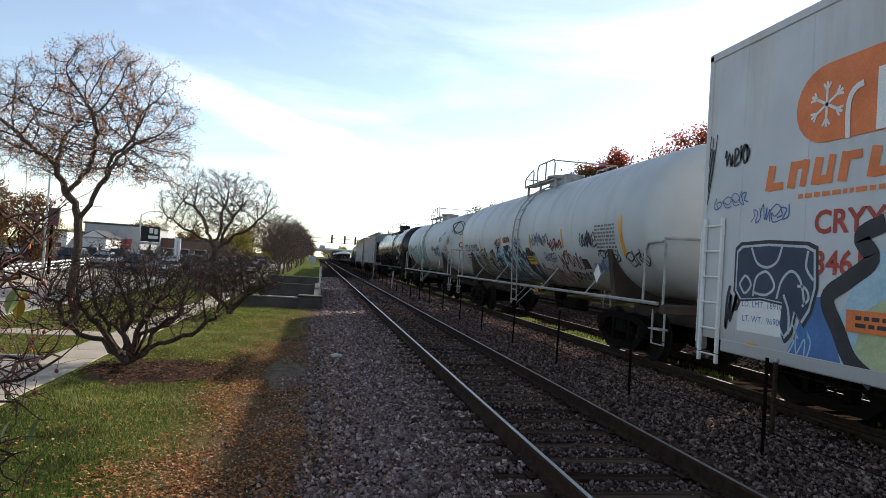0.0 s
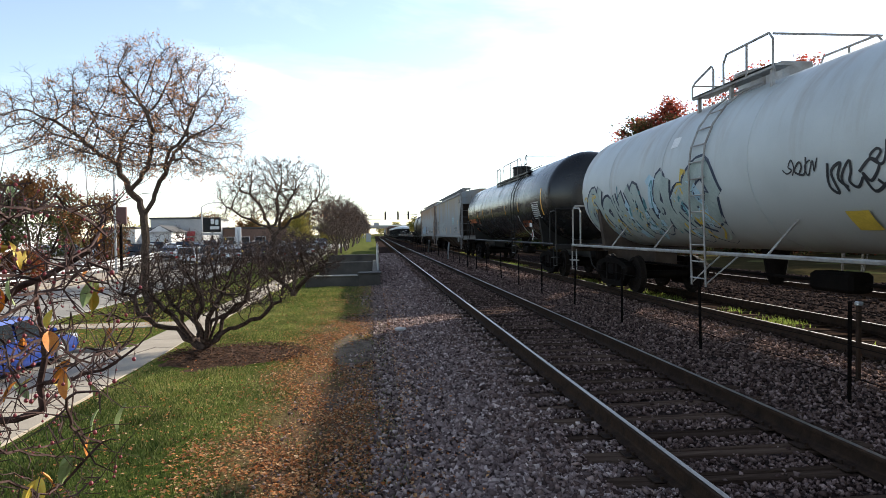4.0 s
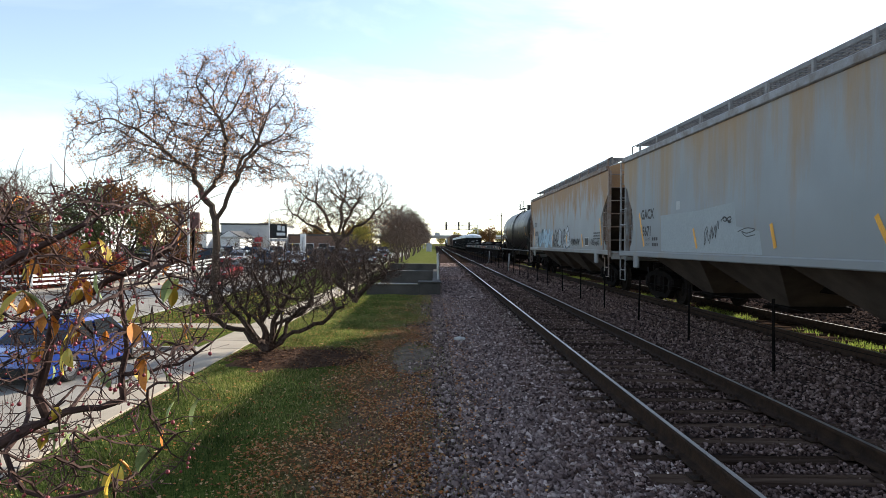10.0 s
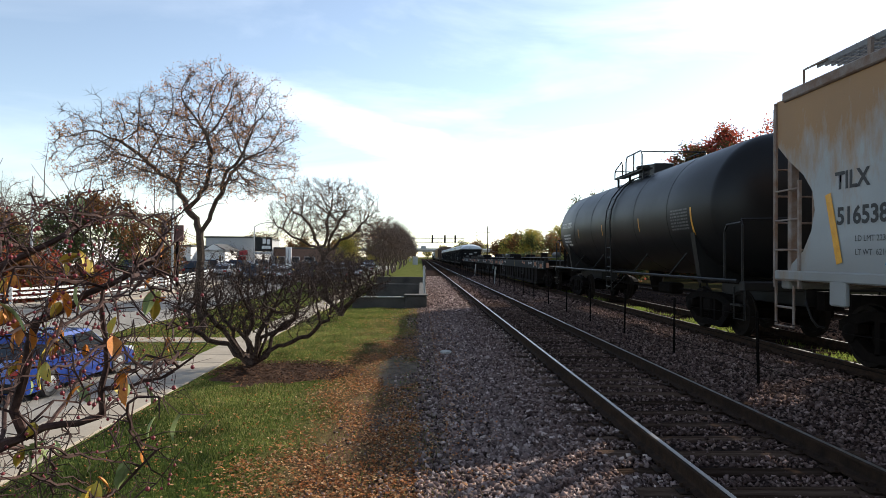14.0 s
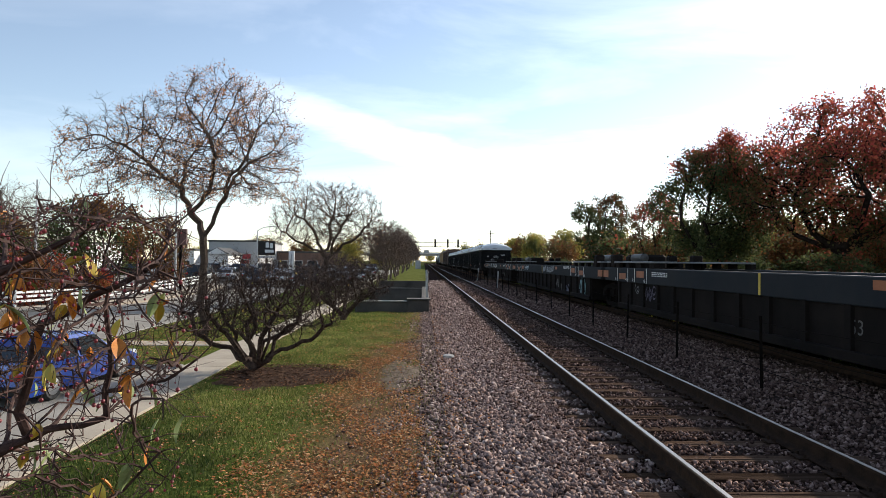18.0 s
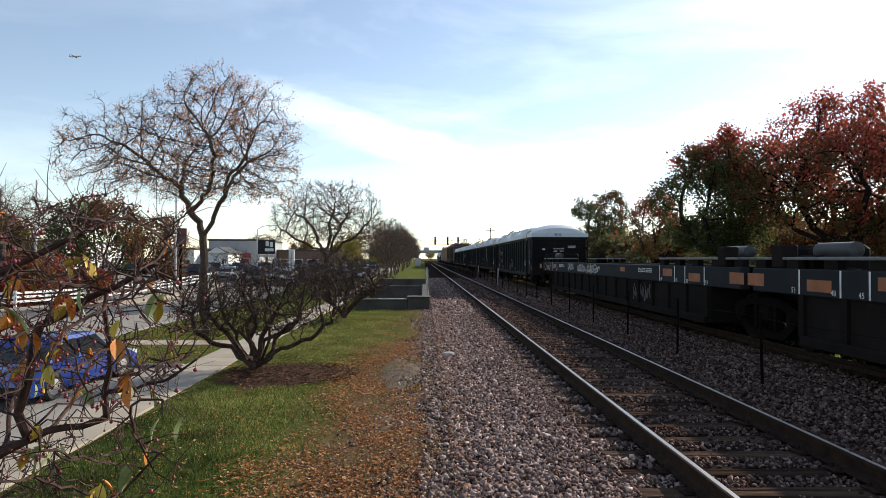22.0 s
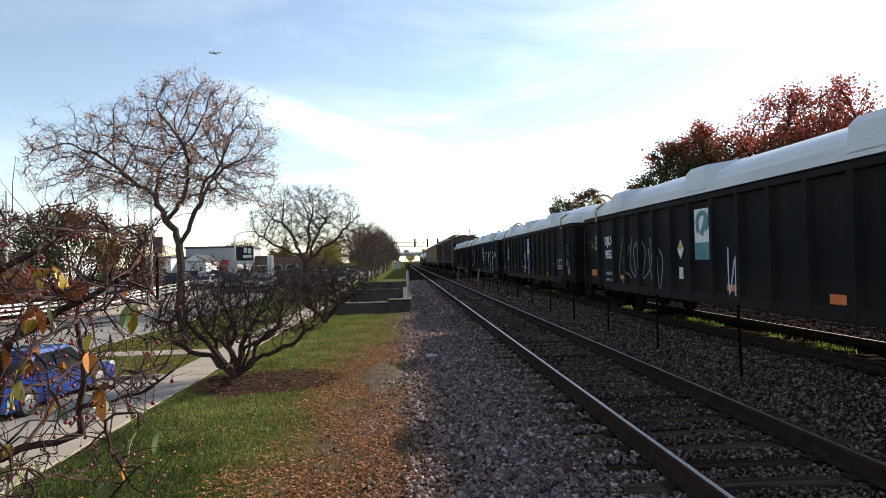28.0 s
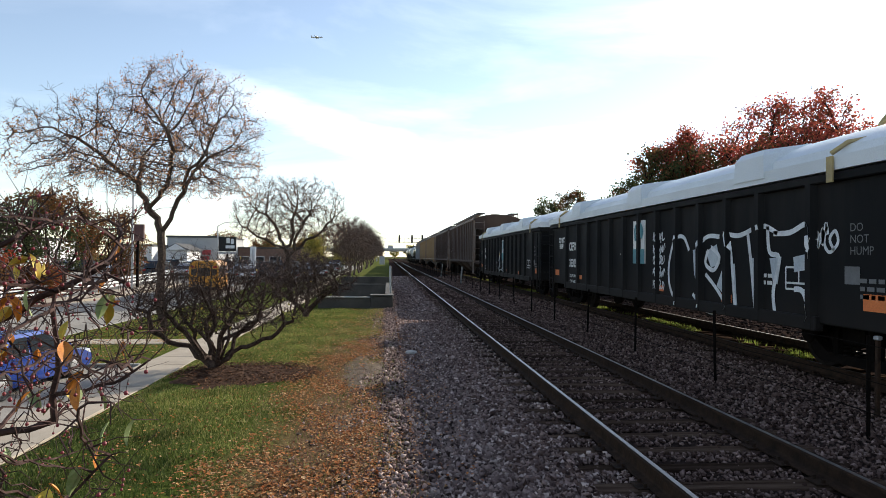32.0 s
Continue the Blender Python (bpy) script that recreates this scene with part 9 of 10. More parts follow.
A = leafy_tree("large maple with dark red autumn leaves", 15.0, 7.4, (LEAF_MIX, LEAF_RED, LEAF_RED), 21, 0.2, 4000, 0.205, 66, 0.32, low=-0.8, clumps=58, clump_size=0.27, taper=0.15)
A.matrix_basis = pose(33.2, 50.5, -0.3) @ Matrix.Scale(1.08, 4)
B = leafy_tree("dark green tree turning red on one side", 14.2, 6.0, (LEAF_GREEN, LEAF_GREEN, LEAF_MIX, LEAF_RED), 22, 0.18, 4000, 0.21, 84, 0.33, low=-0.85, clumps=58, clump_size=0.27, taper=0.45)
B.matrix_basis = pose(27.0, 58.5, -0.3)
C = leafy_tree("small orange-red autumn tree across the railway", 10.0, 3.2, (LEAF_MIX, LEAF_RED), 23, 0.18, 1800, 0.18, 55, 0.22, low=-0.85, clumps=26, clump_size=0.32, taper=0.5)
C.matrix_basis = pose(24.2, 67, -0.3)
D = leafy_tree("dark green open-crowned tree across the railway", 11.2, 3.9, (LEAF_GREEN, LEAF_GREEN, LEAF_GREEN, LEAF_MIX), 24, 0.16, 2300, 0.2, 64, 0.24, low=-0.92, clumps=34, clump_size=0.3, taper=0.25)
D.matrix_basis = pose(23.8, 86, -0.3) @ Matrix.Scale(1.12, 4)
copy_thing(A, pose(50, 56, -0.3, 0, 0, 140))
# unseen trees added out of view, continuing the row, to shade the ground beyond the train
copy_thing(A, pose(35.5, 27, -0.3, 0, 0, 200))
F = leafy_tree("yellow-green autumn tree along the railway", 9.0, 3.6, (LEAF_YELLOW, LEAF_GREEN, LEAF_YELLOW), 25, 0.22, 480, 0.34, 34, 0.5)
F.matrix_basis = pose(26.0, 150, -0.3)
G = leafy_tree("brown-orange autumn tree along the railway", 9.0, 3.8, (LEAF_ORANGE, LEAF_MIX), 26, 0.22, 480, 0.34, 32, 0.5)
# cheaper unseen copies, scaled up, that cast the rest of that shade
for src, x, y, rz in ((F, 34.0, 17.5, 40), (G, 35.0, 7, 300), (F, 34.5, -4, 120), (G, 35, -15, 30), (F, 36, -27, 210)):
    copy_thing(src, pose(x, y, -0.3, 0, 0, rz) @ Matrix.Scale(1.6, 4))
G.matrix_basis = pose(34.0, 140, -0.3)
for src, x, y, rz, k in ((F, 26, 185, 40, 1.0), (G, 27, 165, 80, 1.15), (F, 28, 128, 200, 1.0), (G, 23, 108, 150, 0.75), (F, 36, 118, 300, 0.95), (G, 27, 215, 10, 1.1), (F, 33, 230, 110, 1.2), (G, 42, 150, 60, 1.2),
                         (F, 48, 120, 20, 1.1), (G, 58, 110, 100, 1.2), (F, 66, 96, 200, 1.1), (G, 24, 290, 30, 1.2), (F, 21, 330, 80, 1.2), (G, 75, 90, 30, 1.2), (F, 62, 78, 80, 1.0), (G, 84, 108, 120, 1.3), (F, 55, 96, 160, 1.1), (G, 47, 68, 10, 0.8), (F, 56, 66, 50, 0.9), (G, 66, 82, 99, 0.9), (F, 92, 118, 10, 1.5), (G, 30, 84, 300, 0.7), (F, 40, 92, 30, 0.75)):
    copy_thing(src, pose(x, y, -0.3, 0, 0, rz) @ Matrix.Scale(k, 4))
H = leafy_tree("low brown hedge bush beside the railway", 2.4, 2.0, (LEAF_MIX, LEAF_GREEN), 27, 0.08, 320, 0.22, 34, 0.35, "hedge bushes", -0.95)
H.matrix_basis = pose(19, 60, -0.3)
for x, y, k in ((20, 66, 1.0), (18, 74, 0.9), (21, 80, 1.1), (19, 92, 1.0), (18, 104, 1.1), (20, 118, 1.2), (18, 134, 1.2), (26, 52, 1.0), (31, 47, 1.1), (37, 46, 1.1), (28, 64, 1.1), (35, 58, 1.2), (42, 50, 1.2)):
    copy_thing(H, pose(x, y, -0.3, 0, 0, x * y) @ Matrix.Scale(k, 4))

# autumn trees close behind the big maple and the dark green tree
for src, x, y, rz, k in ((G, 39, 66, 20, 0.8), (F, 44, 70, 130, 0.75), (G, 50, 68, 250, 0.85), (F, 56, 74, 60, 0.9), (G, 34, 72, 310, 0.7), (G, 62, 70, 170, 0.95), (F, 47, 63, 200, 0.65), (G, 42, 60, 90, 0.6)):
    copy_thing(src, pose(x, y, -0.3, 0, 0, rz) @ Matrix.Scale(k, 4))
# a dark belt of undergrowth behind the trunks
for k in range(22):
    q = 0.5 + 0.5 * math.sin(k * 2.3)
    src = (H, G, H, F)[k % 4]
    x = 24 + k * 2.4
    copy_thing(src, pose(x, 74 - 0.22 * (x - 24) + 8 * q, -0.3, 0, 0, k * 47) @ Matrix.Scale((1.7 + 0.6 * q) if src is H else (0.5 + 0.12 * q), 4))

# trees and shrubs across the street
J = leafy_tree("dense dark tree with rusty leaves behind the guard rail", 8.8, 3.9, (LEAF_GREEN, LEAF_GREEN, LEAF_ORANGE), 31, 0.14, 1300, 0.18, 55, 0.28, "trees across the street", -0.95)
J.matrix_basis = pose(-27.6, 55, -1.4)
K = leafy_tree("rust-brown tree behind the guard rail", 8.2, 3.0, (LEAF_ORANGE, LEAF_MIX, LEAF_ORANGE), 32, 0.16, 900, 0.18, 34, 0.26, "trees across the street", -0.9)
K.matrix_basis = pose(-24.2, 60, -1.3) @ Matrix.Scale(0.9, 4)
copy_thing(J, pose(-36, 56, -1.4, 0, 0, 100) @ Matrix.Scale(0.78, 4))
copy_thing(J, pose(-45, 52, -1.4, 0, 0, 200) @ Matrix.Scale(0.8, 4))
N = leafy_tree("dark red shrub behind the guard rail", 2.9, 2.0, (LEAF_DARKRED, LEAF_DARKRED, LEAF_ORANGE), 33, 0.08, 420, 0.17, 36, 0.28, "red shrubs", -0.95)
N.matrix_basis = pose(-26.5, 43, -1.4)
for x, y, k in ((-29, 41, 1.1), (-31.5, 39, 1.0), (-34, 38.5, 1.15), (-36.5, 37, 1.0), (-24.5, 47, 0.85), (-33, 42, 1.3), (-39, 36, 1.1), (-28, 46, 1.2)):
    copy_thing(N, pose(x, y, -1.4, 0, 0, x * y) @ Matrix.Scale(k, 4))
Q = leafy_tree("yellow-green tree behind the car park", 8.5, 3.4, (LEAF_YELLOW, LEAF_YELLOW), 34, 0.2, 500, 0.3, 32, 0.45, "trees behind the car park")
Q.matrix_basis = pose(-11.7, 100, -0.4) @ Matrix.Scale(0.72, 4)
for src, x, y, rz, k in ((Q, -19, 118, 40, 0.9), (G, -24, 125, 10, 0.9), (Q, -9, 135, 130, 1.0), (G, -32, 120, 70, 0.9), (Q, -40, 115, 200, 0.9), (G, -7.5, 190, 20, 1.1), (Q, -6, 225, 20, 1.2), (G, -50, 110, 50, 1.0), (Q, -58, 100, 90, 1.0), (G, -66, 90, 20, 1.0), (Q, -13, 170, 200, 1.0), (G, -20, 160, 90, 1.1), (Q, -28, 150, 20, 1.1), (G, -36, 145, 120, 1.1)):
    copy_thing(src, pose(x, y, -0.4, 0, 0, rz) @ Matrix.Scale(0.8 * k, 4))
copy_thing(row_tree, pose(-40, 62, -1.4, 0, 0, 30) @ Matrix.Scale(1.9, 4))
copy_thing(row_tree, pose(-48, 66, -1.4, 0, 0, 130) @ Matrix.Scale(2.1, 4))

# ---- fence between the tracks ----
fence = thing("fence", "low wire fence on dark steel posts between the tracks", "fence", kind="structure")
post_m = Builder().box(-0.02, -0.006, -0.15, 0.02, 0.006, 1.08).box(-0.006, -0.02, -0.15, 0.006, 0.02, 1.08).mesh("post")
post_m.materials.append(M_STEEL)
for k in range(48):
    ob = part("post", post_m, None, fence)
    ob.matrix_basis = pose(4.65 + random.uniform(-0.02, 0.02), 3.5 + 3.05 * k, 0.03, random.uniform(-1.5, 1.5), random.uniform(-2, 2), 0)
for z in (0.3, 0.62, 0.98):
    pts = []
    for k in range(96):
        pts.append((4.65 - 0.025, 1.0 + 1.525 * k, z + 0.05 - (0.025 if k % 2 else 0.0) + random.uniform(-0.004, 0.004)))
    part("wire", Builder().tube(pts, 0.006, 4), M_STEEL, fence, "sagging fence wire")
tall = thing("marker_post", "leaning grey steel post with a pale cap beside the track", "post", at=(5.3, 7.2, 0.02), rz=20)
part("stake", Builder().box(-0.022, -0.022, -0.1, 0.022, 0.022, 0.98, 0.004), M_RAILSIDE, tall)
part("cap", Builder().box(-0.035, -0.035, 0.95, 0.035, 0.035, 1.0, 0.01), M_GALV, tall, "dull grey cap")
tall.matrix_basis = pose(5.3, 7.2, 0.02, -2, 2, 0)
for y in (44.0, 60.0):
    lp = thing("marker_post", "short leaning pale post between the tracks", "post")
    part("stake", Builder().box(-0.05, -0.05, -0.1, 0.05, 0.05, 1.2, 0.01), M_GALV, lp)
    lp.matrix_basis = pose(4.75, y, 0.03, 6, 4, 0)

# ---- stairwell with low concrete walls ----
well = thing("stairwell_wall", "low dark concrete walls round a stairwell with a capped parapet", "wall", kind="structure")
# walls much darker than the front cap
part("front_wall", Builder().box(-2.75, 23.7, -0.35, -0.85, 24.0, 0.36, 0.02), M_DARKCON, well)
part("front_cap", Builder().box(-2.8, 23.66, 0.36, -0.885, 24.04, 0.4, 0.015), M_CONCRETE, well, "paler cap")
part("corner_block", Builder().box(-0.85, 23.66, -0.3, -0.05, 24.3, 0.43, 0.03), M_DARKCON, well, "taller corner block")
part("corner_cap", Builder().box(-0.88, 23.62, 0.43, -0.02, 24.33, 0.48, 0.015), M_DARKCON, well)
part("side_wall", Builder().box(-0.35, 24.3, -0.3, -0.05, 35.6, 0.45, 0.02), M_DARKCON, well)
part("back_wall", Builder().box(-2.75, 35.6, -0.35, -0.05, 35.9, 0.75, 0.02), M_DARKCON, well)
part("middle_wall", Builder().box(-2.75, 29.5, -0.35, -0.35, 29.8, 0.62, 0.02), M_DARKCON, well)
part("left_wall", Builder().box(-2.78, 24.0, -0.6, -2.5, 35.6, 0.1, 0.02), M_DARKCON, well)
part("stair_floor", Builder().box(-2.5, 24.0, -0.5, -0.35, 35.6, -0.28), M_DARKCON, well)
rail = thing("handrail", "weathered board railing along the stairwell wall", "railing")
for k in range(8):
    part("post", Builder().box(-0.16, 25.2 + k * 1.45, 0.45, -0.1, 25.28 + k * 1.45, 1.35, 0.01), M_GALV, rail)
for z in (0.75, 1.0, 1.25):
    part("board", Builder().box(-0.1, 25.0, z, -0.075, 35.6, z + 0.16, 0.005), mat("weathered_board", (0.17, 0.13, 0.095), (0.1, 0.076, 0.058), 4.0, 0.85, 0.0, 0.3) if z == 0.75 else bpy.data.materials["weathered_board"], rail)

# ---- guard rail across the street ----
guard = thing("guard_rail", "white painted three-bar guard rail across the street", "guard rail", kind="structure")
gp = [(-58, 25.0), (-41, 30.5), (-30, 35.0), (-25.2, 40.2), (-23.0, 48), (-21.6, 60), (-21.0, 74)]
dense = []
for i in range(len(gp) - 1):
    for k in range(6):
        t = k / 6
        dense.append((gp[i][0] + (gp[i + 1][0] - gp[i][0]) * t, gp[i][1] + (gp[i + 1][1] - gp[i][1]) * t))
for h0 in (0.32, 0.6, 0.86):
    b = Builder()
    rings = []
    for x, y in dense:
        z = float(left_level(y)) + h0
        rings.append([(x - 0.03, y - 0.03, z - 0.07), (x + 0.03, y + 0.03, z - 0.07), (x + 0.03, y + 0.03, z + 0.07), (x - 0.03, y - 0.03, z + 0.07)])
    part("rail", b.loft(rings), M_WHITE, guard)
gpost = Builder().box(-0.08, -0.08, -0.3, 0.08, 0.08, 1.0, 0.02).mesh("post")
gpost.materials.append(M_WHITE)
for x, y in dense[::2]:
    ob = part("post", gpost, None, guard)
    ob.matrix_basis = pose(x - 0.1, y + 0.1, float(left_level(y)), 0, 0, 20)

# ---- buildings and signs ----
M_GREYWALL = mat("grey_stucco", (0.44, 0.43, 0.41), (0.36, 0.35, 0.34), 0.5, 0.85, 0.0, 0.1)
M_WHITEWALL = mat("white_stucco", (0.76, 0.74, 0.69), (0.66, 0.64, 0.6), 0.6, 0.8, 0.0, 0.1)
M_BRICK = mat("brown_brickwork", (0.2, 0.12, 0.085), (0.14, 0.09, 0.07), 3.0, 0.9, 0.0, 0.3)
M_ROOF = mat("dark_roofing", (0.09, 0.085, 0.08), (0.06, 0.058, 0.055), 1.0, 0.9)
M_GLASS, gn, gl, gpn = nodes_of("dark_window_glass")
gpn.inputs["Base Color"].default_value = (0.02, 0.025, 0.03, 1)
gpn.inputs["Roughness"].default_value = 0.08
M_SIGNRED = mat("red_sign", (0.5, 0.05, 0.06), (0.38, 0.04, 0.05), 4.0, 0.5)


def building(label, x0, y0, x1, y1, z0, z1, wall_mat, windows, gable=False):
    t = thing("building", label, "building", "buildings beyond the street")
    part("wall", Builder().box(x0, y0, z0, x1, y1, z1, 0.03), wall_mat, t)
    if gable:
        xm = (x0 + x1) / 2
        part("roof", Builder().prism([(x0 - 0.4, z1), (x1 + 0.4, z1), (xm, z1 + (x1 - x0) * 0.32)], "y", y0 - 0.4, y1 + 0.4), M_ROOF, t)
        part("gable", Builder().prism([(x0, z1), (x1, z1), (xm, z1 + (x1 - x0) * 0.3)], "y", y0 - 0.42, y0 - 0.4), wall_mat, t)
    else:
        part("roof", Builder().box(x0 - 0.15, y0 - 0.15, z1, x1 + 0.15, y1 + 0.15, z1 + 0.25, 0.03), M_ROOF, t, "flat roof with parapet")
    for wx, wz, ww, wh in windows:
        w = part("window", Builder().box(x0 + wx, y0 - 0.04, z0 + wz, x0 + wx + ww, y0 + 0.02, z0 + wz + wh, 0.01), M_WHITE, t)
        part("pane", Builder().box(x0 + wx + 0.08, y0 - 0.06, z0 + wz + 0.08, x0 + wx + ww - 0.08, y0 - 0.04, z0 + wz + wh - 0.08), M_GLASS, w)
    return t


gb = building("large plain grey flat-roofed shop building", -32.2, 96, -24.9, 112, -0.6, 4.4, M_GREYWALL, [(0.8, 0.6, 1.4, 1.4)])
part("wall_emblem", Builder().box(-27.2, 95.94, 1.9, -26.0, 95.99, 2.6).box(-27.4, 95.9, 1.2, -26.2, 95.99, 1.7), M_SIGNRED, gb, "red wall sign shapes")
building("small white gabled building", -29.7, 88, -26.9, 94, -0.7, 2.5, M_WHITEWALL, [(0.3, 0.3, 0.8, 1.7), (1.6, 0.8, 0.8, 1.1)], True)
building("low white building with dark windows", -37.5, 90, -32.2, 99, -0.7, 3.0, M_WHITEWALL, [(0.5, 0.8, 1.2, 1.2), (2.2, 0.8, 1.2, 1.2), (3.8, 0.3, 1.0, 2.0)])
building("brown brick shop building with awning band", -25.4, 108, -14.0, 120, -0.5, 3.0, M_BRICK, [(0.6, 0.4, 1.8, 1.8), (3.0, 0.4, 1.8, 1.8), (5.6, 0.4, 1.8, 1.8)])
building("long low pale building", -66, 76, -42, 90, -1.0, 3.6, M_WHITEWALL, [(2 + 3.2 * k, 1.0, 1.8, 1.4) for k in range(7)])


def lamp_post(x, y, z, h, arm, label):
    t = thing("street_lamp", label, "street lamp", "lamp posts", at=(x, y, z))
    part("pole", Builder().tube([(0, 0, 0), (0, 0, h * 0.5), (0, 0, h)], [0.1, 0.085, 0.06], 10), M_GALV, t)
    if arm:
        part("arm", Builder().tube([(0, 0, h - 0.05), (arm * 0.35, 0, h + 0.3), (arm * 0.75, 0, h + 0.42), (arm, 0, h + 0.4)], 0.04, 8), M_GALV, t)
        part("lamp_head", Builder().box(arm - 0.1, -0.13, h + 0.32, arm + 0.55, 0.13, h + 0.44, 0.04), M_GREY, t)
    return t


lamp_post(-18.3, 70, -0.6, 5.6, 1.8, "grey steel street lamp with a curved arm")
lamp_post(-20.6, 53.3, -1.06, 9.15, 0, "tall thin pale pole beside the street")
lamp_post(-27.5, 46, -1.3, 8.6, 0, "tall thin brown pole behind the guard rail")
pole_sign = thing("pole_sign", "brown box sign on a post", "sign", at=(-21.2, 56, -1.2))
part("post", Builder().box(-0.1, -0.1, 0, 0.1, 0.1, 4.2, 0.01), M_STEEL, pole_sign)
part("panel", Builder().box(-0.5, -0.15, 4.2, 0.5, 0.15, 5.6, 0.03), mat("brown_sign_panel", (0.12, 0.05, 0.045), (0.09, 0.04, 0.035), 3.0, 0.6), pole_sign)
board = thing("billboard", "dark framed billboard with white shapes on a steel post", "billboard", at=(-22.2, 90, -0.5))
part("post", Builder().tube([(0, 0.2, 0), (0, 0.2, 4.0)], 0.14, 10), M_STEEL, board)
pn = part("panel", Builder().box(-1.2, -0.1, 2.9, 1.2, 0.1, 4.9, 0.03), M_BLACK, board, "dark picture panel")
part("panel_shapes", Builder().box(-0.2, -0.12, 3.3, 1.0, -0.1, 3.7).box(-0.1, -0.12, 4.0, 0.35, -0.1, 4.7).box(0.5, -0.12, 3.9, 0.9, -0.1, 4.6), M_LETTER_WHITE, pn, "white shapes on the panel")
part("lower_panel", Builder().box(-1.2, -0.1, 2.5, 1.2, 0.1, 2.85, 0.02), M_GREY, board)
slab_sign = thing("slab_sign", "narrow white upright sign", "sign", at=(-14.6, 70, -0.5))
part("slab", Builder().box(-0.3, -0.1, 0, 0.3, 0.1, 3.3, 0.03), M_WHITE, slab_sign)
part("stripe", Builder().box(-0.05, -0.11, 0.4, 0.05, -0.1, 3.0), M_GREY, slab_sign)
post_sign = thing("sign_post", "square white-edged sign on a thin post beside the pavement", "sign", at=(-8.1, 11.7, -1.2))
part("post", Builder().tube([(0, 0, 0), (0, 0, 2.3)], 0.03, 8), M_GALV, post_sign)
part("sign_panel", Builder().box(-0.15, -0.01, 1.75, 0.15, 0.01, 2.25, 0.003), M_WHITE, post_sign)

# ---- vehicles ----
M_TYRE = mat("tyre_rubber", (0.02, 0.02, 0.02), (0.032, 0.03, 0.03), 8.0, 0.85)
M_RIM = mat("alloy_rim", (0.5, 0.5, 0.51), (0.38, 0.38, 0.39), 6.0, 0.35, 0.8, 0.0)
M_LAMPGLASS = mat("headlight_lens", (0.75, 0.76, 0.78), (0.6, 0.62, 0.65), 8.0, 0.12, 0.3, 0.0)
M_TAIL = mat("tail_light_lens", (0.4, 0.02, 0.02), (0.3, 0.015, 0.015), 8.0, 0.2)
TYRE = Builder().lathe([(-0.1, 0.2), (-0.11, 0.29), (-0.08, 0.325), (0.08, 0.325), (0.11, 0.29), (0.1, 0.2)], "x", 20).mesh("tyre", True)
TYRE.materials.append(M_TYRE)
RIM = Builder().lathe([(-0.09, 0.03), (-0.06, 0.2), (0.06, 0.2), (0.09, 0.03)], "x", 16).mesh("rim", True)
RIM.materials.append(M_RIM)


def car_paint(name, c):
    return mat(name, c, tuple(v * 0.85 for v in c), 0.8, 0.22, 0.25, 0.0, 60.0, coat=0.6)


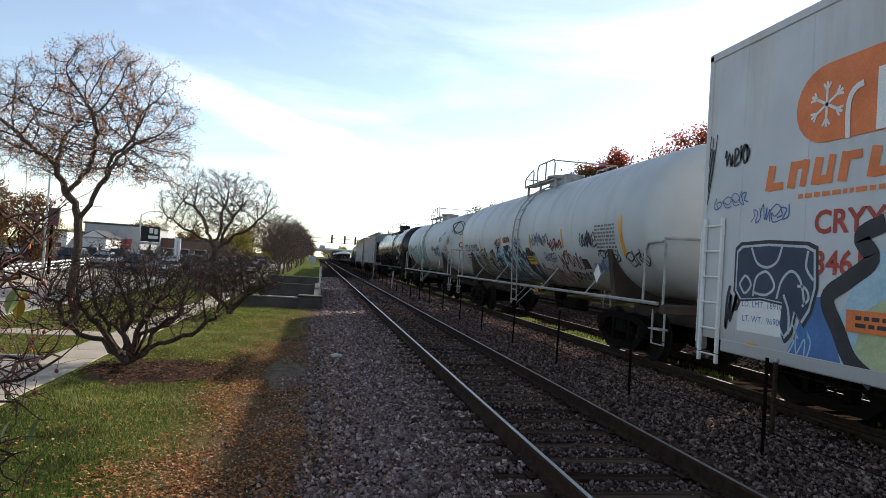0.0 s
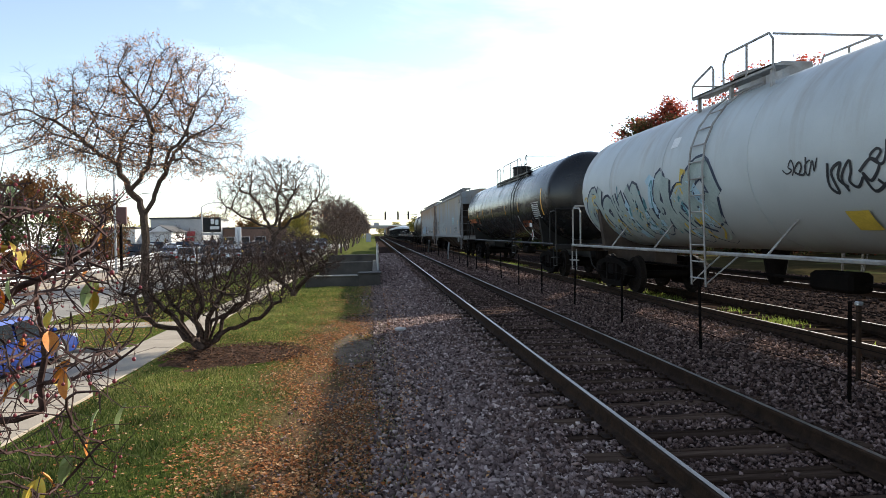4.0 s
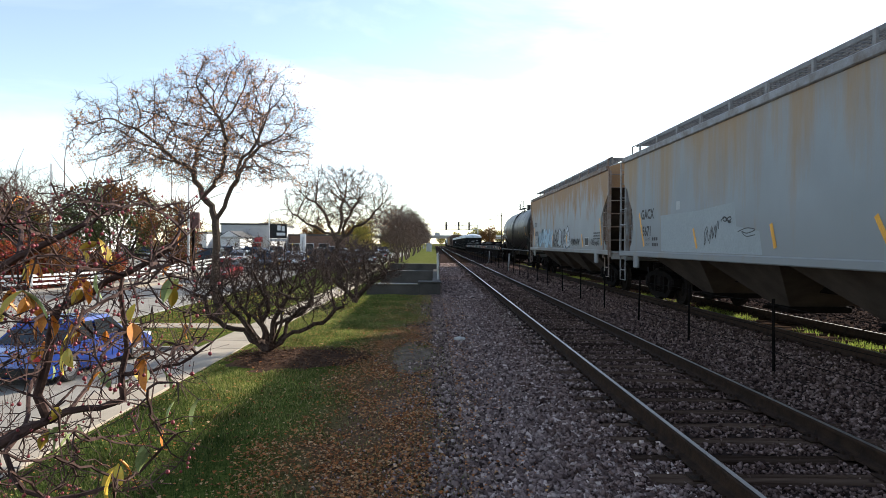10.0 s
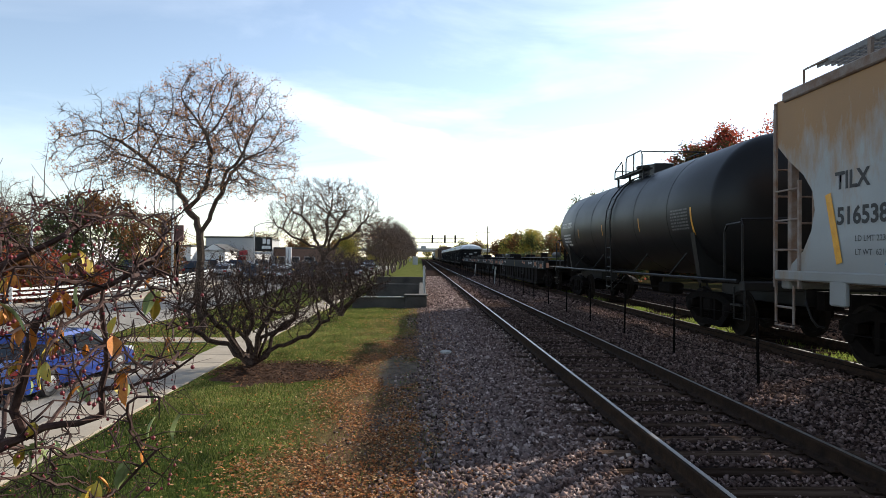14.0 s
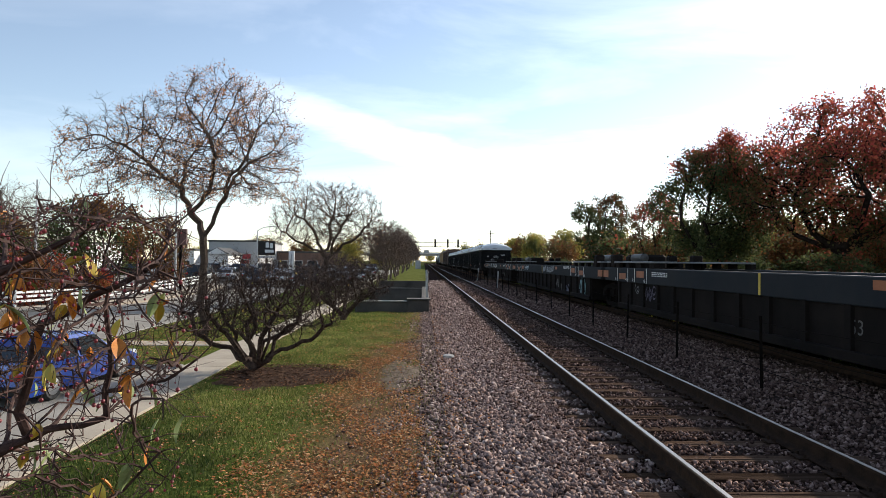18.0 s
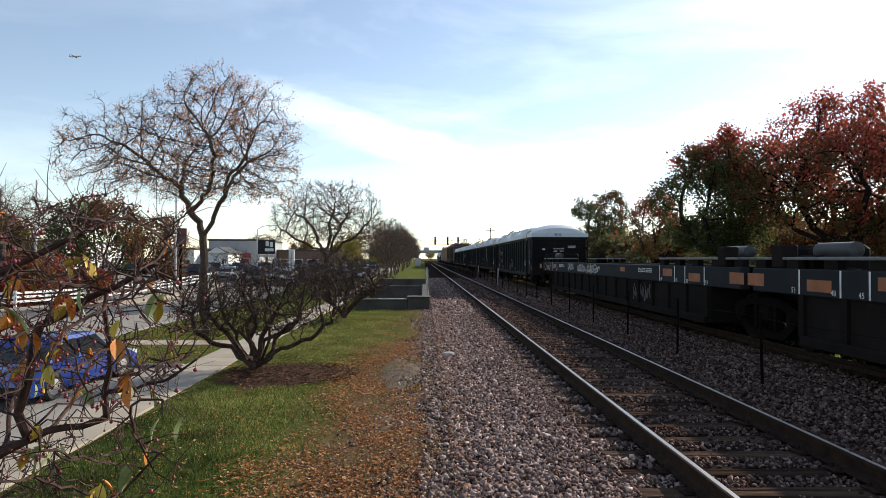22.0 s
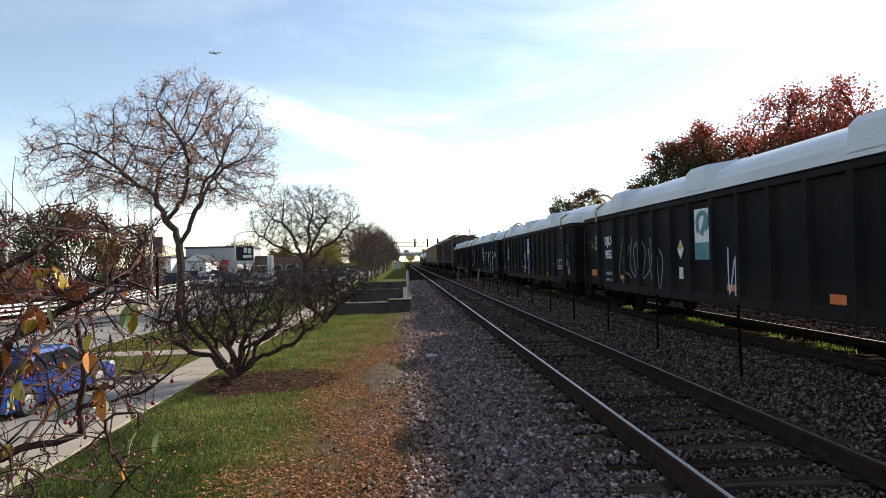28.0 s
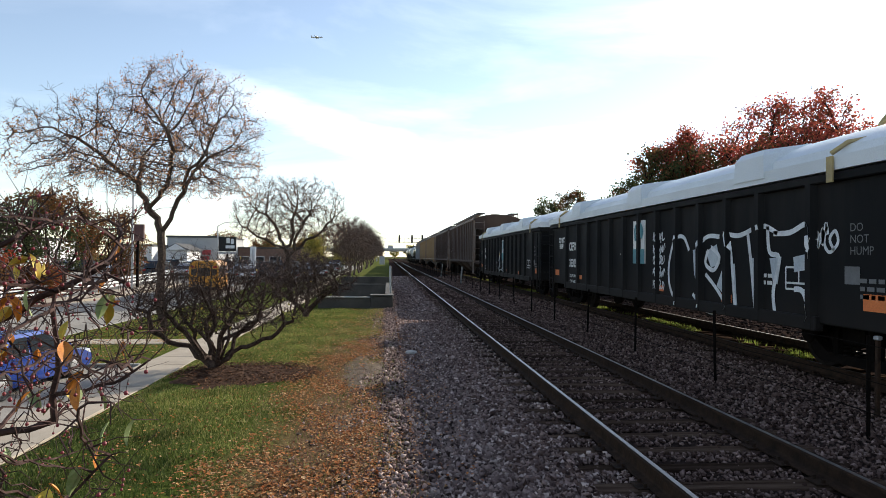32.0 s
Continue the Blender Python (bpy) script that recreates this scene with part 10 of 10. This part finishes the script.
def motor_car(label, paint, suv=False, group=""):
    """A parked or moving car that points to +y: body, cabin, panes, lights, wheels."""
    t = thing("car", label, "car", group)
    L, w, hb, hc = 2.25, 0.88, (0.86 if not suv else 1.0), (1.45 if not suv else 1.7)
    prof = [(-L, 0.45), (-L + 0.05, hb * 0.92), (-L + 0.6, hb + 0.05), (0.9, hb + 0.02), (L - 0.35, hb * 0.82), (L - 0.05, hb * 0.66), (L, 0.4), (L - 0.15, 0.22), (-L + 0.15, 0.22)]
    rings = []
    for x, q in ((-w, 0.94), (-w + 0.08, 1.0), (w - 0.08, 1.0), (w, 0.94)):
        rings.append([(x, y * (0.985 if q < 1 else 1.0), 0.22 + (z - 0.22) * q) for y, z in prof])
    part("body", Builder().loft(rings), paint, t, smooth=True)
    cy0, cy1 = (-L + 0.25 if suv else -L + 0.75), 0.75
    base = [(cy0, hb), (cy1 + 0.35, hb), (cy1 - 0.35, hc), (cy0 + (0.25 if suv else 0.75), hc)]
    cab = Builder()
    rings = []
    for x, k in ((-w + 0.06, 0.0), (w - 0.06, 0.0)):
        s = -1 if x < 0 else 1
        rings.append([(x, base[0][0], hb), (x, base[1][0], hb), (x - s * 0.16, base[2][0], hc), (x - s * 0.16, base[3][0], hc)])
    cab.loft(rings)
    part("cabin", cab, paint, t)
    for s in (-1, 1):
        x0, x1 = s * (w - 0.052), s * (w - 0.165)
        xa = lambda z: x0 + (x1 - x0) * (z - hb) / (hc - hb) + s * 0.006
        for ya, yb, yc, yd in ((cy0 + 0.2, -0.35, -0.35, cy0 + (0.34 if suv else 0.78)), (-0.25, cy1 + 0.2, cy1 - 0.32, -0.25)):
            gl = Builder().add([(xa(hb + 0.05), ya, hb + 0.05), (xa(hb + 0.05), yb, hb + 0.05), (xa(hc - 0.08), yc, hc - 0.08), (xa(hc - 0.08), yd, hc - 0.08)], [(0, 1, 2, 3)])
            part("window", gl, M_GLASS, t)
    gl = Builder().add([(-w + 0.15, base[1][0] + 0.005, hb + 0.04), (w - 0.15, base[1][0] + 0.005, hb + 0.04), (w - 0.28, base[2][0] + 0.04, hc - 0.06), (-w + 0.28, base[2][0] + 0.04, hc - 0.06)], [(0, 1, 2, 3)])
    part("windscreen", gl, M_GLASS, t)
    gl = Builder().add([(-w + 0.15, base[0][0] - 0.005, hb + 0.06), (w - 0.15, base[0][0] - 0.005, hb + 0.06), (w - 0.28, base[3][0] - 0.03, hc - 0.06), (-w + 0.28, base[3][0] - 0.03, hc - 0.06)], [(0, 1, 2, 3)])
    part("rear_window", gl, M_GLASS, t)
    for s in (-1, 1):
        part("headlight", Builder().box(s * 0.45, L - 0.3, hb * 0.62, s * 0.86, L - 0.02, hb * 0.8, 0.03), M_LAMPGLASS, t)
        part("tail_light", Builder().box(s * 0.55, -L - 0.01, hb * 0.72, s * 0.86, -L + 0.12, hb * 0.92, 0.02), M_TAIL, t)
        part("mirror", Builder().box(s * (w + 0.02), 0.75, hb + 0.06, s * (w + 0.18), 0.92, hb + 0.2, 0.03), paint, t)
        for y in (-1.35, 1.4):
            wh = part("wheel", TYRE, None, t)
            wh.matrix_basis = pose(s * (w - 0.08), y, 0.325)
            rm = part("rim", RIM, None, wh)
            rm.matrix_basis = pose(s * 0.04, 0, 0)
    part("bumper", Builder().box(-w + 0.08, L - 0.08, 0.25, w - 0.08, L + 0.04, 0.45, 0.04), M_BLACK, t)
    part("bumper", Builder().box(-w + 0.08, -L - 0.04, 0.28, w - 0.08, -L + 0.06, 0.5, 0.04), M_BLACK, t)
    return t


blue_car = motor_car("bright blue car parked beside the pavement", car_paint("blue_car_paint", (0.014, 0.048, 0.27)))
blue_car.matrix_basis = pose(-9.15, 16.1, -1.26, 0, 0, -3) @ Matrix.Diagonal((1.0, 1.03, 0.9, 1.0))
red_car = motor_car("red car driving along the street", car_paint("red_car_paint", (0.35, 0.015, 0.02)), True)
white_car = motor_car("white car driving along the street", car_paint("white_car_paint", (0.72, 0.72, 0.72)), True)
silver = motor_car("silver car parked in the crowded car park", car_paint("silver_car_paint", (0.42, 0.43, 0.45)), False, "cars in the car park")
dark = motor_car("dark blue-grey car parked in the car park", car_paint("dark_car_paint", (0.04, 0.05, 0.07)), True, "cars in the car park")
pale = motor_car("white car parked in the car park", car_paint("pale_car_paint", (0.65, 0.65, 0.64)), False, "cars in the car park")
black_car = motor_car("black car parked in the car park", car_paint("black_car_paint", (0.015, 0.015, 0.018)), False, "cars in the car park")
first = [silver, dark, pale, black_car]
spots = []
for i, y in enumerate((68, 73.5, 82, 88)):
    for k in range(9):
        spots.append((-6.9 - k * 2.75 - (i % 2) * 0.6, y, 80 + 20 * (i % 2)))
for k in range(8):
    spots.append((-21 - k * 2.8, 84, 95))
pick = random.Random(5)
for n, (x, y, rz) in enumerate(spots):
    if pick.random() < 0.18:
        continue
    src = first[pick.randrange(4)]
    m = pose(x, y, float(left_level(y)) - 0.05, 0, 0, rz + (180 if pick.random() < 0.5 else 0) - 85)
    copy_thing(src, m)
for n, src in enumerate(first):
    src.matrix_basis = pose(-8.2 - n * 2.8, 64.0, float(left_level(64)) - 0.05, 0, 0, 5 + 180 * (n % 2))

# school bus
M_BUS = mat("yellow_bus_paint", (0.72, 0.3, 0.01), (0.62, 0.25, 0.01), 0.8, 0.35, 0.0, 0.0)
bus = thing("school_bus", "yellow school bus with black stripes driving along the street", "bus")
b = Builder()
rings = []
for y, k in ((-5.2, 0.05), (-5.1, 0.0), (3.6, 0.0), (3.7, 0.06)):
    w = 1.2 - k
    rings.append([(-w, y, 0.55), (w, y, 0.55), (w, y, 2.5), (w - 0.14, y, 2.82), (w - 0.5, y, 3.0 - k), (-w + 0.5, y, 3.0 - k), (-w + 0.14, y, 2.82), (-w, y, 2.5)])
part("body", b.loft(rings), M_BUS, bus, smooth=False)
part("hood", Builder().loft([[(-1.1, 3.68, 0.55), (1.1, 3.68, 0.55), (1.1, 3.68, 1.55), (-1.1, 3.68, 1.55)], [(-1.0, 5.2, 0.55), (1.0, 5.2, 0.55), (0.95, 5.2, 1.3), (-0.95, 5.2, 1.3)]]), M_BUS, bus)
for s in (-1, 1):
    for k in range(9):
        y = -4.85 + k * 0.92
        part("window", Builder().box(s * 1.2, y, 1.75, s * 1.212, y + 0.72, 2.45), M_GLASS, bus)
    for z in (0.85, 1.25, 1.6):
        part("stripe", Builder().box(s * 1.2, -5.1, z, s * 1.216, 3.6, z + 0.07), M_BLACK, bus, "black rub rail")
    for y in (-2.6, 4.3):
        wh = part("wheel", TYRE, None, bus)
        wh.matrix_basis = pose(s * 1.02, y, 0.48) @ Matrix.Scale(1.48, 4)
        rm = part("rim", RIM, None, wh)
        rm.matrix_basis = pose(s * 0.04, 0, 0)
    part("tail_light", Builder().box(s * 0.75, -5.24, 2.4, s * 1.05, -5.2, 2.6), M_TAIL, bus)
part("rear_window", Builder().box(-0.5, -5.22, 1.7, 0.5, -5.2, 2.4).box(0.6, -5.22, 1.8, 1.0, -5.2, 2.3).box(-1.0, -5.22, 1.8, -0.6, -5.2, 2.3), M_GLASS, bus)
part("windscreen", Builder().box(-1.0, 3.7, 1.7, 1.0, 3.73, 2.5), M_GLASS, bus)
part("bumper", Builder().box(-1.15, -5.35, 0.55, 1.15, -5.2, 0.8, 0.03).box(-1.1, 5.2, 0.5, 1.1, 5.33, 0.75, 0.03), M_BLACK, bus)
for ob in list(bus.children_recursive):
    if ob.parent is bus:
        ob.matrix_basis = Matrix.Scale(0.87, 4) @ ob.matrix_basis

# ---- far along the line ----
bridge = thing("signal_bridge", "grey truss signal bridge over the tracks with three signal heads", "signal bridge", at=(0, 260, 0))
xl, xr, zb, zt = -4.6, 17.4, 7.7, 9.4
for x in (xl, xr):
    part("leg", Builder().box(x - 0.35, -0.35, -0.3, x - 0.2, 0.35, zt).box(x + 0.2, -0.35, -0.3, x + 0.35, 0.35, zt).box(x - 0.3, -0.1, 2.0, x + 0.3, 0.1, 2.3).box(x - 0.3, -0.1, 4.6, x + 0.3, 0.1, 4.9), M_GALV, bridge)
for z in (zb, zt):
    part("chord", Builder().box(xl, -0.5, z - 0.1, xr, -0.34, z + 0.1).box(xl, 0.34, z - 0.1, xr, 0.5, z + 0.1), M_GALV, bridge)
for k in range(14):
    x0, x1 = xl + (xr - xl) * k / 14, xl + (xr - xl) * (k + 1) / 14
    part("truss_bar", Builder().tube([(x0, -0.42, zb), (x1, -0.42, zt)] if k % 2 else [(x0, -0.42, zt), (x1, -0.42, zb)], 0.06, 5), M_GALV, bridge)
    part("truss_post", Builder().tube([(x0, -0.42, zb), (x0, -0.42, zt)], 0.05, 5), M_GALV, bridge)
for x in (4.3, 9.4, 13.6):
    hd = part("signal_head", Builder().box(x - 0.35, -0.9, zb - 0.3, x + 0.35, -0.7, zt + 1.4, 0.05), M_BLACK, bridge, "black signal head")
    for z in (zb + 0.4, zt - 0.2, zt + 0.8):
        part("hood", Builder().lathe([(-1.15, 0.24), (-0.9, 0.26)], "y", 12, (x, 0, z)), M_BLACK, hd)
over = thing("overpass", "pale road bridge far along the line", "bridge", at=(0, 470, 0))
part("deck", Builder().box(-60, -4, 5.6, 60, 4, 7.2, 0.05), M_CONCRETE, over)
part("parapet", Builder().box(-60, -4.2, 7.2, 60, -4.0, 8.2), M_WHITE, over)
for x in (-22, -9, 18, 30):
    part("pier", Builder().box(x - 0.7, -3, -0.3, x + 0.7, 3, 5.6, 0.05), M_CONCRETE, over)
part("sign", Builder().box(-0.5, -4.5, 7.4, 3.4, -4.3, 10.0), M_GREY, over)
for k in range(16):
    x = -95 + 12.5 * k
    copy_thing((F, G, Q)[k % 3], pose(x, 540 + 30 * math.sin(k * 2.1), -0.3, 0, 0, k * 53) @ Matrix.Scale(1.25 + 0.3 * math.sin(k * 1.7), 4))
for i, (x, y, h) in enumerate(((20, 235, 12), (19, 300, 12), (18.5, 180, 11))):
    up = thing("utility_pole", "brown wooden utility pole with a crossarm", "utility pole", "utility poles", at=(x, y, -0.3))
    part("pole", Builder().tube([(0, 0, 0), (0, 0, h)], [0.16, 0.11], 8), M_BARK, up)
    part("crossarm", Builder().box(-1.3, -0.06, h - 0.9, 1.3, 0.06, h - 0.75).box(-1.0, -0.06, h - 1.9, 1.0, 0.06, h - 1.78), M_BARK, up)
small = thing("relay_cabinet", "small grey cabinet beside the line", "cabinet", at=(-1.6, 150, 0))
part("body", Builder().box(-0.6, -0.5, 0, 0.6, 0.5, 2.0, 0.03), M_GALV, small)

# airliner
plane = thing("airliner", "small far airliner with pale fuselage and swept wings", "aeroplane")
M_PLANE = mat("airliner_paint", (0.6, 0.61, 0.63), (0.5, 0.5, 0.52), 0.2, 0.4)
part("fuselage", Builder().lathe([(-19, 0.3), (-15, 1.2), (-9, 1.9), (14, 1.9), (17, 1.4), (19, 0.2)], "y", 14), M_PLANE, plane, smooth=True)
for s in (-1, 1):
    part("wing", Builder().loft([[(s * 1.5, 3.5, -0.8), (s * 1.5, -3.0, -0.8), (s * 1.5, -3.0, -0.4), (s * 1.5, 3.5, -0.3)], [(s * 17, -5.0, 0.6), (s * 17, -6.6, 0.6), (s * 17, -6.6, 0.75), (s * 17, -5.0, 0.75)]]), M_PLANE, plane)
    part("engine", Builder().lathe([(-1.5, 0.6), (0, 1.0), (2.5, 0.9)], "y", 12, (s * 5.6, 1.5, -1.9)), M_PLANE, plane)
    part("tailplane", Builder().loft([[(s * 0.5, -14.5, 0.6), (s * 0.5, -17.5, 0.6), (s * 0.5, -17.5, 0.8), (s * 0.5, -14.5, 0.8)], [(s * 6, -17.5, 0.9), (s * 6, -18.8, 0.9), (s * 6, -18.8, 1.0), (s * 6, -17.5, 1.0)]]), M_PLANE, plane)
part("fin", Builder().loft([[(-0.2, -13, 1.0), (0.2, -13, 1.0), (0.2, -18, 1.0), (-0.2, -18, 1.0)], [(-0.1, -17.5, 7.0), (0.1, -17.5, 7.0), (0.1, -19.5, 7.0), (-0.1, -19.5, 7.0)]]), M_PLANE, plane)

# ---- what moves ----


def travelled(t):
    """Metres that the train has run since the start; it gathers speed slowly."""
    return 6.1 * t + 0.0365 * t * t


def motions():
    for car, middle in CARS:
        walk(car, [(t, pose(7.1, middle - travelled(t), 0.3)) for t in range(0, 33, 1)])
    # along the bend of the street: seconds, x, y, heading to the right of the track
    for ob, rows in ((bus, ((0, -27, -34, 14), (22, -24.6, -25, 14), (26, -17.8, 3, 11), (27.8, -15.4, 16.2, 10), (28.4, -14.7, 20.4, 9), (28.8, -14.4, 23.3, 8), (29.2, -14.1, 26.4, 4), (29.6, -13.6, 29.3, 1), (30, -13.6, 32.6, -3), (30.6, -13.0, 36.0, -6), (31, -13.2, 40.3, -7), (31.5, -13.6, 46.4, -8), (32, -14.4, 53, -9))),
                     (red_car, ((0, -17.5, 140, 180), (6, -17.5, 92, 180), (10, -17.4, 52.5, 179), (10.6, -17.3, 46.6, 178), (11, -17.0, 41.8, 176), (11.4, -16.7, 37.5, 175), (11.8, -17.1, 34.9, 174), (12.2, -18.1, 32.8, 178), (12.7, -19.6, 29.5, 194), (14, -25, 17, 206), (16, -36, 0, 214), (18, -46, -14, 215), (32, -60, -34, 215))),
                     (white_car, ((0, -42, 2, 36), (1.2, -28, 21, 30), (2, -21.4, 33.4, 22), (2.5, -19.2, 40.2, 13), (2.8, -18.9, 45.6, 7), (3.2, -17.9, 50.6, -2), (4, -17.2, 62, 0), (6, -17.2, 88, 0), (12, -17.2, 112, 0), (32, -17.2, 140, 0)))):
        walk(ob, [(t, pose(x, y, float(left_level(y)) - 0.13, 0, 0, -h)) for t, x, y, h in rows])
    # the airliner crosses the sky from the left
    walk(plane, [(t, pose(-1339 + 85.6 * (t - 19), 2000, 607 + 5.7 * (t - 19), 4, 0, -90)) for t in (0, 8, 16, 24, 32)])


motions()
